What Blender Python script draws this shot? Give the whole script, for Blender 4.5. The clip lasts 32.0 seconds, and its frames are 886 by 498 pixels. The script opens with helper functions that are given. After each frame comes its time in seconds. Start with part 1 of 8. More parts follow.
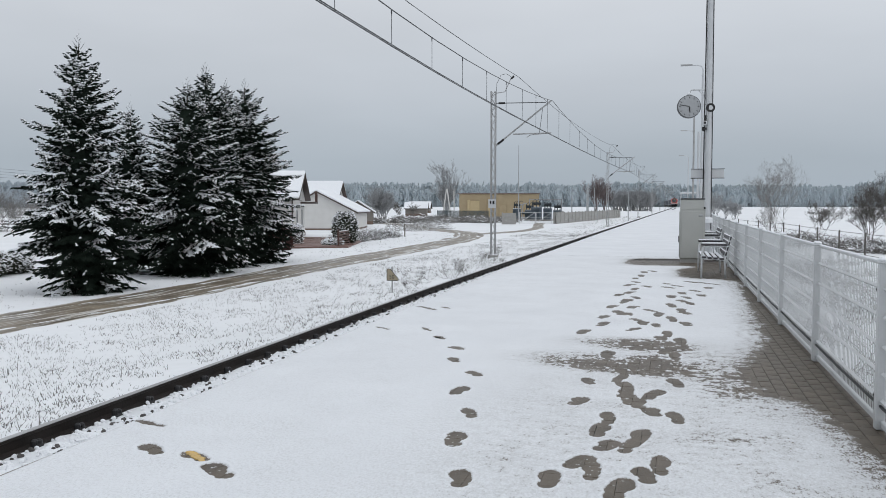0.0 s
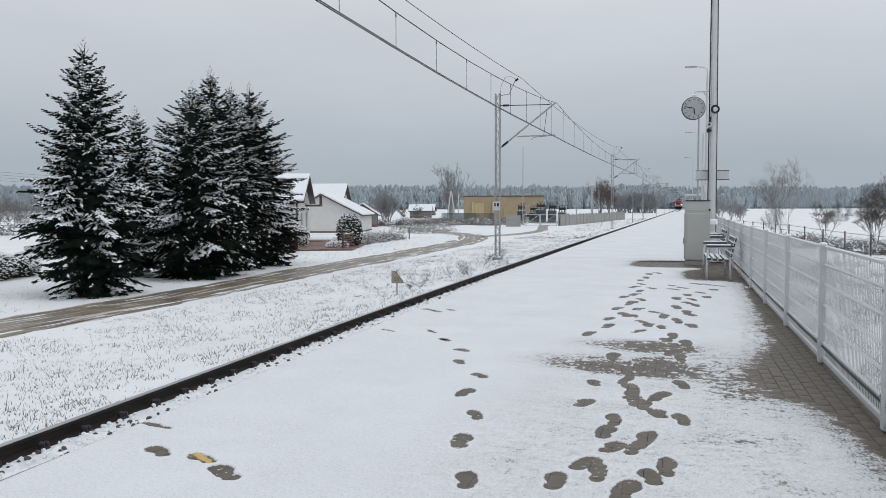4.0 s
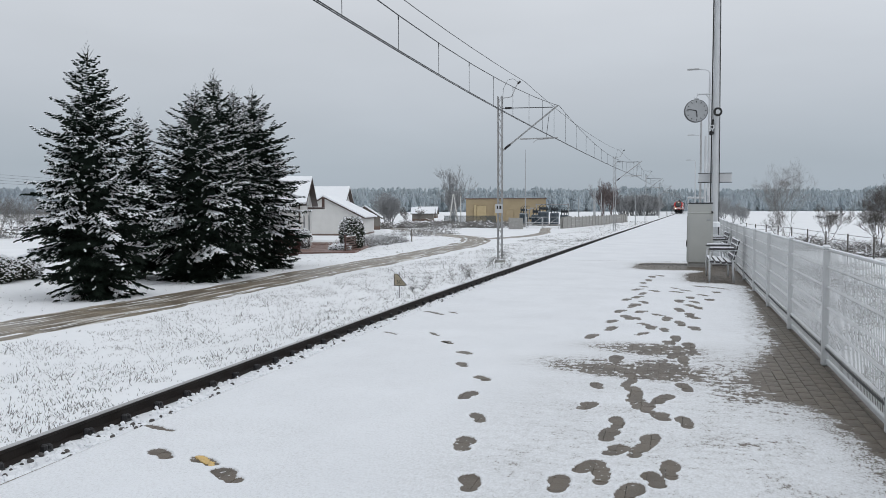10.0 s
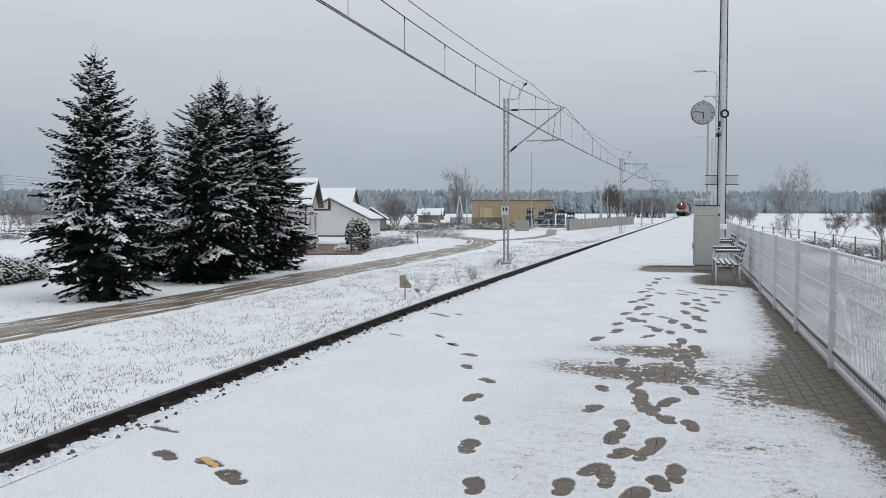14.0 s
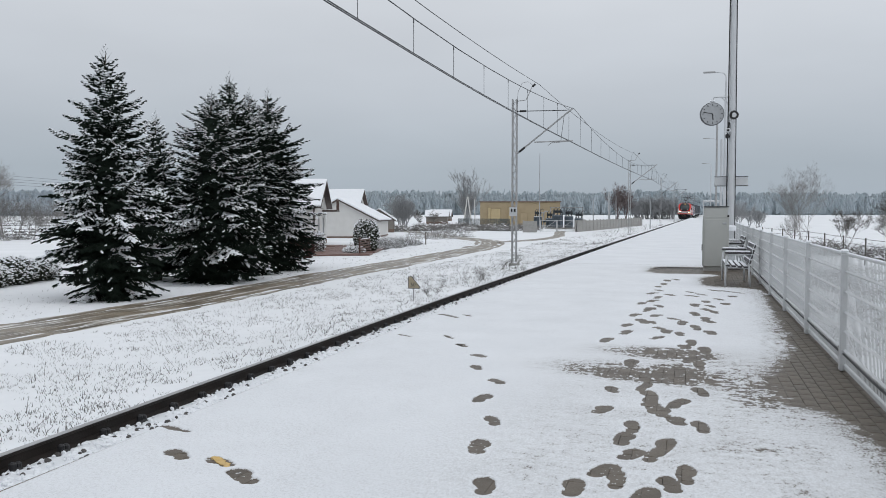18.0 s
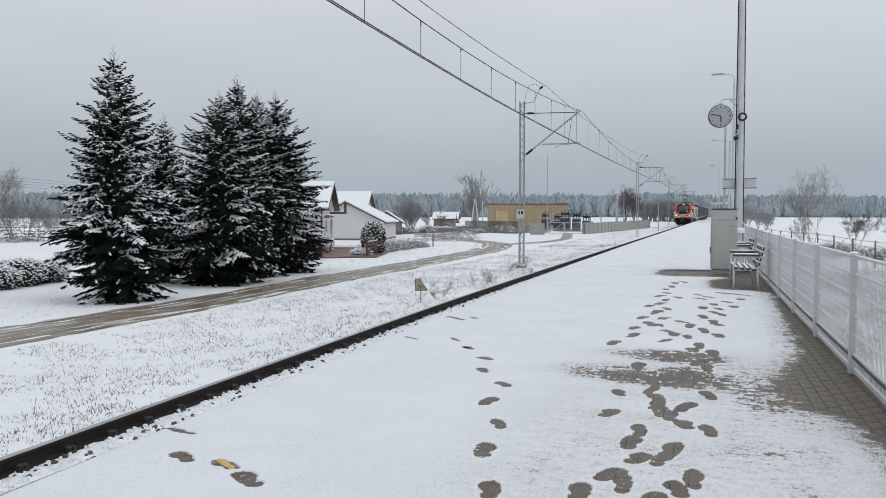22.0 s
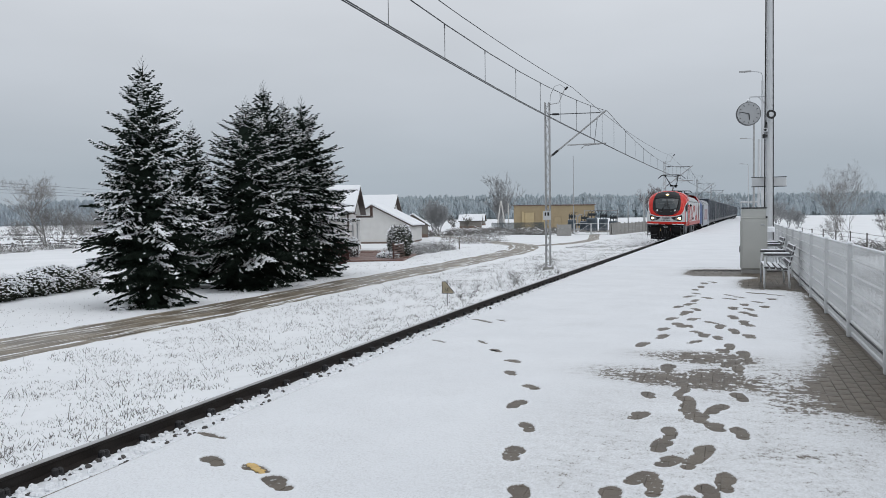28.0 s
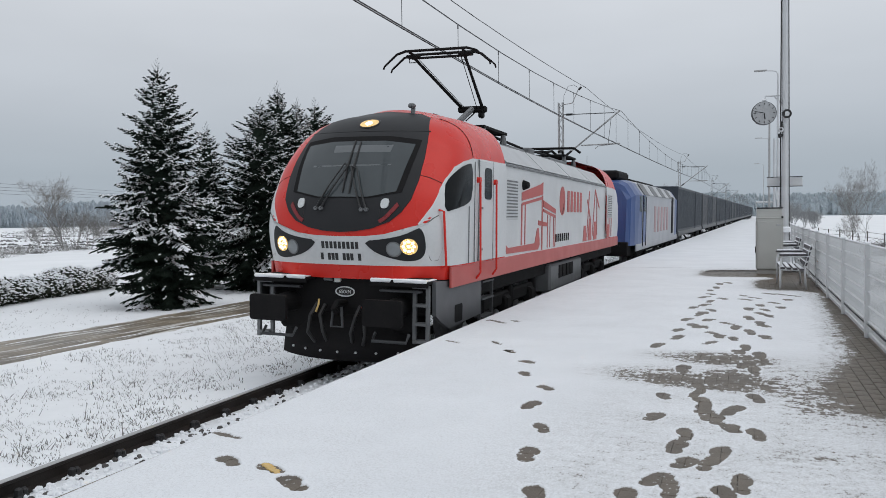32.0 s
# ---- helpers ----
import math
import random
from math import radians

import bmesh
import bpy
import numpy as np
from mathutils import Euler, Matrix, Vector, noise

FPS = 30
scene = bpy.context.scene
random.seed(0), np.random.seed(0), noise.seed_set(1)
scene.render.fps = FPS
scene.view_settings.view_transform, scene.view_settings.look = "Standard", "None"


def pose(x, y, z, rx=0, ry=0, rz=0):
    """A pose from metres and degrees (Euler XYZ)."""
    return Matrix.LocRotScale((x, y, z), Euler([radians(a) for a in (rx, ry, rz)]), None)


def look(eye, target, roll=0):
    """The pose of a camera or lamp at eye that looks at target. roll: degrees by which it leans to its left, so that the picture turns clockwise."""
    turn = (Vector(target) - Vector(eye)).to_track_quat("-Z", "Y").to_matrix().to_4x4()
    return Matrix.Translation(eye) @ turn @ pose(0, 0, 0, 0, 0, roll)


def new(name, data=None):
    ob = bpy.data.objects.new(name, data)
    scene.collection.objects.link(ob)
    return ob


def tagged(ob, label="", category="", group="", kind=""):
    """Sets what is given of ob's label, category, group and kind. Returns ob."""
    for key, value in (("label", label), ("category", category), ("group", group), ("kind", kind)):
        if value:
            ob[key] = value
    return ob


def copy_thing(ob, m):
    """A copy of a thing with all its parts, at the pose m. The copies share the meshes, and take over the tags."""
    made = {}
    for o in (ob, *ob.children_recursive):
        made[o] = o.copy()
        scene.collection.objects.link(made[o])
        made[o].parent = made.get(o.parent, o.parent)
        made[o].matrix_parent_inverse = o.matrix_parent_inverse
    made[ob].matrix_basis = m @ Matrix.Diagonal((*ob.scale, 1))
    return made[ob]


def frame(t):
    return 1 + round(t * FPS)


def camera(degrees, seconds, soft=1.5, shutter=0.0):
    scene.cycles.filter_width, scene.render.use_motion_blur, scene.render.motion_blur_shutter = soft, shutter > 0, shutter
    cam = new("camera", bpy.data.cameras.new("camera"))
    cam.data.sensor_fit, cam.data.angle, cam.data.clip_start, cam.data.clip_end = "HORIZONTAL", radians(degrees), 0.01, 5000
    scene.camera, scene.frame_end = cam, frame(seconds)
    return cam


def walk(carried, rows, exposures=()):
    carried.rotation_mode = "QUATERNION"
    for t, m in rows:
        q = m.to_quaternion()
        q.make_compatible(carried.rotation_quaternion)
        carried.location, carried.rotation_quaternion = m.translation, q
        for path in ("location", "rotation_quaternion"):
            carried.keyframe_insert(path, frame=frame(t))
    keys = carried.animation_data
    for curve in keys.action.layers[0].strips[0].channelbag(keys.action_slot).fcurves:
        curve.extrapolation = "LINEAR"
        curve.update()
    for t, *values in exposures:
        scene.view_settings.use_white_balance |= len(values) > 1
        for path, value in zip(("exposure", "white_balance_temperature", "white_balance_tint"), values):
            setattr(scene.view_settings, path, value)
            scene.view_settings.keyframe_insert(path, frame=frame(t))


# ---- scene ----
# The railway runs along +y; the platform top is z = 0, the camera stands on the platform.
cam = camera(58.39, 32.0, soft=0.75)
PATH = [
    (0, pose(0.000, 0.000, 1.500, 0, 0, 15.794) @ pose(0, 0, 0, 86.879, 0, 0) @ pose(0, 0, 0, 0, 0, 0.002)),
    (0.5, pose(0.005, -0.007, 1.506, 0, 0, 15.834) @ pose(0, 0, 0, 86.873, 0, 0) @ pose(0, 0, 0, 0, 0, -0.096)),
    (1, pose(0.003, -0.008, 1.503, 0, 0, 15.825) @ pose(0, 0, 0, 86.925, 0, 0) @ pose(0, 0, 0, 0, 0, -0.051)),
    (1.5, pose(0.004, -0.008, 1.505, 0, 0, 15.887) @ pose(0, 0, 0, 86.936, 0, 0) @ pose(0, 0, 0, 0, 0, -0.067)),
    (2, pose(-0.001, -0.000, 1.502, 0, 0, 15.956) @ pose(0, 0, 0, 86.948, 0, 0) @ pose(0, 0, 0, 0, 0, -0.004)),
    (2.5, pose(-0.003, 0.005, 1.498, 0, 0, 16.078) @ pose(0, 0, 0, 87.004, 0, 0) @ pose(0, 0, 0, 0, 0, -0.077)),
    (3, pose(0.002, 0.008, 1.501, 0, 0, 16.073) @ pose(0, 0, 0, 87.001, 0, 0) @ pose(0, 0, 0, 0, 0, -0.186)),
    (3.5, pose(-0.005, 0.000, 1.496, 0, 0, 16.128) @ pose(0, 0, 0, 87.054, 0, 0) @ pose(0, 0, 0, 0, 0, -0.129)),
    (5.5, pose(-0.005, -0.020, 1.502, 0, 0, 16.019) @ pose(0, 0, 0, 87.066, 0, 0) @ pose(0, 0, 0, 0, 0, -0.219)),
    (6, pose(-0.005, -0.015, 1.498, 0, 0, 16.022) @ pose(0, 0, 0, 87.110, 0, 0) @ pose(0, 0, 0, 0, 0, -0.227)),
    (6.5, pose(-0.011, -0.013, 1.498, 0, 0, 15.981) @ pose(0, 0, 0, 87.081, 0, 0) @ pose(0, 0, 0, 0, 0, -0.178)),
    (7, pose(-0.005, -0.012, 1.500, 0, 0, 15.943) @ pose(0, 0, 0, 87.124, 0, 0) @ pose(0, 0, 0, 0, 0, -0.178)),
    (7.5, pose(-0.006, -0.011, 1.500, 0, 0, 15.934) @ pose(0, 0, 0, 87.123, 0, 0) @ pose(0, 0, 0, 0, 0, -0.189)),
    (8, pose(-0.004, -0.013, 1.499, 0, 0, 16.115) @ pose(0, 0, 0, 87.186, 0, 0) @ pose(0, 0, 0, 0, 0, -0.157)),
    (8.5, pose(-0.005, -0.013, 1.502, 0, 0, 16.228) @ pose(0, 0, 0, 87.185, 0, 0) @ pose(0, 0, 0, 0, 0, -0.140)),
    (9, pose(-0.005, -0.007, 1.497, 0, 0, 16.235) @ pose(0, 0, 0, 87.194, 0, 0) @ pose(0, 0, 0, 0, 0, -0.093)),
    (9.5, pose(-0.012, -0.012, 1.500, 0, 0, 16.206) @ pose(0, 0, 0, 87.236, 0, 0) @ pose(0, 0, 0, 0, 0, -0.219)),
    (10, pose(-0.009, -0.009, 1.497, 0, 0, 16.281) @ pose(0, 0, 0, 87.249, 0, 0) @ pose(0, 0, 0, 0, 0, -0.158)),
    (10.5, pose(-0.014, -0.015, 1.500, 0, 0, 16.252) @ pose(0, 0, 0, 87.261, 0, 0) @ pose(0, 0, 0, 0, 0, -0.153)),
    (11, pose(-0.015, -0.015, 1.500, 0, 0, 16.237) @ pose(0, 0, 0, 87.271, 0, 0) @ pose(0, 0, 0, 0, 0, -0.175)),
    (11.5, pose(-0.013, -0.011, 1.497, 0, 0, 16.310) @ pose(0, 0, 0, 87.316, 0, 0) @ pose(0, 0, 0, 0, 0, -0.107)),
    (12, pose(-0.012, -0.011, 1.499, 0, 0, 16.371) @ pose(0, 0, 0, 87.316, 0, 0) @ pose(0, 0, 0, 0, 0, -0.090)),
    (12.5, pose(-0.010, -0.007, 1.497, 0, 0, 16.415) @ pose(0, 0, 0, 87.317, 0, 0) @ pose(0, 0, 0, 0, 0, -0.089)),
    (13, pose(-0.012, -0.003, 1.495, 0, 0, 16.484) @ pose(0, 0, 0, 87.374, 0, 0) @ pose(0, 0, 0, 0, 0, -0.109)),
    (13.5, pose(-0.012, -0.001, 1.499, 0, 0, 16.613) @ pose(0, 0, 0, 87.372, 0, 0) @ pose(0, 0, 0, 0, 0, -0.065)),
    (14, pose(-0.004, 0.001, 1.499, 0, 0, 16.720) @ pose(0, 0, 0, 87.371, 0, 0) @ pose(0, 0, 0, 0, 0, -0.054)),
    (14.5, pose(-0.007, -0.001, 1.493, 0, 0, 16.831) @ pose(0, 0, 0, 87.435, 0, 0) @ pose(0, 0, 0, 0, 0, -0.086)),
    (16.5, pose(-0.007, -0.004, 1.499, 0, 0, 16.729) @ pose(0, 0, 0, 87.493, 0, 0) @ pose(0, 0, 0, 0, 0, -0.055)),
    (17, pose(-0.016, -0.006, 1.498, 0, 0, 16.971) @ pose(0, 0, 0, 87.408, 0, 0) @ pose(0, 0, 0, 0, 0, -0.058)),
    (17.5, pose(-0.015, -0.012, 1.499, 0, 0, 17.290) @ pose(0, 0, 0, 87.453, 0, 0) @ pose(0, 0, 0, 0, 0, -0.026)),
    (18, pose(-0.016, -0.014, 1.496, 0, 0, 17.287) @ pose(0, 0, 0, 87.460, 0, 0) @ pose(0, 0, 0, 0, 0, 0.005)),
    (18.5, pose(-0.012, -0.013, 1.500, 0, 0, 17.260) @ pose(0, 0, 0, 87.491, 0, 0) @ pose(0, 0, 0, 0, 0, 0.034)),
    (19, pose(-0.010, -0.005, 1.502, 0, 0, 17.345) @ pose(0, 0, 0, 87.497, 0, 0) @ pose(0, 0, 0, 0, 0, 0.012)),
    (19.5, pose(-0.012, 0.000, 1.496, 0, 0, 17.517) @ pose(0, 0, 0, 87.517, 0, 0) @ pose(0, 0, 0, 0, 0, 0.001)),
    (20, pose(-0.010, -0.001, 1.496, 0, 0, 17.715) @ pose(0, 0, 0, 87.562, 0, 0) @ pose(0, 0, 0, 0, 0, -0.020)),
    (20.5, pose(-0.012, -0.002, 1.496, 0, 0, 17.756) @ pose(0, 0, 0, 87.567, 0, 0) @ pose(0, 0, 0, 0, 0, 0.036)),
    (21, pose(-0.015, 0.007, 1.494, 0, 0, 17.787) @ pose(0, 0, 0, 87.580, 0, 0) @ pose(0, 0, 0, 0, 0, 0.032)),
    (21.5, pose(-0.011, 0.009, 1.495, 0, 0, 17.771) @ pose(0, 0, 0, 87.623, 0, 0) @ pose(0, 0, 0, 0, 0, 0.029)),
    (22, pose(-0.011, 0.008, 1.495, 0, 0, 17.830) @ pose(0, 0, 0, 87.622, 0, 0) @ pose(0, 0, 0, 0, 0, 0.027)),
    (22.5, pose(-0.014, 0.004, 1.494, 0, 0, 17.971) @ pose(0, 0, 0, 87.668, 0, 0) @ pose(0, 0, 0, 0, 0, 0.053)),
    (23, pose(-0.015, 0.005, 1.493, 0, 0, 18.068) @ pose(0, 0, 0, 87.668, 0, 0) @ pose(0, 0, 0, 0, 0, 0.053)),
    (23.5, pose(-0.020, 0.012, 1.490, 0, 0, 18.091) @ pose(0, 0, 0, 87.674, 0, 0) @ pose(0, 0, 0, 0, 0, 0.060)),
    (24, pose(-0.021, 0.015, 1.490, 0, 0, 18.224) @ pose(0, 0, 0, 87.690, 0, 0) @ pose(0, 0, 0, 0, 0, 0.081)),
    (24.5, pose(-0.018, 0.010, 1.495, 0, 0, 18.331) @ pose(0, 0, 0, 87.711, 0, 0) @ pose(0, 0, 0, 0, 0, 0.080)),
    (25, pose(-0.017, 0.012, 1.494, 0, 0, 18.496) @ pose(0, 0, 0, 87.727, 0, 0) @ pose(0, 0, 0, 0, 0, -0.011)),
    (25.5, pose(-0.017, 0.017, 1.494, 0, 0, 18.726) @ pose(0, 0, 0, 87.757, 0, 0) @ pose(0, 0, 0, 0, 0, -0.208)),
    (27.5, pose(-0.014, 0.010, 1.496, 0, 0, 19.603) @ pose(0, 0, 0, 87.796, 0, 0) @ pose(0, 0, 0, 0, 0, -0.622)),
    (28, pose(-0.011, 0.009, 1.502, 0, 0, 19.732) @ pose(0, 0, 0, 87.807, 0, 0) @ pose(0, 0, 0, 0, 0, -0.694)),
    (28.5, pose(-0.005, 0.012, 1.507, 0, 0, 19.873) @ pose(0, 0, 0, 87.765, 0, 0) @ pose(0, 0, 0, 0, 0, -0.916)),
    (29, pose(-0.005, 0.011, 1.505, 0, 0, 19.943) @ pose(0, 0, 0, 87.772, 0, 0) @ pose(0, 0, 0, 0, 0, -0.866)),
    (29.5, pose(0.001, 0.002, 1.509, 0, 0, 19.930) @ pose(0, 0, 0, 87.780, 0, 0) @ pose(0, 0, 0, 0, 0, -0.892)),
    (30, pose(-0.002, 0.006, 1.508, 0, 0, 20.049) @ pose(0, 0, 0, 87.756, 0, 0) @ pose(0, 0, 0, 0, 0, -0.866)),
    (30.5, pose(-0.006, 0.002, 1.505, 0, 0, 20.232) @ pose(0, 0, 0, 87.811, 0, 0) @ pose(0, 0, 0, 0, 0, -0.880)),
    (31, pose(-0.014, 0.006, 1.508, 0, 0, 20.381) @ pose(0, 0, 0, 87.816, 0, 0) @ pose(0, 0, 0, 0, 0, -0.835)),
    (31.5, pose(-0.010, 0.004, 1.504, 0, 0, 20.642) @ pose(0, 0, 0, 87.852, 0, 0) @ pose(0, 0, 0, 0, 0, -0.859)),
    (32, pose(-0.016, 0.008, 1.500, 0, 0, 20.698) @ pose(0, 0, 0, 87.875, 0, 0) @ pose(0, 0, 0, 0, 0, -0.794)),
]
walk(cam, PATH, exposures=[(0.0, 0.0, 6350, 10), (32.0, 0.0, 6350, 10)])

# ---------- light: an even overcast winter sky ----------
world = bpy.data.worlds.new("overcast_sky")
scene.world = world
world.use_nodes = True
wn, wl = world.node_tree.nodes, world.node_tree.links
wn.clear()
w_out = wn.new("ShaderNodeOutputWorld")
w_bg = wn.new("ShaderNodeBackground")
w_sky = wn.new("ShaderNodeTexSky")
w_sky.sky_type, w_sky.sun_disc = "NISHITA", False
w_sky.sun_elevation, w_sky.sun_rotation = radians(24), radians(150)
w_grey = wn.new("ShaderNodeHueSaturation")
w_grey.inputs["Saturation"].default_value, w_grey.inputs["Value"].default_value = 0.3, 0.05
w_tc = wn.new("ShaderNodeTexCoord")
w_sep = wn.new("ShaderNodeSeparateXYZ")
w_ramp = wn.new("ShaderNodeValToRGB")
w_ramp.color_ramp.elements[0].position, w_ramp.color_ramp.elements[0].color = 0.0, (0.375, 0.43, 0.485, 1)
w_ramp.color_ramp.elements[1].position, w_ramp.color_ramp.elements[1].color = 1.0, (0.74, 0.77, 0.805, 1)
for w_p, w_c in ((0.055, (0.39, 0.44, 0.487)), (0.14, (0.505, 0.54, 0.58)), (0.26, (0.635, 0.66, 0.692)), (0.5, (0.70, 0.735, 0.772))):
    w_e = w_ramp.color_ramp.elements.new(w_p)
    w_e.color = (*w_c, 1)
w_cloud = wn.new("ShaderNodeTexNoise")
w_cloud.inputs["Scale"].default_value, w_cloud.inputs["Detail"].default_value = 2.2, 4.0
w_map = wn.new("ShaderNodeMapping")
w_map.inputs["Scale"].default_value = (1, 1, 3.5)
w_mr = wn.new("ShaderNodeMapRange")
w_mr.inputs["From Min"].default_value, w_mr.inputs["From Max"].default_value = 0.3, 0.7
w_mr.inputs["To Min"].default_value, w_mr.inputs["To Max"].default_value = 0.94, 1.05
w_mul = wn.new("ShaderNodeMix")
w_mul.data_type, w_mul.blend_type = "RGBA", "MULTIPLY"
w_mul.inputs["Factor"].default_value = 1.0
w_mix = wn.new("ShaderNodeMix")
w_mix.data_type = "RGBA"
w_mix.inputs["Factor"].default_value = 0.9
wl.new(w_tc.outputs["Generated"], w_sep.inputs[0])
wl.new(w_sep.outputs["Z"], w_ramp.inputs["Fac"])
wl.new(w_tc.outputs["Generated"], w_map.inputs["Vector"])
wl.new(w_map.outputs[0], w_cloud.inputs["Vector"])
wl.new(w_cloud.outputs["Fac"], w_mr.inputs["Value"])
wl.new(w_ramp.outputs["Color"], w_mul.inputs["A"])
w_east = wn.new("ShaderNodeMapRange")
w_east.inputs["From Min"].default_value, w_east.inputs["From Max"].default_value = 0.0, 0.55
w_east.inputs["To Min"].default_value, w_east.inputs["To Max"].default_value = 1.0, 1.07
w_both = wn.new("ShaderNodeMath")
w_both.operation = "MULTIPLY"
wl.new(w_sep.outputs["X"], w_east.inputs["Value"])
wl.new(w_east.outputs["Result"], w_both.inputs[0])
wl.new(w_mr.outputs["Result"], w_both.inputs[1])
wl.new(w_both.outputs[0], w_mul.inputs["B"])
wl.new(w_sky.outputs["Color"], w_grey.inputs["Color"])
wl.new(w_grey.outputs["Color"], w_mix.inputs["A"])
wl.new(w_mul.outputs["Result"], w_mix.inputs["B"])
wl.new(w_mix.outputs["Result"], w_bg.inputs["Color"])
w_bg.inputs["Strength"].default_value = 1.078
wl.new(w_bg.outputs[0], w_out.inputs[0])

sun = new("sun", bpy.data.lights.new("sun", "SUN"))
sun.data.energy, sun.data.angle, sun.data.color = 0.54, radians(50), (1.0, 0.97, 0.93)
sun.matrix_world = look((0, 0, 60), (-14, 3, 35))

# ---------- materials ----------
def node(nt, kind, **sets):
    n = nt.nodes.new(kind)
    for key, value in sets.items():
        n.inputs[key.replace("_", " ")].default_value = value
    return n


def material(name, base, second=None, rough=0.6, metal=0.0, scale=4.0, fine=60.0, bump=0.0, bump_scale=None, spread=0.35,
             emit=None, power=0.0, coords="Object", island=0.0, detail=5.0, shine=0.5):
    """A surface of two tones mixed by coarse and fine noise, with relief and uneven gloss."""
    m = bpy.data.materials.new(name)
    m.use_nodes = True
    nt = m.node_tree
    bsdf = nt.nodes["Principled BSDF"]
    second = second or tuple(c * 0.75 for c in base)
    tc = node(nt, "ShaderNodeTexCoord")
    big = node(nt, "ShaderNodeTexNoise", Scale=scale, Detail=detail)
    small = node(nt, "ShaderNodeTexNoise", Scale=fine, Detail=3.0)
    nt.links.new(tc.outputs[coords], big.inputs["Vector"])
    nt.links.new(tc.outputs[coords], small.inputs["Vector"])
    both = node(nt, "ShaderNodeMath")
    both.operation = "MULTIPLY_ADD"
    both.inputs[1].default_value = 0.45
    nt.links.new(small.outputs["Fac"], both.inputs[0])
    nt.links.new(big.outputs["Fac"], both.inputs[2])
    mr = node(nt, "ShaderNodeMapRange")
    mr.inputs["From Min"].default_value, mr.inputs["From Max"].default_value = 0.72 - spread, 0.72 + spread
    nt.links.new(both.outputs[0], mr.inputs["Value"])
    fac = mr.outputs["Result"]
    if island:
        oi = node(nt, "ShaderNodeObjectInfo")
        geo = node(nt, "ShaderNodeNewGeometry")
        add = node(nt, "ShaderNodeMath")
        add.operation = "ADD"
        nt.links.new(oi.outputs["Random"], add.inputs[0])
        nt.links.new(geo.outputs["Random Per Island"], add.inputs[1])
        sub = node(nt, "ShaderNodeMath")
        sub.operation = "MULTIPLY_ADD"
        sub.inputs[1].default_value, sub.inputs[2].default_value = island, -island
        nt.links.new(add.outputs[0], sub.inputs[0])
        tot = node(nt, "ShaderNodeMath")
        tot.operation, tot.use_clamp = "ADD", True
        nt.links.new(fac, tot.inputs[0])
        nt.links.new(sub.outputs[0], tot.inputs[1])
        fac = tot.outputs[0]
    mix = node(nt, "ShaderNodeMix")
    mix.data_type = "RGBA"
    mix.inputs["A"].default_value, mix.inputs["B"].default_value = (*base, 1), (*second, 1)
    nt.links.new(fac, mix.inputs["Factor"])
    nt.links.new(mix.outputs["Result"], bsdf.inputs["Base Color"])
    bsdf.inputs["Metallic"].default_value = metal
    bsdf.inputs["Specular IOR Level"].default_value = shine
    rr = node(nt, "ShaderNodeMapRange")
    rr.inputs["To Min"].default_value, rr.inputs["To Max"].default_value = max(0.02, rough - 0.1), min(1, rough + 0.1)
    nt.links.new(big.outputs["Fac"], rr.inputs["Value"])
    nt.links.new(rr.outputs["Result"], bsdf.inputs["Roughness"])
    if bump:
        bn = node(nt, "ShaderNodeTexNoise", Scale=bump_scale or fine, Detail=4.0)
        nt.links.new(tc.outputs[coords], bn.inputs["Vector"])
        b = node(nt, "ShaderNodeBump", Strength=min(1.0, bump), Distance=0.02)
        nt.links.new(bn.outputs["Fac"], b.inputs["Height"])
        nt.links.new(b.outputs["Normal"], bsdf.inputs["Normal"])
    if emit:
        bsdf.inputs["Emission Color"].default_value = (*emit, 1)
        bsdf.inputs["Emission Strength"].default_value = power
    return m


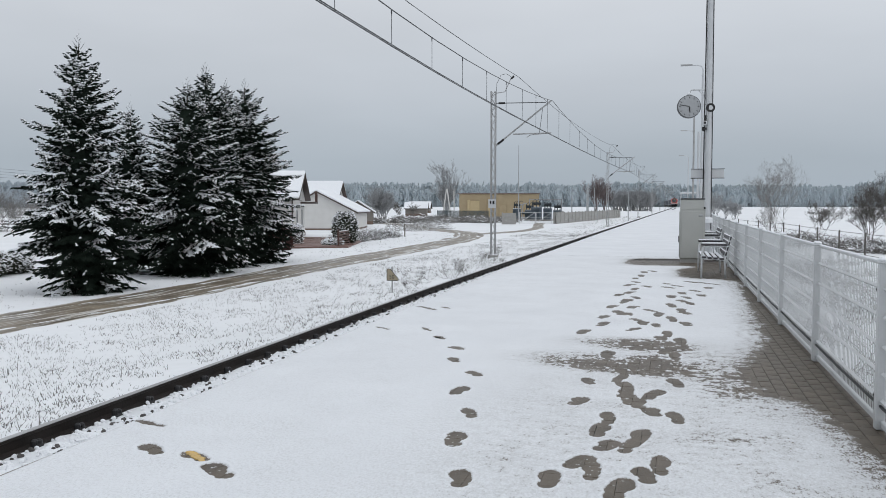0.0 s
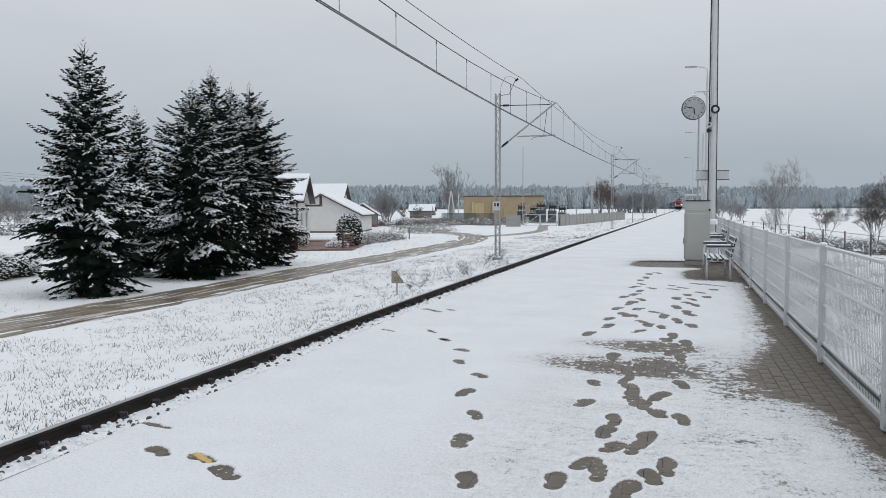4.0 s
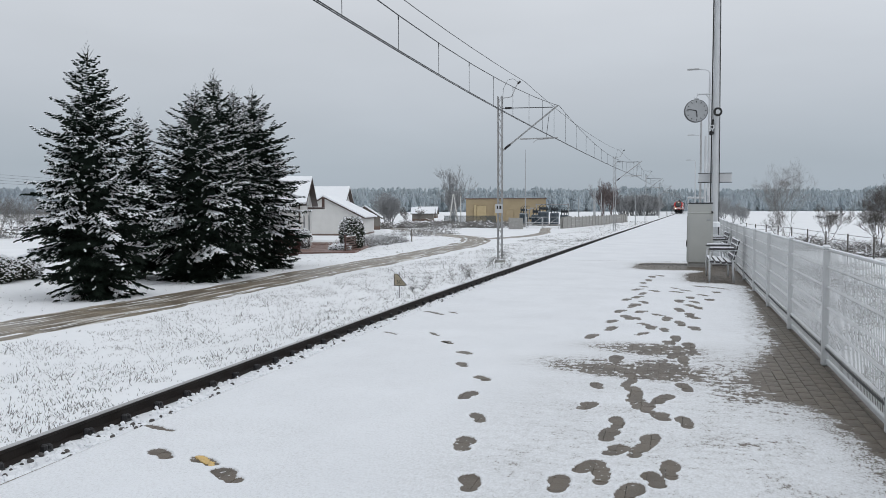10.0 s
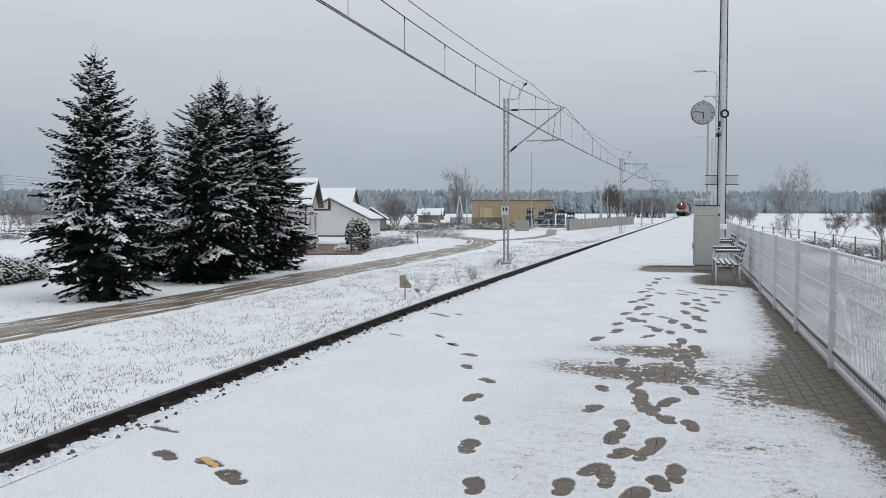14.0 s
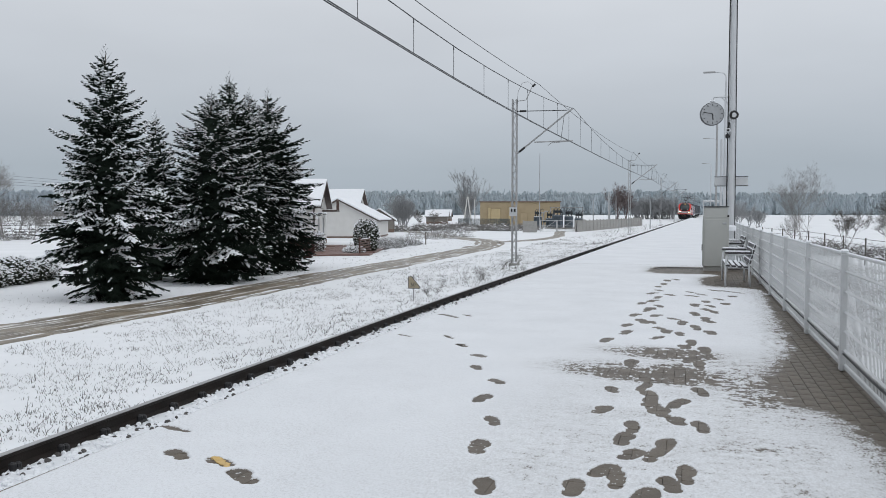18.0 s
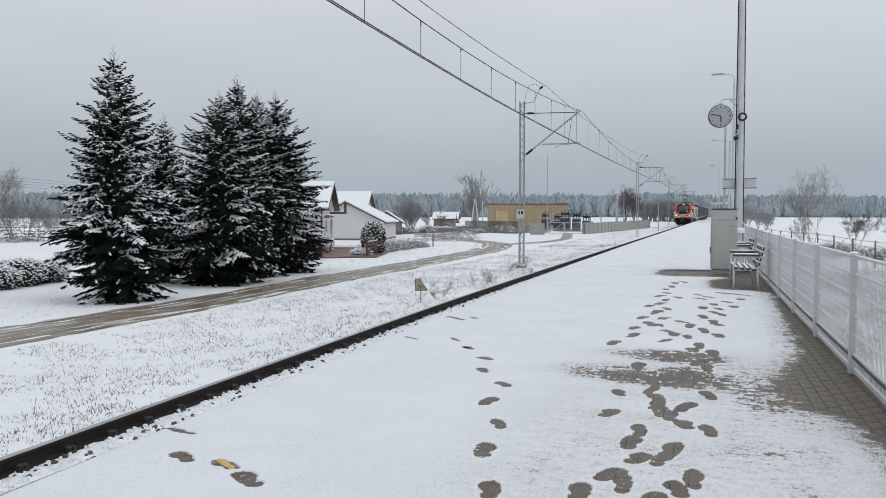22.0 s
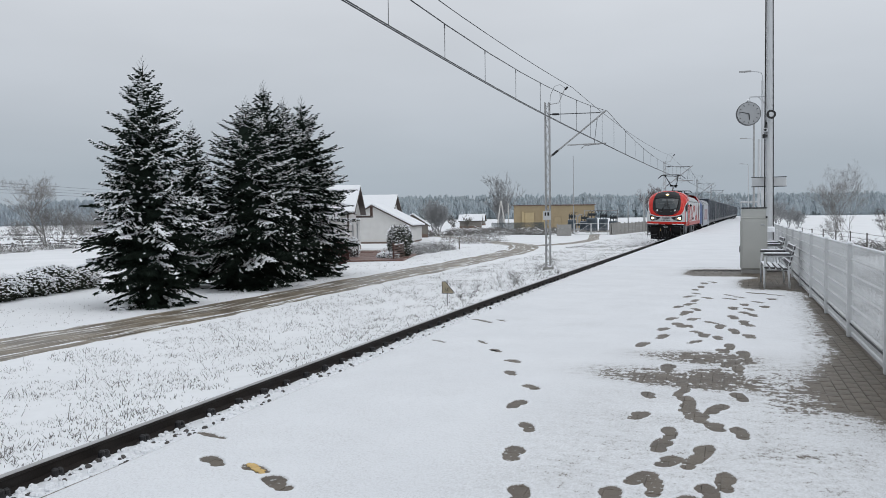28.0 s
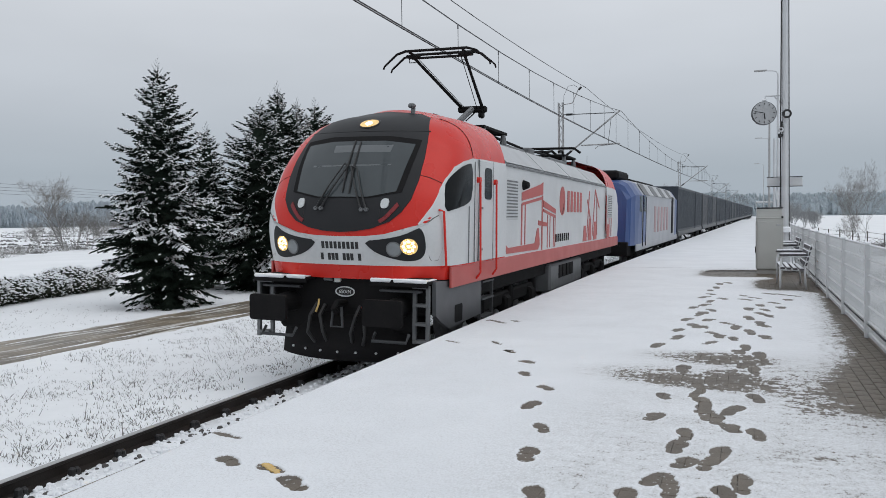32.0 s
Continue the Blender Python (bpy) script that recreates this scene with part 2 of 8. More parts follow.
SNOW = material("snow", (0.84, 0.855, 0.88), (0.70, 0.715, 0.74), 0.75, scale=0.9, fine=55, bump=0.45, bump_scale=40, spread=0.42)
def trodden_snow():
    """Snow that lets the wet paving show through where it lies thin."""
    m = material("trodden_snow", (0.84, 0.855, 0.88), (0.72, 0.735, 0.76), 0.75, scale=0.9, fine=55, bump=0.45, bump_scale=40, spread=0.42)
    nt = m.node_tree
    bsdf = nt.nodes["Principled BSDF"]
    old = bsdf.inputs["Base Color"].links[0].from_socket
    depth = node(nt, "ShaderNodeAttribute")
    depth.attribute_name = "depth"
    tc = node(nt, "ShaderNodeTexCoord")
    total = depth.outputs["Fac"]
    for scale, amp, stretch_y in ((70.0, 0.0085, 0.6), (190.0, 0.0085, 0.7)):
        mp = node(nt, "ShaderNodeMapping", Scale=(1.0, stretch_y, 1.0))
        n = node(nt, "ShaderNodeTexNoise", Scale=scale, Detail=3.0)
        nt.links.new(tc.outputs["Object"], mp.inputs[0])
        nt.links.new(mp.outputs[0], n.inputs["Vector"])
        off = node(nt, "ShaderNodeMath")
        off.operation = "SUBTRACT"
        off.inputs[1].default_value = 0.5
        nt.links.new(n.outputs["Fac"], off.inputs[0])
        k = node(nt, "ShaderNodeMath")
        k.operation = "MULTIPLY_ADD"
        k.inputs[1].default_value = amp * 1.6
        nt.links.new(off.outputs[0], k.inputs[0])
        nt.links.new(total, k.inputs[2])
        total = k.outputs[0]
    mr = node(nt, "ShaderNodeMapRange")
    mr.inputs["From Min"].default_value, mr.inputs["From Max"].default_value = -0.0032, -0.0004
    nt.links.new(total, mr.inputs["Value"])
    mix = node(nt, "ShaderNodeMix")
    mix.data_type = "RGBA"
    mix.inputs["A"].default_value = (0.130, 0.108, 0.084, 1)
    nt.links.new(mr.outputs["Result"], mix.inputs["Factor"])
    thin = node(nt, "ShaderNodeMapRange")
    thin.inputs["From Min"].default_value, thin.inputs["From Max"].default_value = 0.0005, 0.0065
    thin.inputs["To Min"].default_value, thin.inputs["To Max"].default_value = 0.55, 0.0
    nt.links.new(total, thin.inputs["Value"])
    grey = node(nt, "ShaderNodeMix")
    grey.data_type = "RGBA"
    grey.inputs["B"].default_value = (0.50, 0.50, 0.50, 1)
    nt.links.new(thin.outputs["Result"], grey.inputs["Factor"])
    nt.links.new(old, grey.inputs["A"])
    nt.links.new(grey.outputs["Result"], mix.inputs["B"])
    nt.links.new(mix.outputs["Result"], bsdf.inputs["Base Color"])
    return m


TRODDEN = trodden_snow()
SNOW_FIELD = material("field_snow", (0.88, 0.89, 0.91), (0.76, 0.775, 0.79), 0.8, scale=0.25, fine=5, bump=0.5, bump_scale=6)
SNOW_CAP = material("snow_cap", (0.88, 0.89, 0.91), (0.80, 0.82, 0.85), 0.8, scale=6, fine=40, bump=0.3, bump_scale=40)
PAVER = material("wet_paving", (0.135, 0.108, 0.078), (0.082, 0.066, 0.050), 0.42, scale=5, fine=90, bump=0.14, bump_scale=160, island=0.35, shine=0.32)
JOINT = material("wet_sand_joint", (0.062, 0.056, 0.048), (0.09, 0.08, 0.07), 0.6, scale=9, fine=90, bump=0.3)
CONCRETE = material("concrete", (0.40, 0.39, 0.37), (0.28, 0.275, 0.26), 0.8, scale=3, fine=50, bump=0.2)
YELLOW_PAINT = material("yellow_paint", (0.70, 0.46, 0.12), (0.58, 0.42, 0.20), 0.5, scale=18, fine=70, bump=0.2)
BALLAST = material("ballast_stone", (0.11, 0.10, 0.095), (0.05, 0.047, 0.045), 0.7, scale=12, fine=60, bump=0.4, island=0.3)
RAIL_SIDE = material("rail_rust", (0.012, 0.010, 0.009), (0.028, 0.02, 0.016), 0.6, 0.3, scale=3, fine=60, bump=0.2)
RAIL_TOP = material("rail_head", (0.46, 0.46, 0.47), (0.34, 0.335, 0.33), 0.35, 0.35, scale=2, fine=60)
SLEEPER = material("sleeper_concrete", (0.20, 0.19, 0.18), (0.12, 0.115, 0.11), 0.85, scale=4, fine=50, bump=0.25)
DARK_STEEL = material("dark_steel", (0.018, 0.018, 0.020), (0.035, 0.034, 0.034), 0.5, 0.4, scale=5, fine=50, bump=0.1)
GALV = material("galvanised_steel", (0.50, 0.51, 0.52), (0.37, 0.38, 0.39), 0.5, 0.55, scale=7, fine=70, bump=0.08)
GALV_OLD = material("weathered_steel", (0.46, 0.46, 0.46), (0.32, 0.32, 0.32), 0.6, 0.3, scale=5, fine=60, bump=0.1)
FENCE_PAINT = material("fence_grey_paint", (0.60, 0.61, 0.615), (0.50, 0.51, 0.515), 0.5, 0.15, scale=4, fine=60, bump=0.05)
WIRE = material("overhead_wire", (0.10, 0.105, 0.11), (0.06, 0.06, 0.065), 0.5, 0.6, scale=3, fine=30)
CABINET = material("cabinet_paint", (0.47, 0.475, 0.45), (0.40, 0.405, 0.385), 0.5, scale=2, fine=40, bump=0.05)
CABINET_TOP = material("cabinet_roof", (0.05, 0.05, 0.055), (0.03, 0.03, 0.03), 0.5, scale=4, fine=40)
POLE_PAINT = material("pole_grey", (0.60, 0.615, 0.63), (0.52, 0.53, 0.54), 0.45, 0.2, scale=2, fine=40)
WOOD_DARK = material("bench_slat", (0.075, 0.07, 0.075), (0.045, 0.042, 0.045), 0.55, scale=6, fine=60, bump=0.15)
STEP_RIM = material("clock_rim", (0.10, 0.105, 0.11), (0.07, 0.073, 0.076), 0.5, scale=5, fine=50)
CLOCK_FACE = material("clock_face", (0.40, 0.41, 0.42), (0.35, 0.36, 0.37), 0.4, scale=5, fine=40)
BLACK = material("black_paint", (0.012, 0.012, 0.013), (0.02, 0.02, 0.02), 0.5, scale=5, fine=50)
SIGN_FACE = material("sign_face", (0.42, 0.36, 0.25), (0.33, 0.28, 0.20), 0.6, scale=9, fine=60)
WHITE_BOARD = material("white_board", (0.62, 0.63, 0.64), (0.52, 0.53, 0.54), 0.5, scale=3, fine=40)


# ---------- mesh helpers ----------
class Shape:
    """Collects vertices and faces of one mesh."""

    def __init__(self):
        self.v, self.f, self.m = [], [], []

    def add(self, verts, faces, mi=0):
        k = len(self.v)
        self.v.extend(tuple(p) for p in verts)
        self.f.extend(tuple(i + k for i in q) for q in faces)
        self.m.extend([mi] * len(faces))
        return self

    def box(self, c, s, bev=0.0, mi=0, rot=None):
        """A box with centre c and size s, its edges chamfered by bev; rot: a 3x3 turn about its centre."""
        hx, hy, hz = s[0] / 2, s[1] / 2, s[2] / 2
        if bev <= 0:
            vs = [(x, y, z) for x in (-hx, hx) for y in (-hy, hy) for z in (-hz, hz)]
            fs = [(0, 1, 3, 2), (4, 6, 7, 5), (0, 4, 5, 1), (2, 3, 7, 6), (0, 2, 6, 4), (1, 5, 7, 3)]
        else:
            b = min(bev, hx * 0.9, hy * 0.9, hz * 0.9)
            vs, ix = [], {}
            for sx in (-1, 1):
                for sy in (-1, 1):
                    for sz in (-1, 1):
                        for a in range(3):
                            q = [sx * hx, sy * hy, sz * hz]
                            for o in range(3):
                                if o != a:
                                    q[o] -= (sx, sy, sz)[o] * b
                            ix[sx, sy, sz, a] = len(vs)
                            vs.append(tuple(q))
            fs = []
            for a in range(3):
                o1, o2 = (a + 1) % 3, (a + 2) % 3
                for sg in (-1, 1):
                    ring = []
                    for s1, s2 in ((-1, -1), (1, -1), (1, 1), (-1, 1)):
                        k = [0, 0, 0]
                        k[a], k[o1], k[o2] = sg, s1, s2
                        ring.append(ix[(*k, a)])
                    fs.append(tuple(ring if sg > 0 else ring[::-1]))
                for s1 in (-1, 1):
                    for s2 in (-1, 1):
                        lo, hi = [0, 0, 0], [0, 0, 0]
                        lo[a], lo[o1], lo[o2] = -1, s1, s2
                        hi[a], hi[o1], hi[o2] = 1, s1, s2
                        q = (ix[(*lo, o1)], ix[(*hi, o1)], ix[(*hi, o2)], ix[(*lo, o2)])
                        fs.append(q if s1 * s2 < 0 else q[::-1])
            for sx in (-1, 1):
                for sy in (-1, 1):
                    for sz in (-1, 1):
                        q = tuple(ix[sx, sy, sz, a] for a in range(3))
                        fs.append(q if sx * sy * sz > 0 else q[::-1])
        if rot is not None:
            vs = [tuple(rot @ Vector(p)) for p in vs]
        return self.add([(p[0] + c[0], p[1] + c[1], p[2] + c[2]) for p in vs], fs, mi)

    def tube(self, pts, r, n=6, mi=0, caps=True):
        """A round bar along the points; r is one radius or one for each point."""
        pts = [Vector(p) for p in pts]
        rs = r if isinstance(r, (list, tuple)) else [r] * len(pts)
        vs, fs = [], []
        side = None
        for i, p in enumerate(pts):
            d = (pts[min(i + 1, len(pts) - 1)] - pts[max(i - 1, 0)]).normalized()
            if side is None:
                side = d.cross(Vector((0, 0, 1)))
                if side.length < 0.1:
                    side = Vector((1, 0, 0))
            side = (side - d * side.dot(d)).normalized()
            up = side.cross(d)
            for k in range(n):
                a = 2 * math.pi * k / n
                vs.append(p + (side * math.cos(a) + up * math.sin(a)) * rs[i])
        for i in range(len(pts) - 1):
            for k in range(n):
                k2 = (k + 1) % n
                fs.append((i * n + k, (i + 1) * n + k, (i + 1) * n + k2, i * n + k2))
        if caps:
            fs.append(tuple(range(n)))
            fs.append(tuple((len(pts) - 1) * n + k for k in range(n - 1, -1, -1)))
        return self.add(vs, fs, mi)

    def disc(self, c, axis, r, depth, n=24, mi=0, bev=0.0):
        """A short round drum: centre of its front face c, pointing along axis."""
        a = Vector(axis).normalized()
        c = Vector(c)
        pts = [c - a * depth, c - a * bev, c] if bev else [c - a * depth, c]
        rs = [r, r, r - bev] if bev else [r, r]
        return self.tube(pts, rs, n, mi)

    def plate(self, poly, axis, lo, hi, mi=0):
        """A flat polygon given in the two other axes, thickened along axis (0, 1, 2) from lo to hi."""
        n = len(poly)
        def at(p, h):
            q = [p[0], p[1]]
            q.insert(axis, h)
            return tuple(q)
        vs = [at(p, lo) for p in poly] + [at(p, hi) for p in poly]
        area = sum(poly[i][0] * poly[(i + 1) % n][1] - poly[(i + 1) % n][0] * poly[i][1] for i in range(n))
        flip = (area < 0) != (axis == 1)
        bottom, top = tuple(range(n - 1, -1, -1)), tuple(range(n, 2 * n))
        sides = [(i, (i + 1) % n, (i + 1) % n + n, i + n) for i in range(n)]
        fs = [bottom, top] + sides
        if flip:
            fs = [q[::-1] for q in fs]
        return self.add(vs, fs, mi)

    def grid(self, rows, mi=0, close=False):
        """A sheet from rows of points."""
        n = len(rows[0])
        vs = [p for r in rows for p in r]
        fs = []
        for i in range(len(rows) - 1):
            for k in range(n - 1 + (1 if close else 0)):
                k2 = (k + 1) % n
                fs.append((i * n + k, i * n + k2, (i + 1) * n + k2, (i + 1) * n + k))
        return self.add(vs, fs, mi)

    def mesh(self, name, mats, smooth=False):
        me = bpy.data.meshes.new(name)
        me.from_pydata(self.v, [], self.f)
        for m in (mats if isinstance(mats, (list, tuple)) else [mats]):
            me.materials.append(m)
        if any(self.m):
            me.polygons.foreach_set("material_index", self.m)
        if smooth:
            me.shade_smooth()
        me.update()
        return me


def thing(name, label, category, at=(0, 0, 0), rz=0.0, group="", kind=""):
    ob = new(name)
    ob.matrix_basis = pose(*at, 0, 0, rz)
    ob.empty_display_size = 0.2
    return tagged(ob, label, category, group, kind)


def part(name, shape, mats, parent, label="", smooth=False, at=None):
    """One mesh object under a thing or under a part."""
    ob = new(name, shape if isinstance(shape, bpy.types.Mesh) else shape.mesh(name, mats, smooth))
    ob.parent = parent
    if at is not None:
        ob.matrix_basis = at
    return tagged(ob, label)


def solo(name, shape, mats, label, category, group="", kind="", smooth=False, at=None):
    """A thing that is one mesh."""
    ob = new(name, shape.mesh(name, mats, smooth))
    if at is not None:
        ob.matrix_basis = at
    return tagged(ob, label, category, group, kind)


# ---------- plan ----------
def along(y):
    """How far the line has turned off and climbed, in metres of run."""
    return (y - 22 + math.sqrt((y - 22) ** 2 + 144)) / 2


def lean_of(y):
    """Sideways shift of the fence line."""
    return 0.0255 * along(y)


def bend(y):
    """Sideways shift of the track and the platform's edge."""
    return 0.0255 * along(y) - 0.30 + 0.52 * math.exp(-max(y, -10) / 22.0) + 0.30 * (1 - math.exp(-max(0.0, y - 20) / 45.0)) - 0.00012 * max(0.0, y - 300) ** 2


def rise(y):
    return 0.0045 * along(min(y, 400.0))


RAIL_Z, TRACK_X, EDGE_X, FENCE_X, GROUND_Z = -0.72, -5.43, -3.715, 1.33, -1.05


def noise2(x, y, s, seed=0.0):
    return noise.noise((x * s, y * s, seed))


# ---------- ground ----------
def ground_z(x, y):
    z = GROUND_Z + rise(y)
    d = math.hypot(x, y)
    z += 0.10 * noise2(x, y, 0.09, 3.1) + (0.025 * noise2(x, y, 0.9, 7.7) if d < 70 else 0)
    if x > 4 and d < 300:
        z += 0.15
    t = abs(x - (TRACK_X + bend(y)))
    if t < 4.0:
        bed = RAIL_Z - 0.245 + rise(y)
        k = min(1.0, max(0.0, (3.2 - t) / 1.2))
        z = z * (1 - k) + bed * k
    return z


def stretch(lo, hi, near, step, grow):
    """Positions from near outwards, growing steps, between lo and hi."""
    out, a, s = [near], near, step
    while a < hi:
        a += s
        s *= grow
        out.append(min(a, hi))
    a, s = near, step
    while a > lo:
        a -= s
        s *= grow
        out.insert(0, max(a, lo))
    return out


g_shape = Shape()
g_x = stretch(-2600, 2600, -10, 0.45, 1.045)
g_y = stretch(-900, 3000, 14, 0.5, 1.045)
g_shape.grid([[(x, y, ground_z(x, y)) for x in g_x] for y in g_y])
ground = solo("ground", g_shape, SNOW_FIELD, "snow-covered flat fields and grass verge along the railway", "ground", kind="structure", smooth=True)


# ---------- road ----------
def road_material():
    m = material("muddy_road", (0.10, 0.080, 0.056), (0.27, 0.225, 0.165), 0.42, scale=1.3, fine=12, bump=0.6, bump_scale=9, spread=0.22)
    nt = m.node_tree
    bsdf = nt.nodes["Principled BSDF"]
    old = bsdf.inputs["Base Color"].links[0].from_socket
    uv = node(nt, "ShaderNodeUVMap")
    mp = node(nt, "ShaderNodeMapping", Scale=(1.0, 0.05, 1.0))
    n1 = node(nt, "ShaderNodeTexNoise", Scale=5.5, Detail=8.0)
    n1.inputs["Roughness"].default_value = 0.65
    nt.links.new(uv.outputs[0], mp.inputs[0])
    nt.links.new(mp.outputs[0], n1.inputs["Vector"])
    mr = node(nt, "ShaderNodeMapRange")
    mr.inputs["From Min"].default_value, mr.inputs["From Max"].default_value = 0.53, 0.61
    nt.links.new(n1.outputs["Fac"], mr.inputs["Value"])
    mix = node(nt, "ShaderNodeMix")
    mix.data_type = "RGBA"
    mix.inputs["B"].default_value = (0.66, 0.645, 0.62, 1)
    nt.links.new(mr.outputs["Result"], mix.inputs["Factor"])
    nt.links.new(old, mix.inputs["A"])
    nt.links.new(mix.outputs["Result"], bsdf.inputs["Base Color"])
    return m


MUD = road_material()


def road_strip(name, spine, width, label):
    """A muddy track: ruts pressed in, ragged edges; spine is a list of (x, y)."""
    pts = []
    for (x0, y0), (x1, y1) in zip(spine[:-1], spine[1:]):
        n = max(2, int(math.hypot(x1 - x0, y1 - y0) / 0.6))
        pts += [(x0 + (x1 - x0) * k / n, y0 + (y1 - y0) * k / n) for k in range(n)]
    for _ in range(14):
        pts = [pts[0]] + [((a[0] + 2 * b[0] + c[0]) / 4, (a[1] + 2 * b[1] + c[1]) / 4) for a, b, c in zip(pts[:-2], pts[1:-1], pts[2:])] + [pts[-1]]
    rows, run = [], 0.0
    uvs = []
    m = 18
    for i, (x, y) in enumerate(pts):
        a, b = pts[max(i - 1, 0)], pts[min(i + 1, len(pts) - 1)]
        d = Vector((b[0] - a[0], b[1] - a[1])).normalized()
        run += 0.6
        wl_, wr_ = (width / 2 * (1 + 0.22 * noise.noise((run * 0.35, s, 1.0)) + 0.12 * noise.noise((run * 1.7, s, 4.0))) for s in (0.0, 9.0))
        row = []
        for k in range(m + 1):
            u = -wl_ + (wl_ + wr_) * k / m
            px, py = x - d.y * -u, y + d.x * -u
            rut = -0.05 * sum(math.exp(-((abs(u) - c) / 0.16) ** 2) for c in (0.72,)) + 0.02 * noise.noise((u * 3, run, 2.0))
            edge = 1 - abs(2 * k / m - 1) ** 6
            row.append((px, py, ground_z(px, py) + 0.075 * edge - 0.03 + rut * edge))
            uvs.append((u, run))
        rows.append(row)
    s = Shape().grid(rows)
    ob = solo(name, s, MUD, label, "road", kind="structure", smooth=True)
    layer = ob.data.uv_layers.new(name="UVMap")
    loops = np.empty(len(ob.data.loops), dtype=np.int32)
    ob.data.loops.foreach_get("vertex_index", loops)
    layer.data.foreach_set("uv", np.array(uvs, dtype=np.float32)[loops].ravel())
    return ob


road_strip("road", [(-16.5, -30), (-14.0, 5), (-13.8, 14), (-13.9, 25), (-13.8, 38), (-13.9, 50), (-14.3, 58), (-16.5, 66), (-22.5, 75), (-30, 88), (-38, 101), (-50, 118), (-75, 145)],
           2.5, "wet muddy gravel road with wheel ruts through the snow")
road_strip("road", [(-15.0, 62), (-12.8, 70), (-12.6, 80), (-14.5, 92), (-15.5, 100)], 1.4, "thin muddy track branching to the substation gate")


# ---------- platform ----------
PLAT_END = 172.0
p_ys = [-14 + 2.0 * k for k in range(int((PLAT_END + 14) / 2) + 1)]
p_shape = Shape()
p_rows = []
for y in p_ys:
    e, f, z = EDGE_X + bend(y), FENCE_X + 0.22 + lean_of(y), rise(y)
    p_rows.append([(e + 0.12, y, z - 1.3), (e + 0.12, y, z - 0.16), (e, y, z - 0.15), (e, y, z - 0.035), (e + 0.02, y, z - 0.02), (f, y, z - 0.02), (f, y, z - 1.3)])
p_shape.grid(p_rows)
p_shape.f.append(tuple(range(6, -1, -1)))
p_shape.f.append(tuple(len(p_shape.v) - 7 + k for k in range(7)))
p_shape.m += [0, 0]
platform = solo("platform", p_shape, JOINT, "long low railway platform with concrete edge", "platform", kind="structure")

# bare patches: the strip along the fence, the thin smears and the strip by the cabinet
def strip_edge(y):
    """Where the snow ends towards the fence."""
    keys = ((3.0, 1.26), (4.87, 1.16), (5.3, 1.09), (5.99, 1.04), (6.37, 0.95), (6.71, 0.84), (7.1, 0.75), (7.7, 0.71), (8.43, 0.79), (9.13, 0.88), (10.4, 0.94), (11.8, 1.0), (13.1, 1.08), (14.4, 1.12), (30, 1.3))
    for (a, u), (b, v) in zip(keys[:-1], keys[1:]):
        if y <= b:
            return u + (v - u) * max(0, (y - a) / (b - a))
    return 1.25


# shoe prints melted through the snow, trail by trail: x, y, turn, length, and a share of the usual width
TRAIL_ALONE = [(-1.07, 4.14, 7, 0.29), (-1.29, 4.84, 11, 0.34), (-1.35, 5.48, 18, 0.28), (-1.60, 6.13, 1, 0.32), (-1.63, 6.79, 31, 0.26), (-1.97, 7.35, 31, 0.26), (-2.10, 7.97, 39, 0.24), (-2.46, 8.55, 45, 0.25)]
TRAIL_EDGE = [(-3.02, 4.12, 50, 0.27), (-2.42, 3.88, 57, 0.32), (-2.68, 4.07, 57, 0.26), (-3.39, 4.61, 78, 0.31, 0.5), (-3.31, 9.03, 83, 0.30, 0.5), (-2.78, 9.09, 71, 0.28, 0.6), (-3.42, 11.05, 80, 0.3, 0.8), (-3.09, 11.09, 85, 0.26, 0.8), (-3.25, 10.9, 70, 0.3, 0.6)]
TRAIL_NEAR = [(-0.60, 4.26, -4, 0.30), (-0.48, 4.60, -17, 0.29), (-0.39, 4.47, 0, 0.35), (-0.23, 4.21, -7, 0.36), (-0.10, 4.46, 8, 0.28), (-0.02, 4.66, 4, 0.36), (-0.34, 4.96, -27, 0.27), (-0.21, 4.99, -8, 0.33),
              (-0.15, 5.21, -13, 0.38), (-0.42, 5.30, 0, 0.34), (-0.38, 5.62, 1, 0.35), (-0.09, 5.87, 21, 0.27), (0.08, 5.75, 4, 0.34), (-0.27, 6.22, 6, 0.38), (-0.31, 6.66, 7, 0.34), (-0.38, 6.94, -7, 0.34)]
TRAIL_MID = [(-0.30, 6.42, -10, 0.36), (-0.20, 6.10, 12, 0.34), (-0.36, 7.2, 4, 0.36), (-0.09, 6.42, -13, 0.38), (0.09, 6.90, 8, 0.36), (-0.63, 6.77, 21, 0.26), (-0.63, 6.05, -21, 0.28), (0.09, 8.15, 5, 0.46), (0.16, 9.05, -4, 0.46), (0.01, 8.41, -12, 0.40), (0.02, 9.51, -5, 0.5),
             (-0.56, 8.05, 5, 0.42), (-0.17, 7.3, -40, 0.4), (-0.27, 7.55, 10, 0.36), (-0.05, 9.2, 0, 0.3), (-0.12, 10.17, 18, 0.34), (0.25, 10.40, 6, 0.40), (-0.10, 11.21, 3, 0.46), (0.08, 10.79, 4, 0.56)]
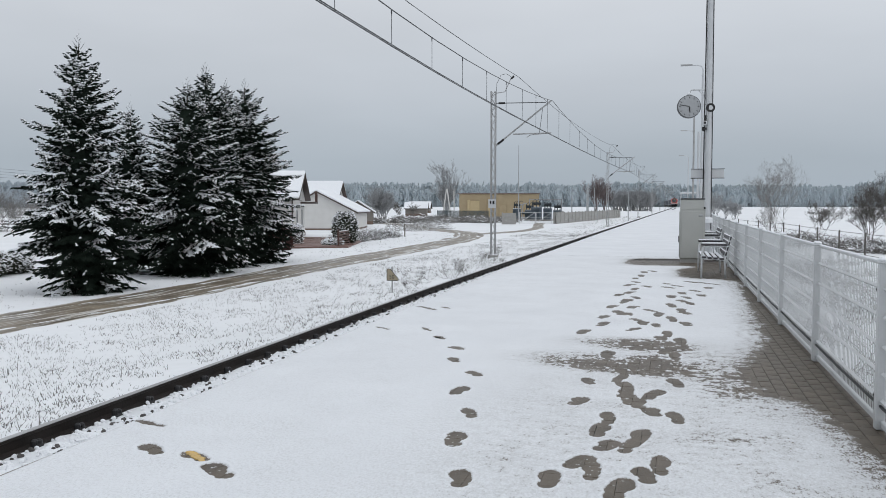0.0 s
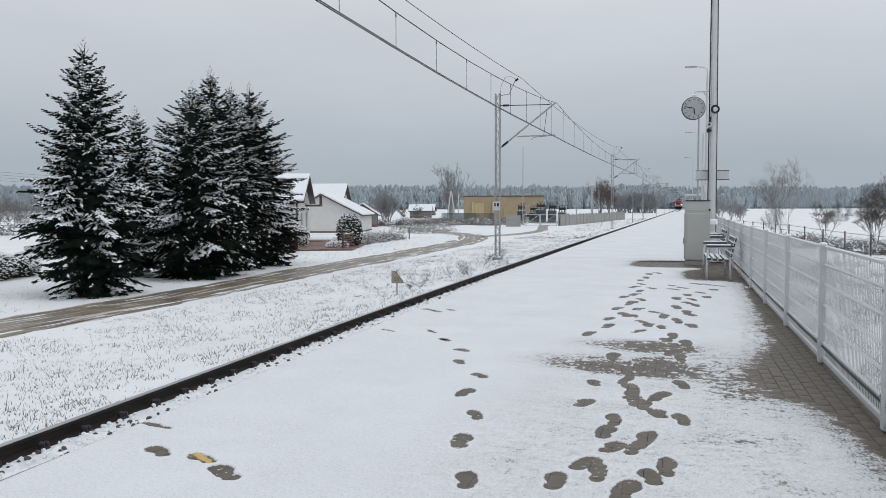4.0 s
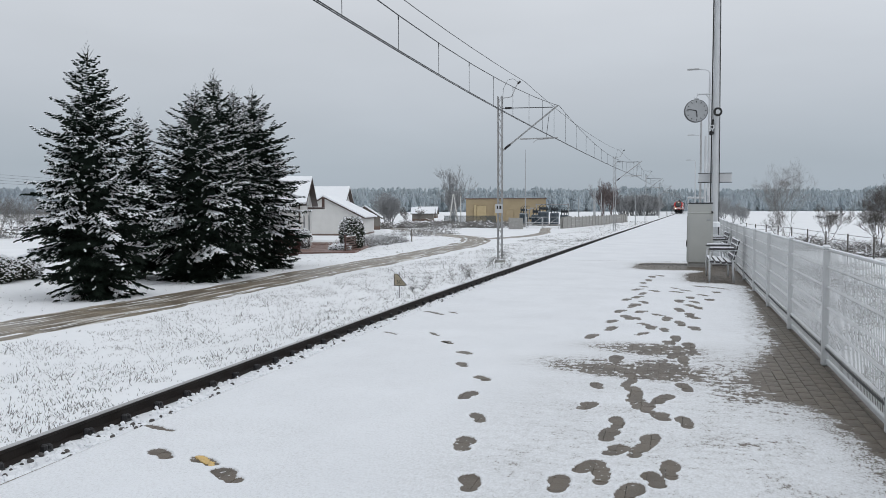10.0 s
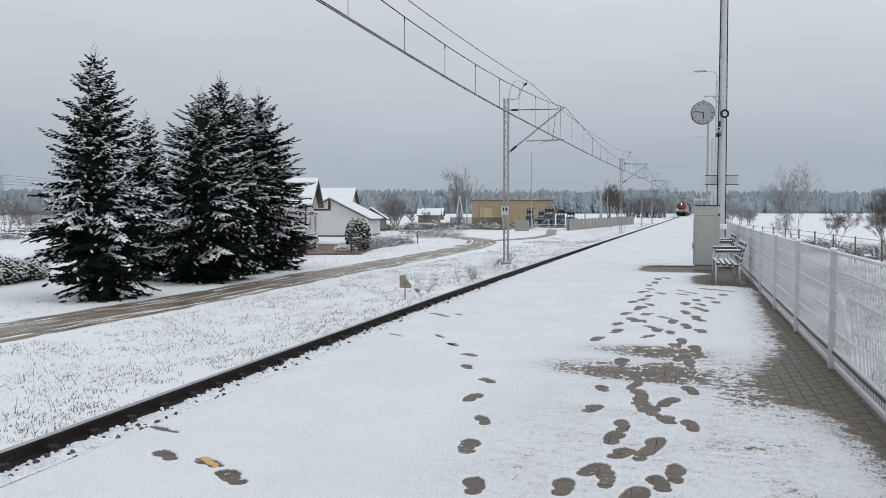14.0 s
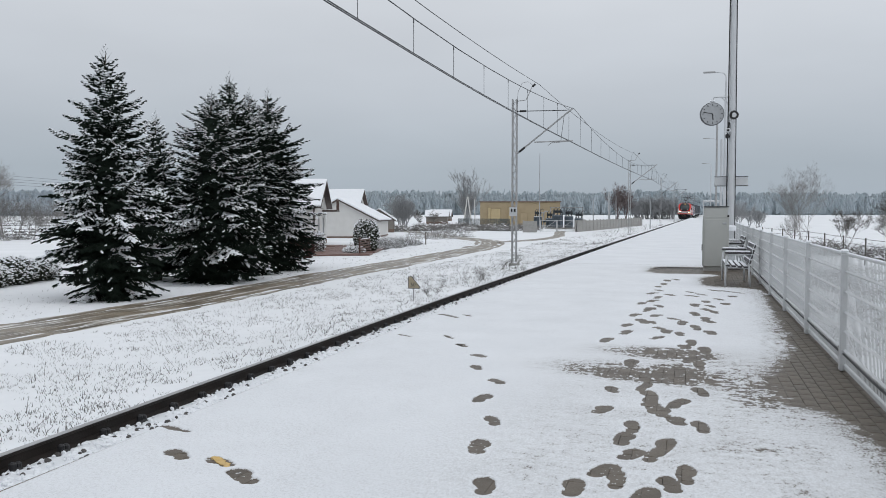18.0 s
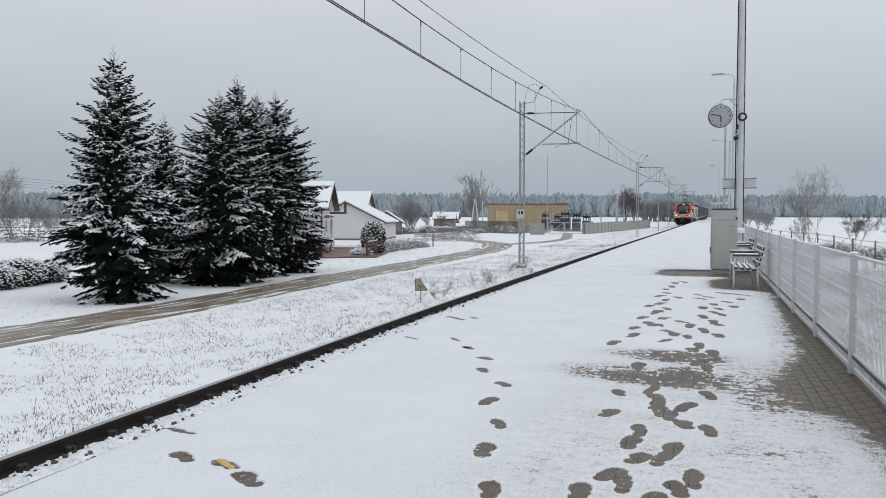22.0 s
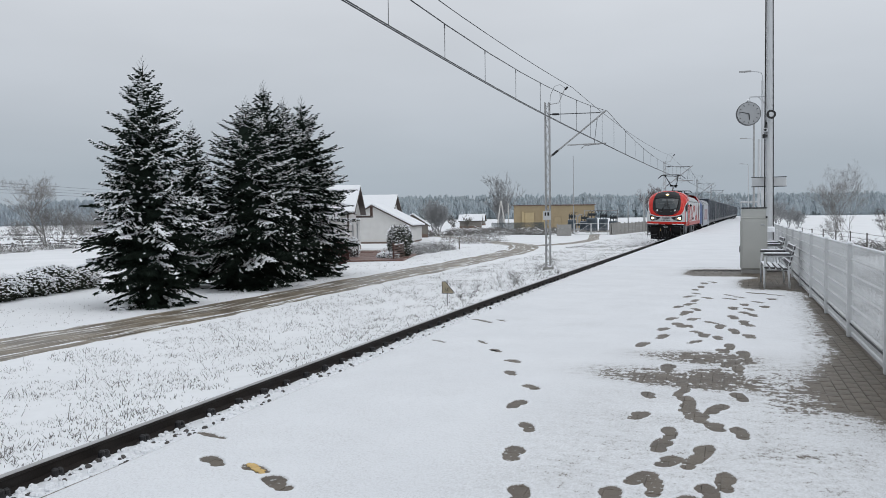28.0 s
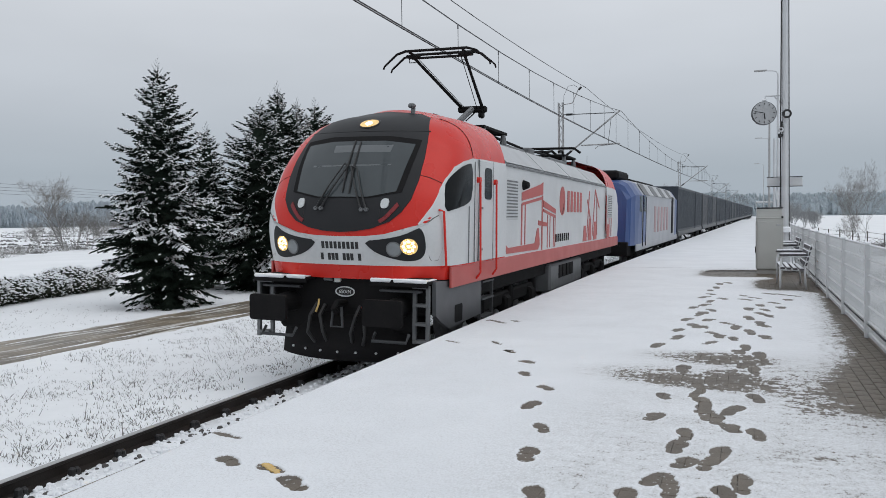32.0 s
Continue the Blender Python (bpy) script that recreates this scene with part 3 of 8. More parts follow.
TRAIL_FAR = [(-0.76, 10.11, -19, 0.46), (-0.94, 9.43, -7, 0.40), (-0.37, 9.77, -46, 0.34), (-0.28, 10.33, 14, 0.34), (-0.37, 10.59, 32, 0.30), (-0.22, 11.59, 75, 0.30), (-0.62, 11.22, 15, 0.56), (-0.50, 11.15, 35, 0.34),
             (-0.80, 10.77, -26, 0.34), (-0.77, 11.89, -14, 0.40), (-0.62, 12.58, -14, 0.56), (-0.47, 11.91, -14, 0.36), (0.08, 12.26, 6, 0.54), (0.21, 11.76, 11, 0.40), (0.26, 11.44, 26, 0.34), (0.35, 12.58, 20, 0.36)]
TRAIL_BENCH = [(0.25, 12.84, 22, 0.40), (0.08, 13.46, 9, 0.46), (0.32, 13.37, 17, 0.40), (0.56, 13.78, 15, 0.34), (0.49, 14.46, 38, 0.36), (0.26, 14.01, 15, 0.42), (0.04, 14.94, 55, 0.36), (0.01, 15.62, 47, 0.34),
               (0.67, 15.99, 54, 0.5), (0.45, 16.1, 60, 0.4), (0.85, 15.8, 60, 0.4), (0.73, 15.03, 17, 0.36), (0.20, 15.25, 51, 0.34)]
TRAIL_LAST = [(-0.76, 13.45, -23, 0.40), (-0.61, 13.89, -19, 0.46), (-0.54, 14.49, -17, 0.5), (-0.67, 15.22, -25, 0.46), (-0.56, 15.80, 29, 0.36), (-0.52, 17.25, 10, 0.6), (-0.34, 15.00, 30, 0.36), (-0.61, 16.58, 20, 0.4),
              (-0.30, 18.51, 24, 0.44), (-0.48, 18.16, 14, 0.56), (-0.47, 13.15, 19, 0.40), (-0.58, 12.78, 25, 0.34)]


def snow_depth(X, Y):
    """Depth of the snow on the platform over two arrays of places."""
    def nz(sx, sy, seed):
        flat_x, flat_y = X.ravel(), Y.ravel()
        vals = np.fromiter((noise.noise((px * sx, py * sy, seed)) for px, py in zip(flat_x, flat_y)), float, flat_x.size)
        return vals.reshape(X.shape)
    n1, n2, n3, n4 = nz(2.6, 2.6, 1.0), nz(13.0, 11.0, 5.0), nz(30.0, 22.0, 8.0), nz(70.0, 48.0, 3.0)
    streak = nz(6.0, 20.0, 12.0)
    d = 0.0060 + 0.0012 * n1 + 0.0009 * n2 + 0.0006 * n3 + 0.0004 * n4
    edge = np.vectorize(strip_edge)(Y[:, :1])
    away = edge + 0.11 + 0.10 * n1 + 0.05 * n2 - X
    d = np.minimum(d, np.where(away > 0, 0.020, 0.045) * away + 0.003 * n2 + 0.0035 * n3 + 0.0030 * n4)
    # smears swept thin, patches by the cabinet and the bench: centre, reach, loss
    for cx, cy, rx, ry, amp in ((-0.45, 8.80, 0.62, 0.36, 0.0105), (-0.12, 8.65, 0.38, 0.34, 0.0150), (-0.70, 7.75, 0.80, 0.36, 0.0085), (-0.35, 7.42, 0.62, 0.28, 0.0105), (-0.13, 7.62, 0.20, 0.42, 0.018),
                                (0.45, 7.9, 0.55, 1.5, 0.0036), (0.62, 6.9, 0.34, 0.9, 0.0050), (0.8, 4.9, 0.45, 0.9, 0.0006), (0.35, 4.3, 0.5, 0.6, 0.0010), (0.5, 5.35, 0.3, 0.3, 0.0036), (-0.9, 5.0, 1.2, 1.2, 0.0012)):
        q = np.exp(-(((X - cx) / rx) ** 2 + ((Y - cy) / ry) ** 2) ** 1.4)
        d = d - amp * q * (0.64 + 0.55 * streak + 0.5 * n2 + 0.6 * n3 + 0.4 * n4)
    worn = np.clip((X + 1.7) / 0.8, 0, 1) * np.clip((9.6 - Y) / 2.0, 0, 1) + 0.25
    d = d - 0.0042 * np.clip(0.45 + 0.9 * n1 + 0.35 * streak + 0.5 * n2 + 0.6 * n3, 0, 1.4) * np.clip(worn - 0.25, 0, 1) - 0.0008 * worn
    for cx, cy, rx, ry in ((-0.05, 21.6, 0.95, 1.25), (1.0, 18.3, 0.75, 1.35), (1.2, 20.5, 0.5, 2.0)):
        q = np.exp(-(((X - cx) / rx) ** 4 + ((Y - cy) / ry) ** 4))
        d = d - 0.024 * q * (0.9 + 0.5 * n2 + 0.3 * n3)
    for trail in (TRAIL_ALONE, TRAIL_EDGE, TRAIL_NEAR, TRAIL_MID, TRAIL_FAR, TRAIL_BENCH, TRAIL_LAST):
        for k, (px, py, turn, long, *slim) in enumerate(trail):
            win = (np.abs(X - px) < 0.42) & (np.abs(Y - py) < 0.42)
            if not win.any():
                continue
            a = radians(turn if py < 9 else 0.6 * turn)
            c, s = math.cos(a), math.sin(a)
            u = (X[win] - px) * c + (Y[win] - py) * s
            v = -(X[win] - px) * s + (Y[win] - py) * c
            side = 1 if k % 2 else -1
            wide = (slim[0] if slim else 1.0) * 0.062 * (1.0 + 0.14 * math.sin(k * 2.4)) * (1.0 + 0.05 * min(6.0, max(0.0, py - 7.0)))
            v = v / long
            sole = np.hypot((u - 0.012 * side) / wide, (v - 0.19) / 0.31)
            heel = np.hypot((u + 0.004 * side) / (0.80 * wide), (v + 0.30) / 0.21)
            waist = np.hypot((u + 0.010 * side) / (0.80 * wide), (v + 0.04) / 0.34)
            near = np.minimum(np.minimum(sole, heel), waist) + 0.10 * n2[win] + 0.09 * n3[win] + 0.05 * n4[win]
            hole = np.clip((1.06 - near) / 0.10, 0, 1)
            rim = np.exp(-((near - 1.22) / 0.16) ** 2) * 0.0022
            tread = 0.0060 * np.clip(0.55 * np.sin(v * 30 + k) + n3[win] + 0.9 * n4[win] - 0.42 - 0.25 * math.sin(k * 5.1), 0, 1)
            d[win] = d[win] * (1 - hole) + rim + (tread - 0.0062) * hole
    edge_left = np.vectorize(lambda q: EDGE_X + bend(q))(Y[:, :1])
    d = np.minimum(d, 0.009 - 0.008 * np.clip(1 - (X - edge_left) / 0.05, 0, 1))
    return np.clip(d, -0.010, 0.05)


def snow_sheet(xs, ys, fine):
    X, Y = np.meshgrid(np.array(xs), np.array(ys))
    T = (X - xs[0]) / (xs[-1] - xs[0])
    left = np.vectorize(lambda q: EDGE_X + bend(q))(Y[:, :1])
    right = np.vectorize(lambda q: FENCE_X + 0.1 + lean_of(q))(Y[:, :1])
    X = left + (right - left) * T
    D = snow_depth(X, Y) if fine else np.full(X.shape, 0.007)
    Z = D + np.vectorize(rise)(Y[:, :1])
    n, m = X.shape
    vs = np.stack([X, Y, Z], -1).reshape(-1, 3)
    i = np.arange(n * m).reshape(n, m)
    fs = np.stack([i[:-1, :-1], i[:-1, 1:], i[1:, 1:], i[1:, :-1]], -1).reshape(-1, 4)
    low = (D[:-1, :-1] < -0.0045) & (D[:-1, 1:] < -0.0045) & (D[1:, 1:] < -0.0045) & (D[1:, :-1] < -0.0045)
    fs = fs[~low.ravel()]
    s = Shape()
    s.v, s.f, s.m = vs.tolist(), fs.tolist(), [0] * len(fs)
    s.depth = D.ravel().astype(np.float32)
    return s


def lay_snow(s, mat, label):
    ob = solo("snow_cover", s, mat, label, "snow", kind="structure", smooth=True)
    ob.data.attributes.new("depth", "FLOAT", "POINT").data.foreach_set("value", s.depth)


s_ys, s_a = [], 2.8
while s_a < 23.5:
    s_ys.append(s_a)
    s_a += min(0.055, max(0.009, 0.0005 * s_a * s_a))
s_xs, s_a = [], EDGE_X
while s_a < FENCE_X + 0.1:
    s_xs.append(s_a)
    s_a += 0.012 if s_a < -1.75 else 0.0095
s_xs.append(FENCE_X + 0.1)
lay_snow(snow_sheet(s_xs, s_ys, True), TRODDEN, "thin trodden snow with melted shoe prints on the platform")
far_ys = [s_ys[-1] + 1.2 * k for k in range(int((PLAT_END - s_ys[-1]) / 1.2))]
far_xs = [EDGE_X + (FENCE_X + 0.1 - EDGE_X) * k / 8 for k in range(9)]
lay_snow(snow_sheet(far_xs, far_ys, False), SNOW, "thin even snow on the far part of the platform")
lay_snow(snow_sheet(far_xs, [-14 + 0.8 * k for k in range(22)], False), SNOW, "thin even snow on the near part of the platform")

# paving blocks: those beside the fence one by one, the rest under the snow joined
def paver_shape(dx, dy):
    return Shape().box((0, 0, -0.018), (dx, dy, 0.04), 0.004)


paver_mesh = paver_shape(0.0972, 0.197).mesh("paving_block", PAVER)
rest = Shape()
random.seed(3)
for i in range(50):
    x = FENCE_X + 0.03 - 0.10 * i
    for k in range(94):
        y = 3.0 + 0.2 * k + (0.1 if i % 2 else 0.0) + bend(0)
        dz = random.uniform(-0.0012, 0.0002)
        if i < 7 and 4.6 < y < 11.8:
            ob = new("paving_block", paver_mesh)
            ob.parent = platform
            ob.matrix_basis = pose(x + lean_of(y), y, rise(y) - 0.004 + dz, random.uniform(-0.3, 0.3), random.uniform(-0.3, 0.3), 0)
        elif i < 38 or y < 6:
            c = (x + lean_of(y), y, rise(y) - 0.004 + dz)
            rest.box((c[0], c[1], c[2] - 0.005), (0.0972, 0.197, 0.014))
tagged(part("paving", rest, PAVER, platform), kind="stuff")

# snow lip along the edge and a worn yellow line
y_shape = Shape()
random.seed(14)
for k in range(95):
    u, v = random.uniform(-0.115, 0.115), random.uniform(-0.05, 0.05)
    y_shape.box((-2.69 + 0.8 * u - 0.55 * v, 4.08 + 0.8 * v - 0.55 * u, rise(4.1) + 0.0004), (random.uniform(0.010, 0.026), random.uniform(0.010, 0.028), random.uniform(0.004, 0.007)), rot=Matrix.Rotation(random.random() * 3, 3, "Z"))
solo("yellow_line", y_shape, YELLOW_PAINT, "bit of yellow line painted on the paving, bared by a shoe", "marking", kind="structure")


# ---------- track ----------
TRACK_END = 760.0
t_ys = stretch(-20, TRACK_END, 6, 1.0, 1.02)
for name, off in (("rail", -0.7535), ("rail", 0.7535)):
    s = Shape()
    profile = [(-0.075, -0.172), (-0.075, -0.160), (-0.012, -0.135), (-0.009, -0.05), (-0.036, -0.036), (-0.036, -0.008), (-0.028, 0.0), (0.028, 0.0), (0.036, -0.008), (0.036, -0.036),
               (0.009, -0.05), (0.012, -0.135), (0.075, -0.160), (0.075, -0.172)]
    s.grid([[(TRACK_X + bend(y) + off + a, y, RAIL_Z + rise(y) + b) for a, b in profile] for y in t_ys])
    n = len(profile) - 1
    s.m = [1 if (k % n) in (5, 6, 7) else 0 for k in range(len(s.f))]
    tagged(new(name, s.mesh(name, [RAIL_SIDE, RAIL_TOP])), "steel rail with a bright head and rusty web", "rail", "rails of the track", "structure")

sl = Shape().box((0, 0, 0), (2.5, 0.25, 0.16), 0.03)
sl_mesh = sl.mesh("sleeper", SLEEPER)
sn = Shape()
for a, b in ((-1.0, 0.43), (0.0, 1.1), (1.0, 0.43)):
    sn.box((a, 0, 0.085), (b, 0.21, 0.022), 0.012)
sn_mesh = sn.mesh("sleeper_snow", SNOW_CAP)
clip_shape = Shape()
clip_shape.box((0, 0, 0.10), (0.09, 0.13, 0.05), 0.02)
clip_shape.tube([(0, -0.03, 0.11), (0, -0.03, 0.165), (0, -0.03, 0.18)], [0.036, 0.036, 0.018], 8)
clip_shape.tube([(0, 0.03, 0.11), (0, 0.03, 0.155), (0, 0.03, 0.17)], [0.034, 0.034, 0.018], 8)
clip_mesh = clip_shape.mesh("fastening", DARK_STEEL)
for k in range(104):
    y = -6.9 + 0.6 * k
    ob = new("sleeper", sl_mesh)
    ob.matrix_basis = pose(TRACK_X + bend(y), y, RAIL_Z + rise(y) - 0.252)
    tagged(ob, "concrete railway sleeper dusted with snow", "sleeper", "sleepers under the rails")
    part("snow", sn_mesh, None, ob, "patches of snow on the sleeper")
    for d in (-0.8635, -0.6435, 0.6435, 0.8635):
        part("fastening", clip_mesh, None, ob, "dark rail fastening", at=Matrix.Translation((d, 0, 0)))
bed = Shape()
bed.grid([[(TRACK_X + bend(y) + o, y, RAIL_Z + rise(y) - h + 0.022 * noise2(o * 2, y, 4.0) + 0.012 * noise2(o * 2, y, 11.0, 3.0)) for o, h in [(-0.69 + 0.092 * q, 0.158 if q else 0.172) for q in range(16)]] for y in [2 + 0.09 * k for k in range(500)]])
bed.grid([[(TRACK_X + bend(y) + o, y, RAIL_Z + rise(y) - 0.186 + 0.030 * noise2(o * 3, y, 5.0) + 0.018 * noise2(o * 2, y, 14.0, 3.0)) for o in [0.84 + 0.045 * q for q in range(19)]] for y in [2 + 0.05 * k for k in range(900)]])
solo("ballast_snow", bed, SNOW, "lumpy snow on the ballast between and beside the rails", "snow", kind="structure", smooth=True)
st = Shape()
random.seed(5)
for k in range(20000):
    y = 3 + 45 * random.random() ** 1.7
    x = TRACK_X + bend(y) + random.choice((random.uniform(-0.66, 0.55), random.uniform(-1.35, -0.92), random.uniform(0.86, 1.5)))
    side = x - TRACK_X - bend(y)
    r = random.uniform(0.014, 0.036)
    q = Matrix.Rotation(random.uniform(0, 6.28), 3, Vector((random.random(), random.random(), 1)).normalized())
    st.box((x, y, RAIL_Z + rise(y) - (0.158 if abs(side) < 0.7 else 0.178 if side > 0 else 0.232) + random.uniform(-0.02, 0.014)), (2 * r, 1.6 * r, 1.4 * r), 0.45 * r, 0 if random.random() < (0.34 if side > 0.8 else 0.02 if side < -0.8 else 0.16) else 1, q)
solo("ballast", st, [BALLAST, SNOW_CAP], "dark crushed stone ballast half covered with snow", "ballast", kind="stuff")


# ---------- fence along the platform ----------
FENCE_WIRE = material("fence_wire", (0.50, 0.51, 0.515), (0.64, 0.65, 0.655), 0.55, 0.1, scale=9, fine=70, spread=0.2, coords="Object")
WIRE_MESH = Shape().box((0.02, 0, 0.575), (0.005, 0.005, 1.07)).mesh("wire", FENCE_WIRE)


def fence_bay(fine):
    """One bay: a post with its cap and a welded mesh panel 2.42 m long, running along +y."""
    bay = thing("fence_bay", "light grey welded mesh fence panel with snow on its top rail", "fence", group="platform fence")
    post = part("post", Shape().box((0, 0, 0.555), (0.06, 0.07, 1.11), 0.008), FENCE_PAINT, bay)
    part("cap", Shape().box((0, 0, 1.115), (0.064, 0.074, 0.02), 0.01), FENCE_PAINT, post)
    part("snow", Shape().box((0, 0, 1.138), (0.070, 0.080, 0.036), 0.016), SNOW_CAP, post, "cap of snow")
    mesh = Shape()
    for k in range(47):
        y = 0.075 + 0.05 * k
        if fine:
            part("wire", WIRE_MESH, None, bay, at=Matrix.Translation((0, y, 0)))
        else:
            mesh.box((0.02, y, 0.575), (0.005, 0.005, 1.07))
    if not fine:
        tagged(part("wire_mesh", mesh, FENCE_WIRE, bay), kind="stuff")
    for z in (0.20, 0.38, 0.56, 0.755, 0.945):
        bar = Shape()
        bar.plate([(0.008, z - 0.013), (-0.010, z), (0.008, z + 0.013), (0.014, z + 0.011), (-0.002, z), (0.014, z - 0.011)], 1, 0.04, 2.38)
        part("bead", bar, FENCE_PAINT, bay)
    rail = part("top_rail", Shape().box((0.012, 1.21, 1.105), (0.022, 2.35, 0.018), 0.005), FENCE_PAINT, bay)
    part("snow", Shape().box((0.012, 1.21, 1.120), (0.026, 2.30, 0.014), 0.006), SNOW_CAP, rail, "thin line of snow")
    part("bottom_rail", Shape().box((0.014, 1.21, 0.045), (0.03, 2.35, 0.05), 0.008), FENCE_PAINT, bay)
    part("cable", Shape().tube([(-0.004, 0.03, 0.165), (-0.004, 1.2, 0.158), (-0.004, 2.4, 0.165)], 0.010, 6), DARK_STEEL, bay, "dark cable along the lowest bar")
    for y, z in ((0.055, 0.22), (0.055, 0.93)):
        part("clamp", Shape().box((-0.018, y, z), (0.022, 0.032, 0.024), 0.006), DARK_STEEL, bay, "dark clamp")
    return bay


near_bay, far_bay = fence_bay(True), fence_bay(False)
for k in range(-3, 62):
    y = 5.82 + 2.42 * k
    m = pose(FENCE_X + lean_of(y) - 0.02 * min(1.0, max(0.0, (y - 6.0) / 8.0)), y, rise(y), 0, 0, -math.degrees(math.atan(0.0255 if y > 30 else 0.0006 * max(0, y))))
    if k == -3:
        near_bay.matrix_basis = m
    elif k == 7:
        far_bay.matrix_basis = m
    elif y < 60:
        copy_thing(near_bay if k < 7 else far_bay, m)
far_fence = Shape()
for k in range(23, 68):
    y = 5.82 + 2.42 * k
    far_fence.box((FENCE_X - 0.02 + lean_of(y), y, 0.56 + rise(y)), (0.06, 0.07, 1.12))
    for z in (0.20, 0.38, 0.56, 0.755, 0.945, 1.10):
        far_fence.box((FENCE_X - 0.01 + lean_of(y + 1.2), y + 1.21, z + rise(y)), (0.03, 2.36, 0.035))
solo("fence_run", far_fence, FENCE_PAINT, "far run of the light grey platform fence", "fence", group="platform fence")


# ---------- bench, cabinet, poles ----------
def bench(x, y):
    b = thing("bench", "white steel platform bench with snowy dark wooden slats", "bench", (x, y, rise(y) + 0.003), group="platform benches")
    for y in (0.06, 1.74):
        side = Shape()
        side.tube([(0.03, y, 0), (0.03, y, 0.43), (0.05, y, 0.63)], 0.021, 8)
        side.tube([(0.50, y, 0), (0.47, y, 0.40), (0.60, y, 0.90)], 0.021, 8)
        side.tube([(0.03, y, 0.41), (0.47, y, 0.38)], 0.019, 8)
        side.tube([(0.05, y, 0.64), (0.30, y, 0.66), (0.53, y, 0.66)], 0.019, 8)
        part("side_frame", side, WHITE_BOARD, b, "white tubular side frame", smooth=True)
        arm = part("armrest", Shape().box((0.27, y, 0.685), (0.52, 0.075, 0.035), 0.012), WOOD_DARK, b)
        part("snow", Shape().box((0.26, y, 0.715), (0.47, 0.07, 0.032), 0.015), SNOW_CAP, arm, "snow on the armrest")
    for k in range(4):
        x = 0.07 + 0.115 * k
        s = part("seat_slat", Shape().box((x, 0.9, 0.425 - 0.01 * k), (0.085, 1.78, 0.035), 0.008), WOOD_DARK, b)
        part("snow", Shape().box((x - 0.004, 0.9, 0.452 - 0.01 * k), (0.07, 1.72, 0.024), 0.011), SNOW_CAP, s, "strip of snow on the slat")
    lean = Matrix.Rotation(radians(14.5), 3, "Y")
    for k in range(4):
        z = 0.50 + 0.105 * k
        s = part("back_slat", Shape().box((0.475 + 0.26 * (z - 0.40), 0.9, z), (0.03, 1.78, 0.075), 0.008, rot=lean), WOOD_DARK, b)
        part("snow", Shape().box((0.470 + 0.26 * (z - 0.40), 0.9, z + 0.045), (0.03, 1.74, 0.018), 0.008), SNOW_CAP, s, "line of snow")
    part("rear_rail", Shape().tube([(0.47, 0.06, 0.38), (0.47, 1.74, 0.38)], 0.018, 8), WHITE_BOARD, b)
    return b


bench(0.66, 17.02)
bench(0.80, 22.3)


def cabinet():
    c = thing("control_cabinet", "grey steel control cabinet with a dark flat roof", "cabinet", (0.63, 21.72, 0.012))
    part("plinth", Shape().box((0, 0, 0.06), (0.60, 0.52, 0.12), 0.006), CONCRETE, c)
    body = part("body", Shape().box((0, 0, 0.77), (0.62, 0.56, 1.30), 0.012), CABINET, c)
    part("door", Shape().box((0.0, -0.288, 0.74), (0.55, 0.022, 1.20), 0.006), CABINET, c, "grey front door")
    part("side_door", Shape().box((-0.317, 0.0, 0.74), (0.02, 0.48, 1.2), 0.006), CABINET, c)
    part("handle", Shape().box((-0.336, -0.16, 0.62), (0.025, 0.035, 0.16), 0.008), DARK_STEEL, c, "dark door handle")
    part("lock", Shape().box((0.20, -0.306, 1.24), (0.10, 0.018, 0.05), 0.006), GALV, c)
    part("hood", Shape().box((-0.01, 0, 1.535), (0.58, 0.54, 0.23), 0.01), CABINET, c)
    part("ridge", Shape().box((0, 0, 1.415), (0.645, 0.585, 0.03), 0.008), CABINET, c)
    roof = part("roof", Shape().box((0, 0, 1.665), (0.61, 0.57, 0.03), 0.008), CABINET_TOP, c, "dark flat roof")
    part("warning_plate", Shape().box((0.285, -0.303, 1.43), (0.045, 0.012, 0.055), 0.002), BLACK, c)
    return c


cabinet()


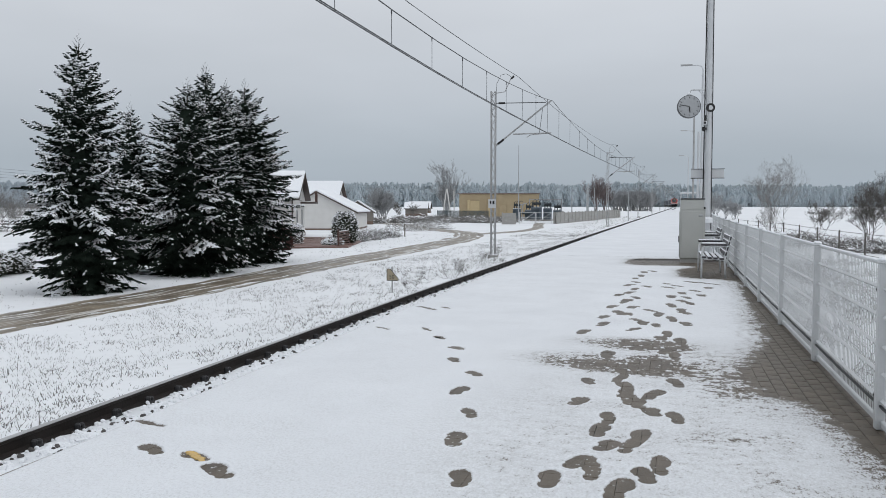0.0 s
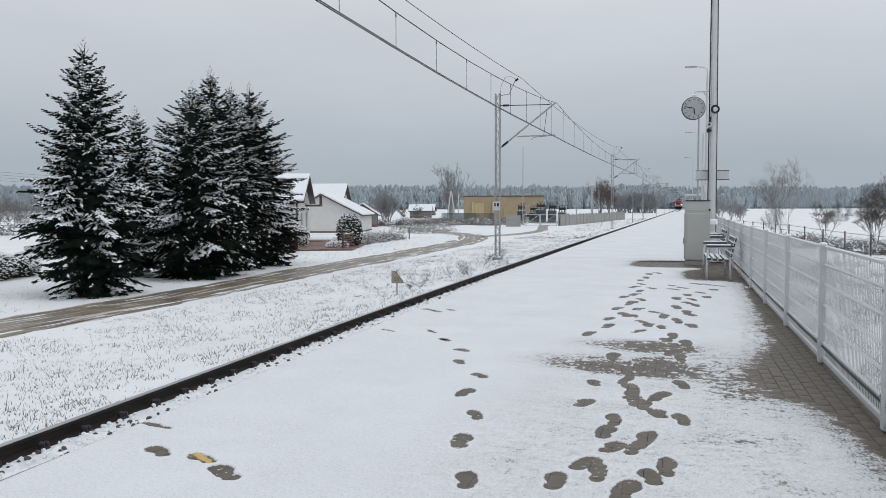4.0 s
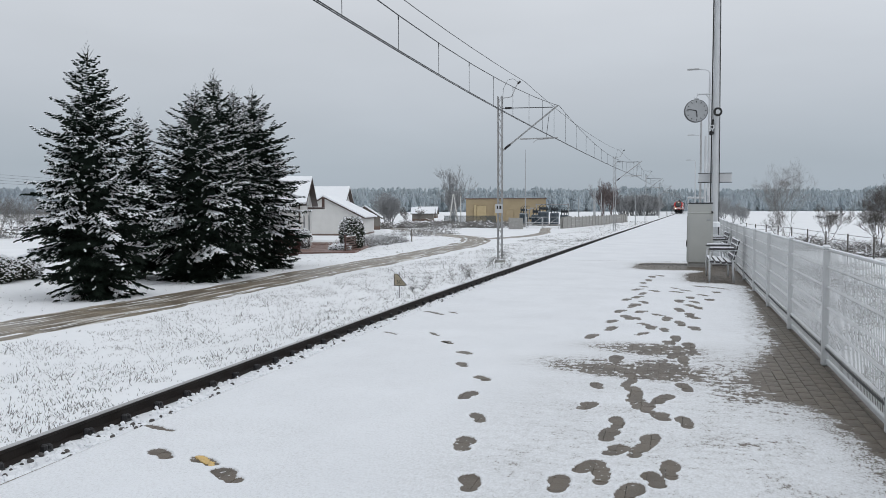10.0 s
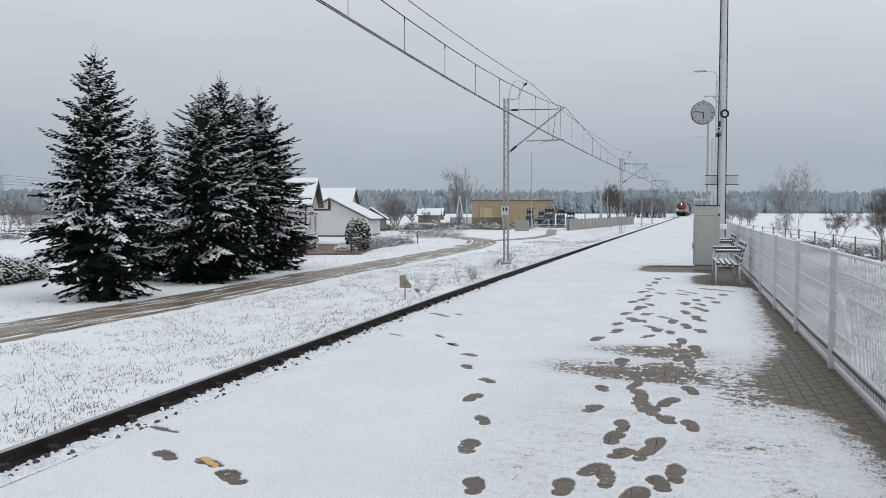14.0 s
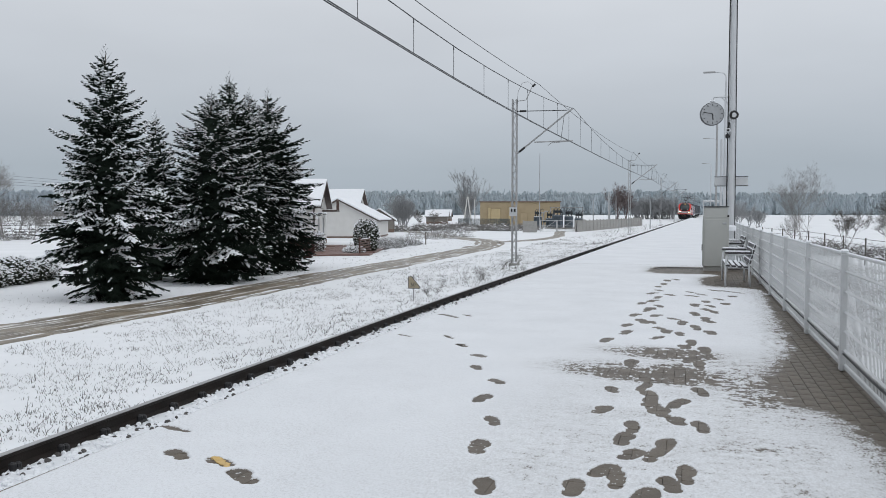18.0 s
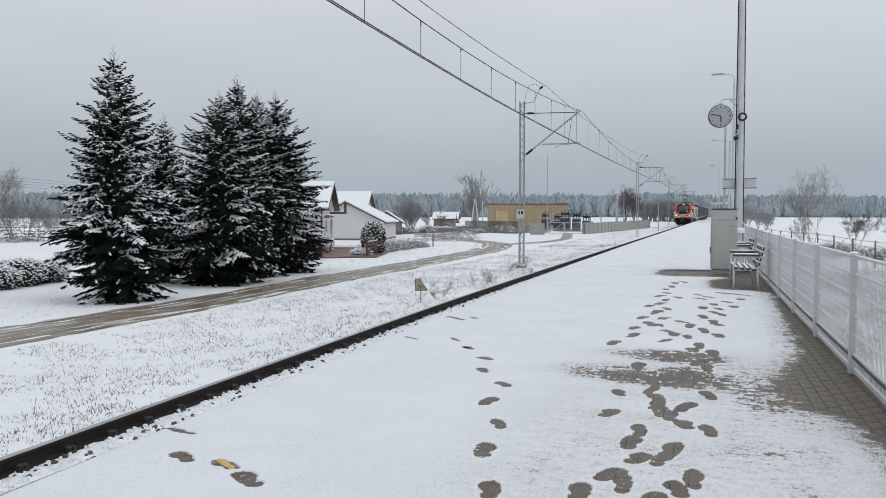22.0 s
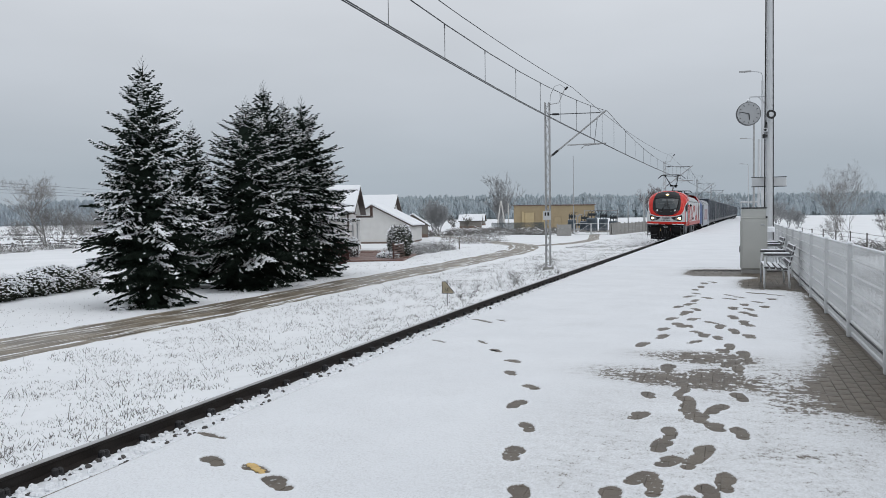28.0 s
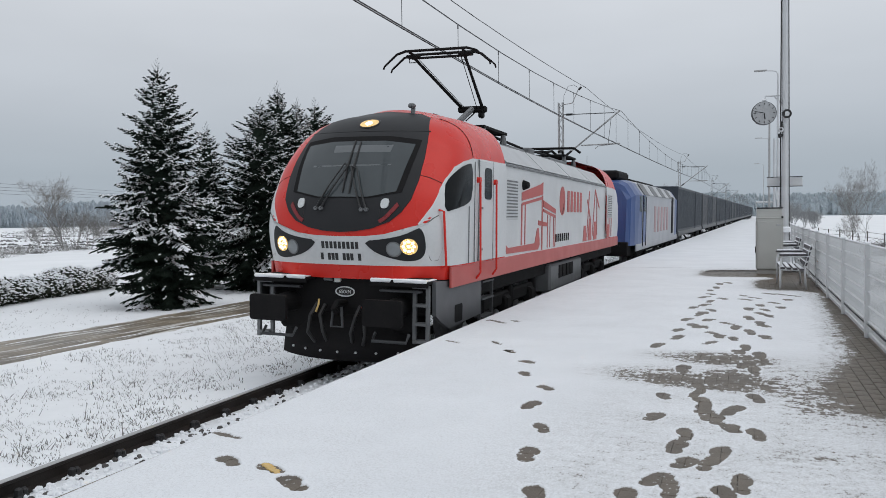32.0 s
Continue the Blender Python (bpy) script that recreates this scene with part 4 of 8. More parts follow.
def clock_mast():
    p = thing("lamp_mast", "tall grey steel mast carrying a clock, a loudspeaker and a camera", "mast", (1.135, 24.9, 0.0))
    part("pole", Shape().tube([(0, 0, 0), (0, 0, 0.75), (0, 0, 0.78), (0, 0, 9.2)], [0.15, 0.15, 0.10, 0.080], 16), POLE_PAINT, p, smooth=False)
    part("collar", Shape().tube([(0, 0, 1.0), (0, 0, 1.12), (0, 0, 1.16)], [0.16, 0.16, 0.12], 16), SNOW_CAP, p, "snowy collar")
    part("cable", Shape().tube([(0.115, -0.03, 0.1), (0.105, -0.03, 4.0), (0.085, -0.03, 8.9)], 0.012, 8), DARK_STEEL, p, "thin dark cable")
    part("cable", Shape().tube([(-0.13, -0.02, 0.1), (-0.12, -0.02, 4.0), (-0.10, -0.02, 8.9)], 0.018, 8), DARK_STEEL, p, "dark cable conduit")
    clk = part("clock", Shape().disc((-0.56, -0.10, 4.44), (0.14, -1, 0), 0.340, 0.14, 32, bev=0.012), STEP_RIM, p, "round station clock with grey dial", smooth=False)
    t = (Matrix.Translation((-0.56, -0.10, 4.44)) @ Matrix.Rotation(radians(8), 4, "Z"))
    face = Shape().disc((0, -0.008, 0), (0, -1, 0), 0.320, 0.01, 32)
    part("dial", face, CLOCK_FACE, clk, "grey dial", at=t)
    marks = Shape()
    for k in range(12):
        a = radians(30 * k)
        marks.box((0.265 * math.sin(a), -0.012, 0.265 * math.cos(a)), (0.016, 0.006, 0.05), rot=Matrix.Rotation(a, 3, "Y"))
    part("hour_marks", marks, BLACK, clk, at=t)
    for name, a, n, w in (("minute_pointer", 281, 0.27, 0.018), ("hour_pointer", 174, 0.18, 0.026)):
        a = radians(a)
        part(name, Shape().box((n / 2 * math.sin(a), -0.018, n / 2 * math.cos(a)), (w, 0.006, n), rot=Matrix.Rotation(a, 3, "Y")), BLACK, clk, at=t)
    part("snow", Shape().tube([(-0.62, -0.03, 4.82), (-0.56, -0.03, 4.835), (-0.50, -0.03, 4.82)], 0.03, 8), SNOW_CAP, clk)
    part("bracket", Shape().tube([(-0.02, 0, 4.93), (-0.52, -0.03, 4.93), (-0.56, -0.03, 4.80)], 0.022, 8).tube([(-0.02, 0, 4.62), (-0.30, -0.01, 4.92)], 0.018, 8), POLE_PAINT, p)
    spk = part("loudspeaker", Shape().tube([(0.0, -0.10, 4.36), (0.02, -0.24, 4.36), (0.03, -0.34, 4.36)], [0.05, 0.09, 0.13], 16), DARK_STEEL, p, "grey horn loudspeaker")
    part("mouth", Shape().disc((0.031, -0.345, 4.36), (0, -1, 0), 0.07, 0.01, 16), WHITE_BOARD, spk)
    cm = part("camera_housing", Shape().box((-0.12, -0.16, 3.93), (0.13, 0.26, 0.12), 0.03), POLE_PAINT, p, "security camera on a bracket")
    part("lens", Shape().disc((-0.12, -0.30, 3.93), (0, -1, 0), 0.035, 0.02, 12), BLACK, cm)
    part("arm", Shape().tube([(0, 0, 4.12), (-0.10, -0.06, 4.16), (-0.12, -0.10, 4.0)], 0.03, 8).tube([(0, -0.02, 3.75), (-0.13, -0.08, 3.80)], 0.03, 8).box((-0.14, -0.10, 3.77), (0.1, 0.12, 0.12), 0.02), DARK_STEEL, p)
    brd = part("name_board", Shape().box((0.0, 0.17, 2.46), (0.94, 0.035, 0.26), 0.01), WHITE_BOARD, p, "pale board behind the mast")
    part("board_frame", Shape().box((0.0, 0.17, 2.325), (0.96, 0.05, 0.02), 0.004).box((0, 0.17, 2.6), (0.96, 0.05, 0.015), 0.004), DARK_STEEL, brd)
    return p


clock_mast()


def lamp_post(x, y, h, reach=0.9):
    p = thing("lamp_post", "slim grey platform lamp post with a short arm", "lamp post", (x, y, rise(y)), group="platform lamp posts")
    part("pole", Shape().tube([(0, 0, 0), (0, 0, 1.2), (0, 0, 1.25), (0, 0, h - 0.5)], [0.10, 0.10, 0.075, 0.055], 12), POLE_PAINT, p)
    arm = [(0, 0, h - 0.55), (0, 0, h - 0.2), (-0.1, 0, h - 0.05), (-0.3, 0, h), (-reach * 0.7, 0, h + 0.02)]
    part("arm", Shape().tube(arm, 0.032, 8), POLE_PAINT, p)
    part("lamp_head", Shape().box((-reach, 0, h + 0.03), (0.62, 0.22, 0.07), 0.02), GALV_OLD, p)
    return p


lamp_post(1.72, 45, 8.9, 0.85)
lamp_post(2.30, 80, 8.4)
lamp_post(2.6, 112, 7.8)
sp = thing("sign_post", "slim grey post with a small white plate", "post", (1.48, 43, rise(43)))
part("pole", Shape().tube([(0, 0, 0), (0, 0, 5.2)], 0.06, 10), POLE_PAINT, sp)
part("plate", Shape().box((0.22, -0.08, 2.35), (0.26, 0.02, 0.42), 0.005), WHITE_BOARD, sp, "small white plate")

# shelter at the far end of the platform
solo("conduit_pole", Shape().tube([(0, 0, 0), (0, 0, 7.0)], [0.055, 0.045], 10), GALV_OLD, "thin grey pole beside the lamp post", "pole", at=pose(1.28, 44, rise(44)))
sh = thing("platform_shelter", "small far platform shelter with a flat snowy roof", "shelter", (2.6 + 1.0, 146, rise(146)))
part("roof", Shape().box((0, 0, 3.1), (3.0, 4.0, 0.22), 0.03), WHITE_BOARD, sh)
part("snow", Shape().box((0, 0, 3.24), (2.9, 3.9, 0.08), 0.03), SNOW_CAP, sh)
for a in (-1.35, 1.35):
    for b in (-1.8, 1.8):
        part("post", Shape().box((a, b, 1.5), (0.14, 0.14, 3.0), 0.01), WHITE_BOARD, sh)
part("back_wall", Shape().box((1.4, 0, 1.6), (0.05, 3.4, 2.2), 0.01), GALV_OLD, sh)


# ---------- overhead line ----------
def lattice(s, z0, z1, w, mi=0):
    """A slim square lattice mast between two heights."""
    h = w / 2
    for a in (-h, h):
        for b in (-h, h):
            s.box((a, b, (z0 + z1) / 2), (0.045, 0.045, z1 - z0), mi=mi)
    n = int((z1 - z0) / 0.32)
    for k in range(n):
        za, zb = z0 + (z1 - z0) * k / n, z0 + (z1 - z0) * (k + 1) / n
        sg = 1 if k % 2 else -1
        for c in (-h, h):
            s.tube([(-h * sg, c, za), (h * sg, c, zb)], 0.011, 4, mi, False)
            s.tube([(c, -h * sg, za), (c, h * sg, zb)], 0.011, 4, mi, False)


MAST_YS = (37.2, 85.0, 137.0, 187.0, 237.0, 287.0, 337.0)


def line_mast(y, k):
    x = TRACK_X + bend(y) - (2.93 if k == 0 else 2.2)
    m = thing("line_mast", "grey steel lattice mast with an overhead line bracket", "mast", (x, y, GROUND_Z + rise(y) - 0.05), group="overhead line masts")
    f = Shape().box((0, 0, 0.08), (0.46, 0.46, 0.20), 0.05)
    part("foundation", f, CONCRETE, m)
    part("snow", Shape().box((0, 0, 0.19), (0.42, 0.42, 0.05), 0.02), SNOW_CAP, m)
    s = Shape()
    lattice(s, 0.1, 7.95, 0.20)
    part("lattice", s, GALV_OLD, m)
    arm = Shape()
    arm.tube([(0.1, 0, 5.36), (2.75, 0, 7.42)], 0.040, 8)
    part("bracket_tube", arm, GALV_OLD, m, "slanting bracket tube")
    part("top_tie", Shape().tube([(0.1, 0, 7.38), (2.5, 0, 7.34)], 0.02, 8), WIRE, m)
    part("insulator", Shape().tube([(0.25, 0, 7.378), (0.55, 0, 7.373)], 0.05, 8), DARK_STEEL, m)
    part("insulator", Shape().tube([(0.22, 0, 5.453), (0.5, 0, 5.67)], 0.055, 8), DARK_STEEL, m)
    part("steady_arm", Shape().tube([(0.95, 0, 5.90), (2.75, 0, 5.92)], 0.032, 8).tube([(2.7, 0, 5.91), (1.75, 0, 5.84), (1.6, 0, 5.73)], 0.018, 8), GALV_OLD, m)
    part("dropper_tube", Shape().tube([(2.35, 0, 7.12), (2.2, 0, 5.92)], 0.012, 6), WIRE, m)
    part("feeder_bracket", Shape().tube([(0.1, 0, 7.85), (0.55, 0, 7.90), (0.85, 0, 8.55), (0.95, 0, 8.6)], 0.022, 8), GALV_OLD, m)
    part("feeder_insulator", Shape().tube([(0.85, 0, 8.5), (0.98, 0, 8.62)], 0.05, 8), DARK_STEEL, m)
    part("jumper", Shape().tube([(0.1, 0.03, 7.6), (0.15, 0.03, 8.3), (0.35, 0.03, 8.7), (0.62, 0.03, 8.75), (0.9, 0.03, 8.55)], 0.009, 5), WIRE, m)
    if k == 0:
        pl = part("number_plate_board", Shape().box((-0.02, -0.16, 2.62), (0.36, 0.015, 0.42), 0.003), WHITE_BOARD, m, "white plate with dark bars")
        part("bars", Shape().box((-0.09, -0.171, 2.68), (0.07, 0.006, 0.16)).box((0.05, -0.171, 2.68), (0.09, 0.006, 0.16)), BLACK, pl)
    return m


for k, y in enumerate(MAST_YS):
    line_mast(y, k)

def track_point(y, off, z):
    return (TRACK_X + bend(y) + off, y, z + rise(y))


wires = thing("overhead_line", "overhead contact line with messenger wire, droppers and feeder", "wires")
spans = [(-12.5, 37.2)] + list(zip(MAST_YS[:-1], MAST_YS[1:]))
for i, (a, b) in enumerate(spans):
    zig = 0.12 if i % 2 else -0.12
    def wire_at(y, off_a, off_b, top, sag):
        q = (y - a) / (b - a)
        return track_point(y, off_a + (off_b - off_a) * q, top - sag * 4 * q * (1 - q) - 0.13 * min(1.0, max(0.0, (y - 8.0) / 29.0)))
    ys = [a + (b - a) * k / 16 for k in range(17)]
    for d in (-0.025, 0.025):
        part("contact_wire", Shape().tube([wire_at(y, -zig + d, zig + d, 4.83, 0.09) for y in ys], 0.012, 5), WIRE, wires)
    part("messenger_wire", Shape().tube([wire_at(y, -zig, zig, 6.42, 0.98) for y in ys], 0.0125, 5), WIRE, wires)
    part("feeder_wire", Shape().tube([wire_at(y, -1.73, -1.73, 7.60, 0.4) for y in ys], 0.0125, 5), WIRE, wires)
    n = 17 if i == 0 else 13
    for k in range(n):
        y = a + (b - a) * (k + 0.5) / n
        lo, hi = wire_at(y, -zig, zig, 4.83, 0.09), wire_at(y, -zig, zig, 6.42, 0.98)
        part("dropper", Shape().tube([lo, hi], 0.0065, 4).box((hi[0], hi[1], hi[2] - 0.05), (0.02, 0.02, 0.08)), WIRE, wires)


# ---------- the 50 board beside the track ----------
def speed_board():
    b = thing("speed_board", "small weathered board with a black 50 on a post", "sign", (-7.45, 21.0, GROUND_Z - 0.02), rz=8)
    part("post", Shape().tube([(0.02, 0.02, -0.1), (0.02, 0.02, 0.85)], 0.022, 8), GALV_OLD, b)
    brd = part("board", Shape().plate([(-0.12, 0.47), (0.20, 0.47), (0.20, 0.52), (-0.03, 0.80), (-0.12, 0.80)], 1, -0.012, 0.0), SIGN_FACE, b, "trapezoid board")
    part("rim", Shape().tube([(-0.12, -0.013, 0.47), (0.20, -0.013, 0.47), (0.20, -0.013, 0.52), (-0.03, -0.013, 0.80), (-0.12, -0.013, 0.80), (-0.12, -0.013, 0.47)], 0.009, 4), BLACK, brd)
    txt = bpy.data.curves.new("fifty", "FONT")
    txt.body, txt.size, txt.extrude = "50", 0.15, 0.002
    txt.align_x = "CENTER"
    txt.materials.append(BLACK)
    t = new("figures", txt)
    t.parent, t.matrix_basis = brd, pose(0.015, -0.017, 0.525, 90, 0, 0)
    return b


speed_board()


# ---------- trees ----------
NEEDLES = material("spruce_needles", (0.011, 0.019, 0.014), (0.026, 0.037, 0.027), 0.75, scale=3, fine=40, island=0.2, shine=0.1)
BARK = material("bark", (0.085, 0.07, 0.058), (0.05, 0.042, 0.036), 0.9, scale=5, fine=50, bump=0.4)
TWIG = material("frosted_twigs", (0.20, 0.19, 0.18), (0.30, 0.29, 0.28), 0.9, scale=2, fine=20, island=0.3)
TWIG_DARK = material("wet_twigs", (0.11, 0.10, 0.092), (0.17, 0.16, 0.15), 0.9, scale=2, fine=20, island=0.3)
HEDGE_GREEN = material("hedge_green", (0.020, 0.030, 0.018), (0.045, 0.05, 0.03), 0.7, scale=6, fine=40, island=0.3)
DRY_GRASS = material("dry_grass", (0.085, 0.082, 0.078), (0.25, 0.24, 0.23), 0.85, scale=2, fine=30, island=0.4)


def spruce(x, y, height, radius, seed, snow, label, full=0.22, bare=0.12, taper=1.3, leaders=1):
    """A spruce: trunk, drooping boughs with side twigs, ragged snow lying on the twigs."""
    rnd = random.Random(seed)
    tree = thing("spruce_tree", label, "tree", (x, y, ground_z(x, y) - 0.05), group="spruces beside the road")
    part("trunk", Shape().tube([(0, 0, 0), (0, 0, height * 0.5), (0, 0, height * 0.96), (0.02, 0.01, height)], [0.16, 0.09, 0.02, 0.008], 8), BARK, tree)
    crown, white = Shape(), Shape()

    def reach_at(f):
        return radius * max(0.0, 1 - f ** taper) ** 0.95 * (0.42 + 0.58 * min(1, (f + 0.06) / full)) + 0.05

    core = []
    for k in range(15):
        f = (bare + (height * 0.90 - bare) * k / 14) / height
        q = 0.42 * reach_at(f)
        core.append([(q * (0.75 + 0.4 * rnd.random()) * math.cos(a), q * (0.75 + 0.4 * rnd.random()) * math.sin(a), f * height) for a in [math.tau * j / 9 for j in range(9)]])
    crown.grid(core, close=True)
    cv, cf, wv, wf = crown.v, crown.f, white.v, white.f

    def blade(p, d, n, w, droop):
        """A tapered twig: two crossed slips."""
        tip = (p[0] + d[0] * n, p[1] + d[1] * n, p[2] + d[2] * n - droop)
        mid = (p[0] + d[0] * n * 0.5, p[1] + d[1] * n * 0.5, p[2] + d[2] * n * 0.5 - droop * 0.3)
        sx, sy = -d[1] * w, d[0] * w
        k = len(cv)
        cv.extend((p, (mid[0] + sx, mid[1] + sy, mid[2] - w * 0.3), tip, (mid[0] - sx, mid[1] - sy, mid[2] - w * 0.3), (mid[0], mid[1], mid[2] + w * 0.5), (mid[0], mid[1], mid[2] - w * 1.5)))
        cf.extend(((k, k + 1, k + 2, k + 3), (k, k + 4, k + 2, k + 5)))
        return mid, tip

    def lump(a, b, w, lift):
        """A small ridge of snow from a to b."""
        m = ((a[0] + b[0]) / 2, (a[1] + b[1]) / 2, (a[2] + b[2]) / 2)
        dx, dy = b[0] - a[0], b[1] - a[1]
        n = math.hypot(dx, dy) + 1e-6
        sx, sy = -dy / n * w, dx / n * w
        k = len(wv)
        wv.extend((a, (m[0] + sx, m[1] + sy, m[2]), b, (m[0] - sx, m[1] - sy, m[2]), (m[0], m[1], m[2] + lift)))
        wf.extend(((k, k + 1, k + 4), (k + 1, k + 2, k + 4), (k + 2, k + 3, k + 4), (k + 3, k, k + 4)))
        if m[2] > 0.40 * height:
            wv.append((m[0], m[1], m[2] - 0.8 * lift))
            wf.extend(((k + 1, k, k + 5), (k + 2, k + 1, k + 5), (k + 3, k + 2, k + 5), (k, k + 3, k + 5)))

    h = bare
    while h < height * 0.975:
        f = h / height
        n = 13 if f < 0.55 else (9 if f < 0.78 else 6)
        turn = rnd.random() * math.tau
        for k in range(n):
            a = turn + math.tau * (k + rnd.uniform(-0.4, 0.4)) / n
            hb = min(height * 0.985, max(bare, h + rnd.uniform(-0.13, 0.13)))
            f = hb / height
            ca, sa = math.cos(a), math.sin(a)
            ln = reach_at(f) * rnd.choice((0.55, 0.7, 0.82, 0.92, 1.0, 1.06, 1.22) if f < 0.6 else (0.5, 0.75, 0.95, 1.1, 1.25, 1.4))
            lift = 1.15 * max(0, f - 0.35) ** 1.2 - 0.16 * (1 - f) + rnd.uniform(-0.13, 0.13)
            sag = (0.04 + 0.22 * (1 - f)) * ln * rnd.uniform(0.3, 1.4)
            curl = 0.16 * ln * rnd.uniform(0.2, 1.3)
            patch = noise.noise((ca * 1.4 + seed, sa * 1.4, hb * 1.1))
            low = max(0.0, 1 - f / 0.55)
            loaded = min(1.0, max(0.0, snow - 0.06 + (1.5 + 2.0 * low) * patch + 0.30 * f - 1.35 * low))
            big = 1.0 + 0.75 * low + 0.5 * max(0.0, f - 0.5)
            heavy = rnd.random() < loaded
            steps = max(4, int(ln / 0.075))
            last = None
            for j in range(steps + 1):
                s = j / steps
                r = ln * s
                z = hb + lift * r - sag * s * s + curl * s ** 4
                p = (ca * r, sa * r, z)
                if last and j > 1:
                    blade(last, (ca, sa, (z - last[2]) / max(0.01, r - last_r)), (r - last_r) * 1.7, 0.020, 0.0)
                    if heavy and s > 0.35 + 0.2 * low and rnd.random() < 0.5 + 0.3 * low:
                        lump((last[0], last[1], last[2] + 0.012), (p[0], p[1], p[2] + 0.012), big * rnd.uniform(0.030, 0.070), big * rnd.uniform(0.02, 0.05))
                last, last_r = p, r
                if s < 0.2:
                    continue
                for sgn in (-1, 1):
                    b = a + sgn * rnd.uniform(0.5, 1.15)
                    tl = min((0.36 * ln * (1 - s) + 0.10) * rnd.uniform(0.55, 1.3), 0.46)
                    d = (math.cos(b), math.sin(b), lift * 0.6 + rnd.uniform(-0.2, 0.2))
                    mid, tip = blade(p, d, tl, 0.026, tl * rnd.uniform(0.1, 0.3 + 0.35 * (1 - f)))
                    if tl > 0.16:
                        for q in (-1, 1):
                            e = b + q * rnd.uniform(0.5, 0.9)
                            blade(mid, (math.cos(e), math.sin(e), d[2] - 0.2), tl * rnd.uniform(0.3, 0.5), 0.017, tl * 0.12)
                    if rnd.random() < ((0.88 if heavy else 0.12 - 0.10 * low) * (0.35 + 0.65 * s) if s > 0.5 * low else 0.0):
                        g = rnd.uniform(0.0, 0.35)
                        a0 = tuple(p[i] + (mid[i] - p[i]) * 2 * g for i in range(3))
                        lump((a0[0], a0[1], a0[2] + 0.010), (mid[0], mid[1], mid[2] + 0.016), big * rnd.uniform(0.022, 0.056), big * rnd.uniform(0.016, 0.042))
                        if rnd.random() < 0.7:
                            lump((mid[0], mid[1], mid[2] + 0.014), (tip[0], tip[1], tip[2] + 0.006), big * rnd.uniform(0.022, 0.056), big * rnd.uniform(0.014, 0.036))
        h += (0.125 + 0.05 * (1 - h / height) + 0.10 * max(0.0, (h / height - 0.6) / 0.4)) * rnd.uniform(0.8, 1.2)
    for m in range(leaders):
        ox, oy = (0.0, 0.0) if m == 0 else (rnd.uniform(-0.25, 0.25), rnd.uniform(-0.2, 0.2))
        zt = height - 0.25 - 0.22 * m
        blade((ox, oy, zt), (0.015, 0.01, 1.0), 0.85 - 0.15 * m, 0.016, 0.0)
        for k in range(12):
            q = zt + 0.50 - 0.06 * k
            a = k * 2.4 + m
            mid, tip = blade((ox, oy, q), (math.cos(a) * 0.55, math.sin(a) * 0.55, 0.8), 0.10 + 0.035 * k, 0.012, 0.0)
            if rnd.random() < 0.4:
                lump(mid, tip, 0.010, 0.010)
    crown.m, white.m = [0] * len(cf), [0] * len(wf)
    part("crown", crown, NEEDLES, tree)
    part("snow", white, SNOW_CAP, tree, "snow lying on the boughs")
    return tree


spruce(-16.6, 19.62, 7.30, 1.92, 11, 0.72, "tall dark spruce with snow on its boughs beside the road", 0.36, taper=1.55, leaders=1)
spruce(-19.4, 25.6, 6.2, 1.8, 12, 0.66, "smaller dark spruce with snowy boughs behind a taller one", 0.42, bare=0.5)
spruce(-16.9, 25.5, 6.95, 2.35, 13, 0.60, "broad dark spruce with frosted boughs", 0.34, taper=1.6, leaders=2)
spruce(-17.7, 28.0, 7.95, 2.0, 14, 0.55, "slim pointed spruce rising out of the clump", 0.55, leaders=2)
spruce(-17.4, 29.0, 7.45, 2.0, 16, 0.48, "slim spruce in the middle of the clump", 0.55, leaders=2)
spruce(-17.7, 31.0, 7.75, 2.9, 15, 0.40, "dark spruce with little snow at the end of the clump", 0.52, taper=1.5, leaders=1)


def bare_tree(x, y, height, spread, seed, mat, label, stems=1, levels=5, name="bare_tree", group="bare trees", thick=1.0, lean=0.0):
    rnd = random.Random(seed)
    tree = thing(name, label, "tree" if height > 3 else "shrub", (x, y, ground_z(x, y) - 0.05), group=group)
    trunk, crown = Shape(), Shape()

    def grow(p, d, n, r, level):
        pts = [p]
        q = Vector(p)
        for k in range(3):
            d = (d + Vector((rnd.uniform(-1, 1), rnd.uniform(-1, 1), rnd.uniform(-0.3, 0.6))) * 0.16).normalized()
            q = q + d * n / 3
            pts.append(tuple(q))
        (trunk if level < 2 else crown).tube(pts, [r, r * 0.85, r * 0.7, r * 0.5], 6 if level < 2 else 3, caps=False)
        if level >= levels:
            return
        for k in range(rnd.choice((3, 4, 4, 5)) if level else 7):
            s = rnd.uniform(0.3, 1.0)
            i = min(2, int(s * 3))
            a, b = Vector(pts[i]), Vector(pts[i + 1])
            base = a.lerp(b, s * 3 - i)
            out = Vector((rnd.uniform(-1, 1), rnd.uniform(-1, 1), rnd.uniform(-0.1, 0.55))).normalized()
            grow(tuple(base), (d * 0.75 + out * (0.7 * spread)).normalized(), n * rnd.uniform(0.42, 0.68), max(r * 0.48, 0.006 * thick), level + 1)

    for k in range(stems):
        a = rnd.random() * math.tau
        d = Vector((math.cos(a) * 0.35 * spread + lean, math.sin(a) * 0.35 * spread, 1)) if stems > 1 else Vector((lean, 0, 1))
        grow((0.1 * math.cos(a) * (stems > 1), 0.1 * math.sin(a) * (stems > 1), 0), d.normalized(), height * (0.55 if levels > 3 else 0.7), 0.016 * height * thick / (1 if stems == 1 else 1.6), 0)
    part("trunk", trunk, mat, tree)
    part("branch_crown", crown, mat, tree)
    return tree


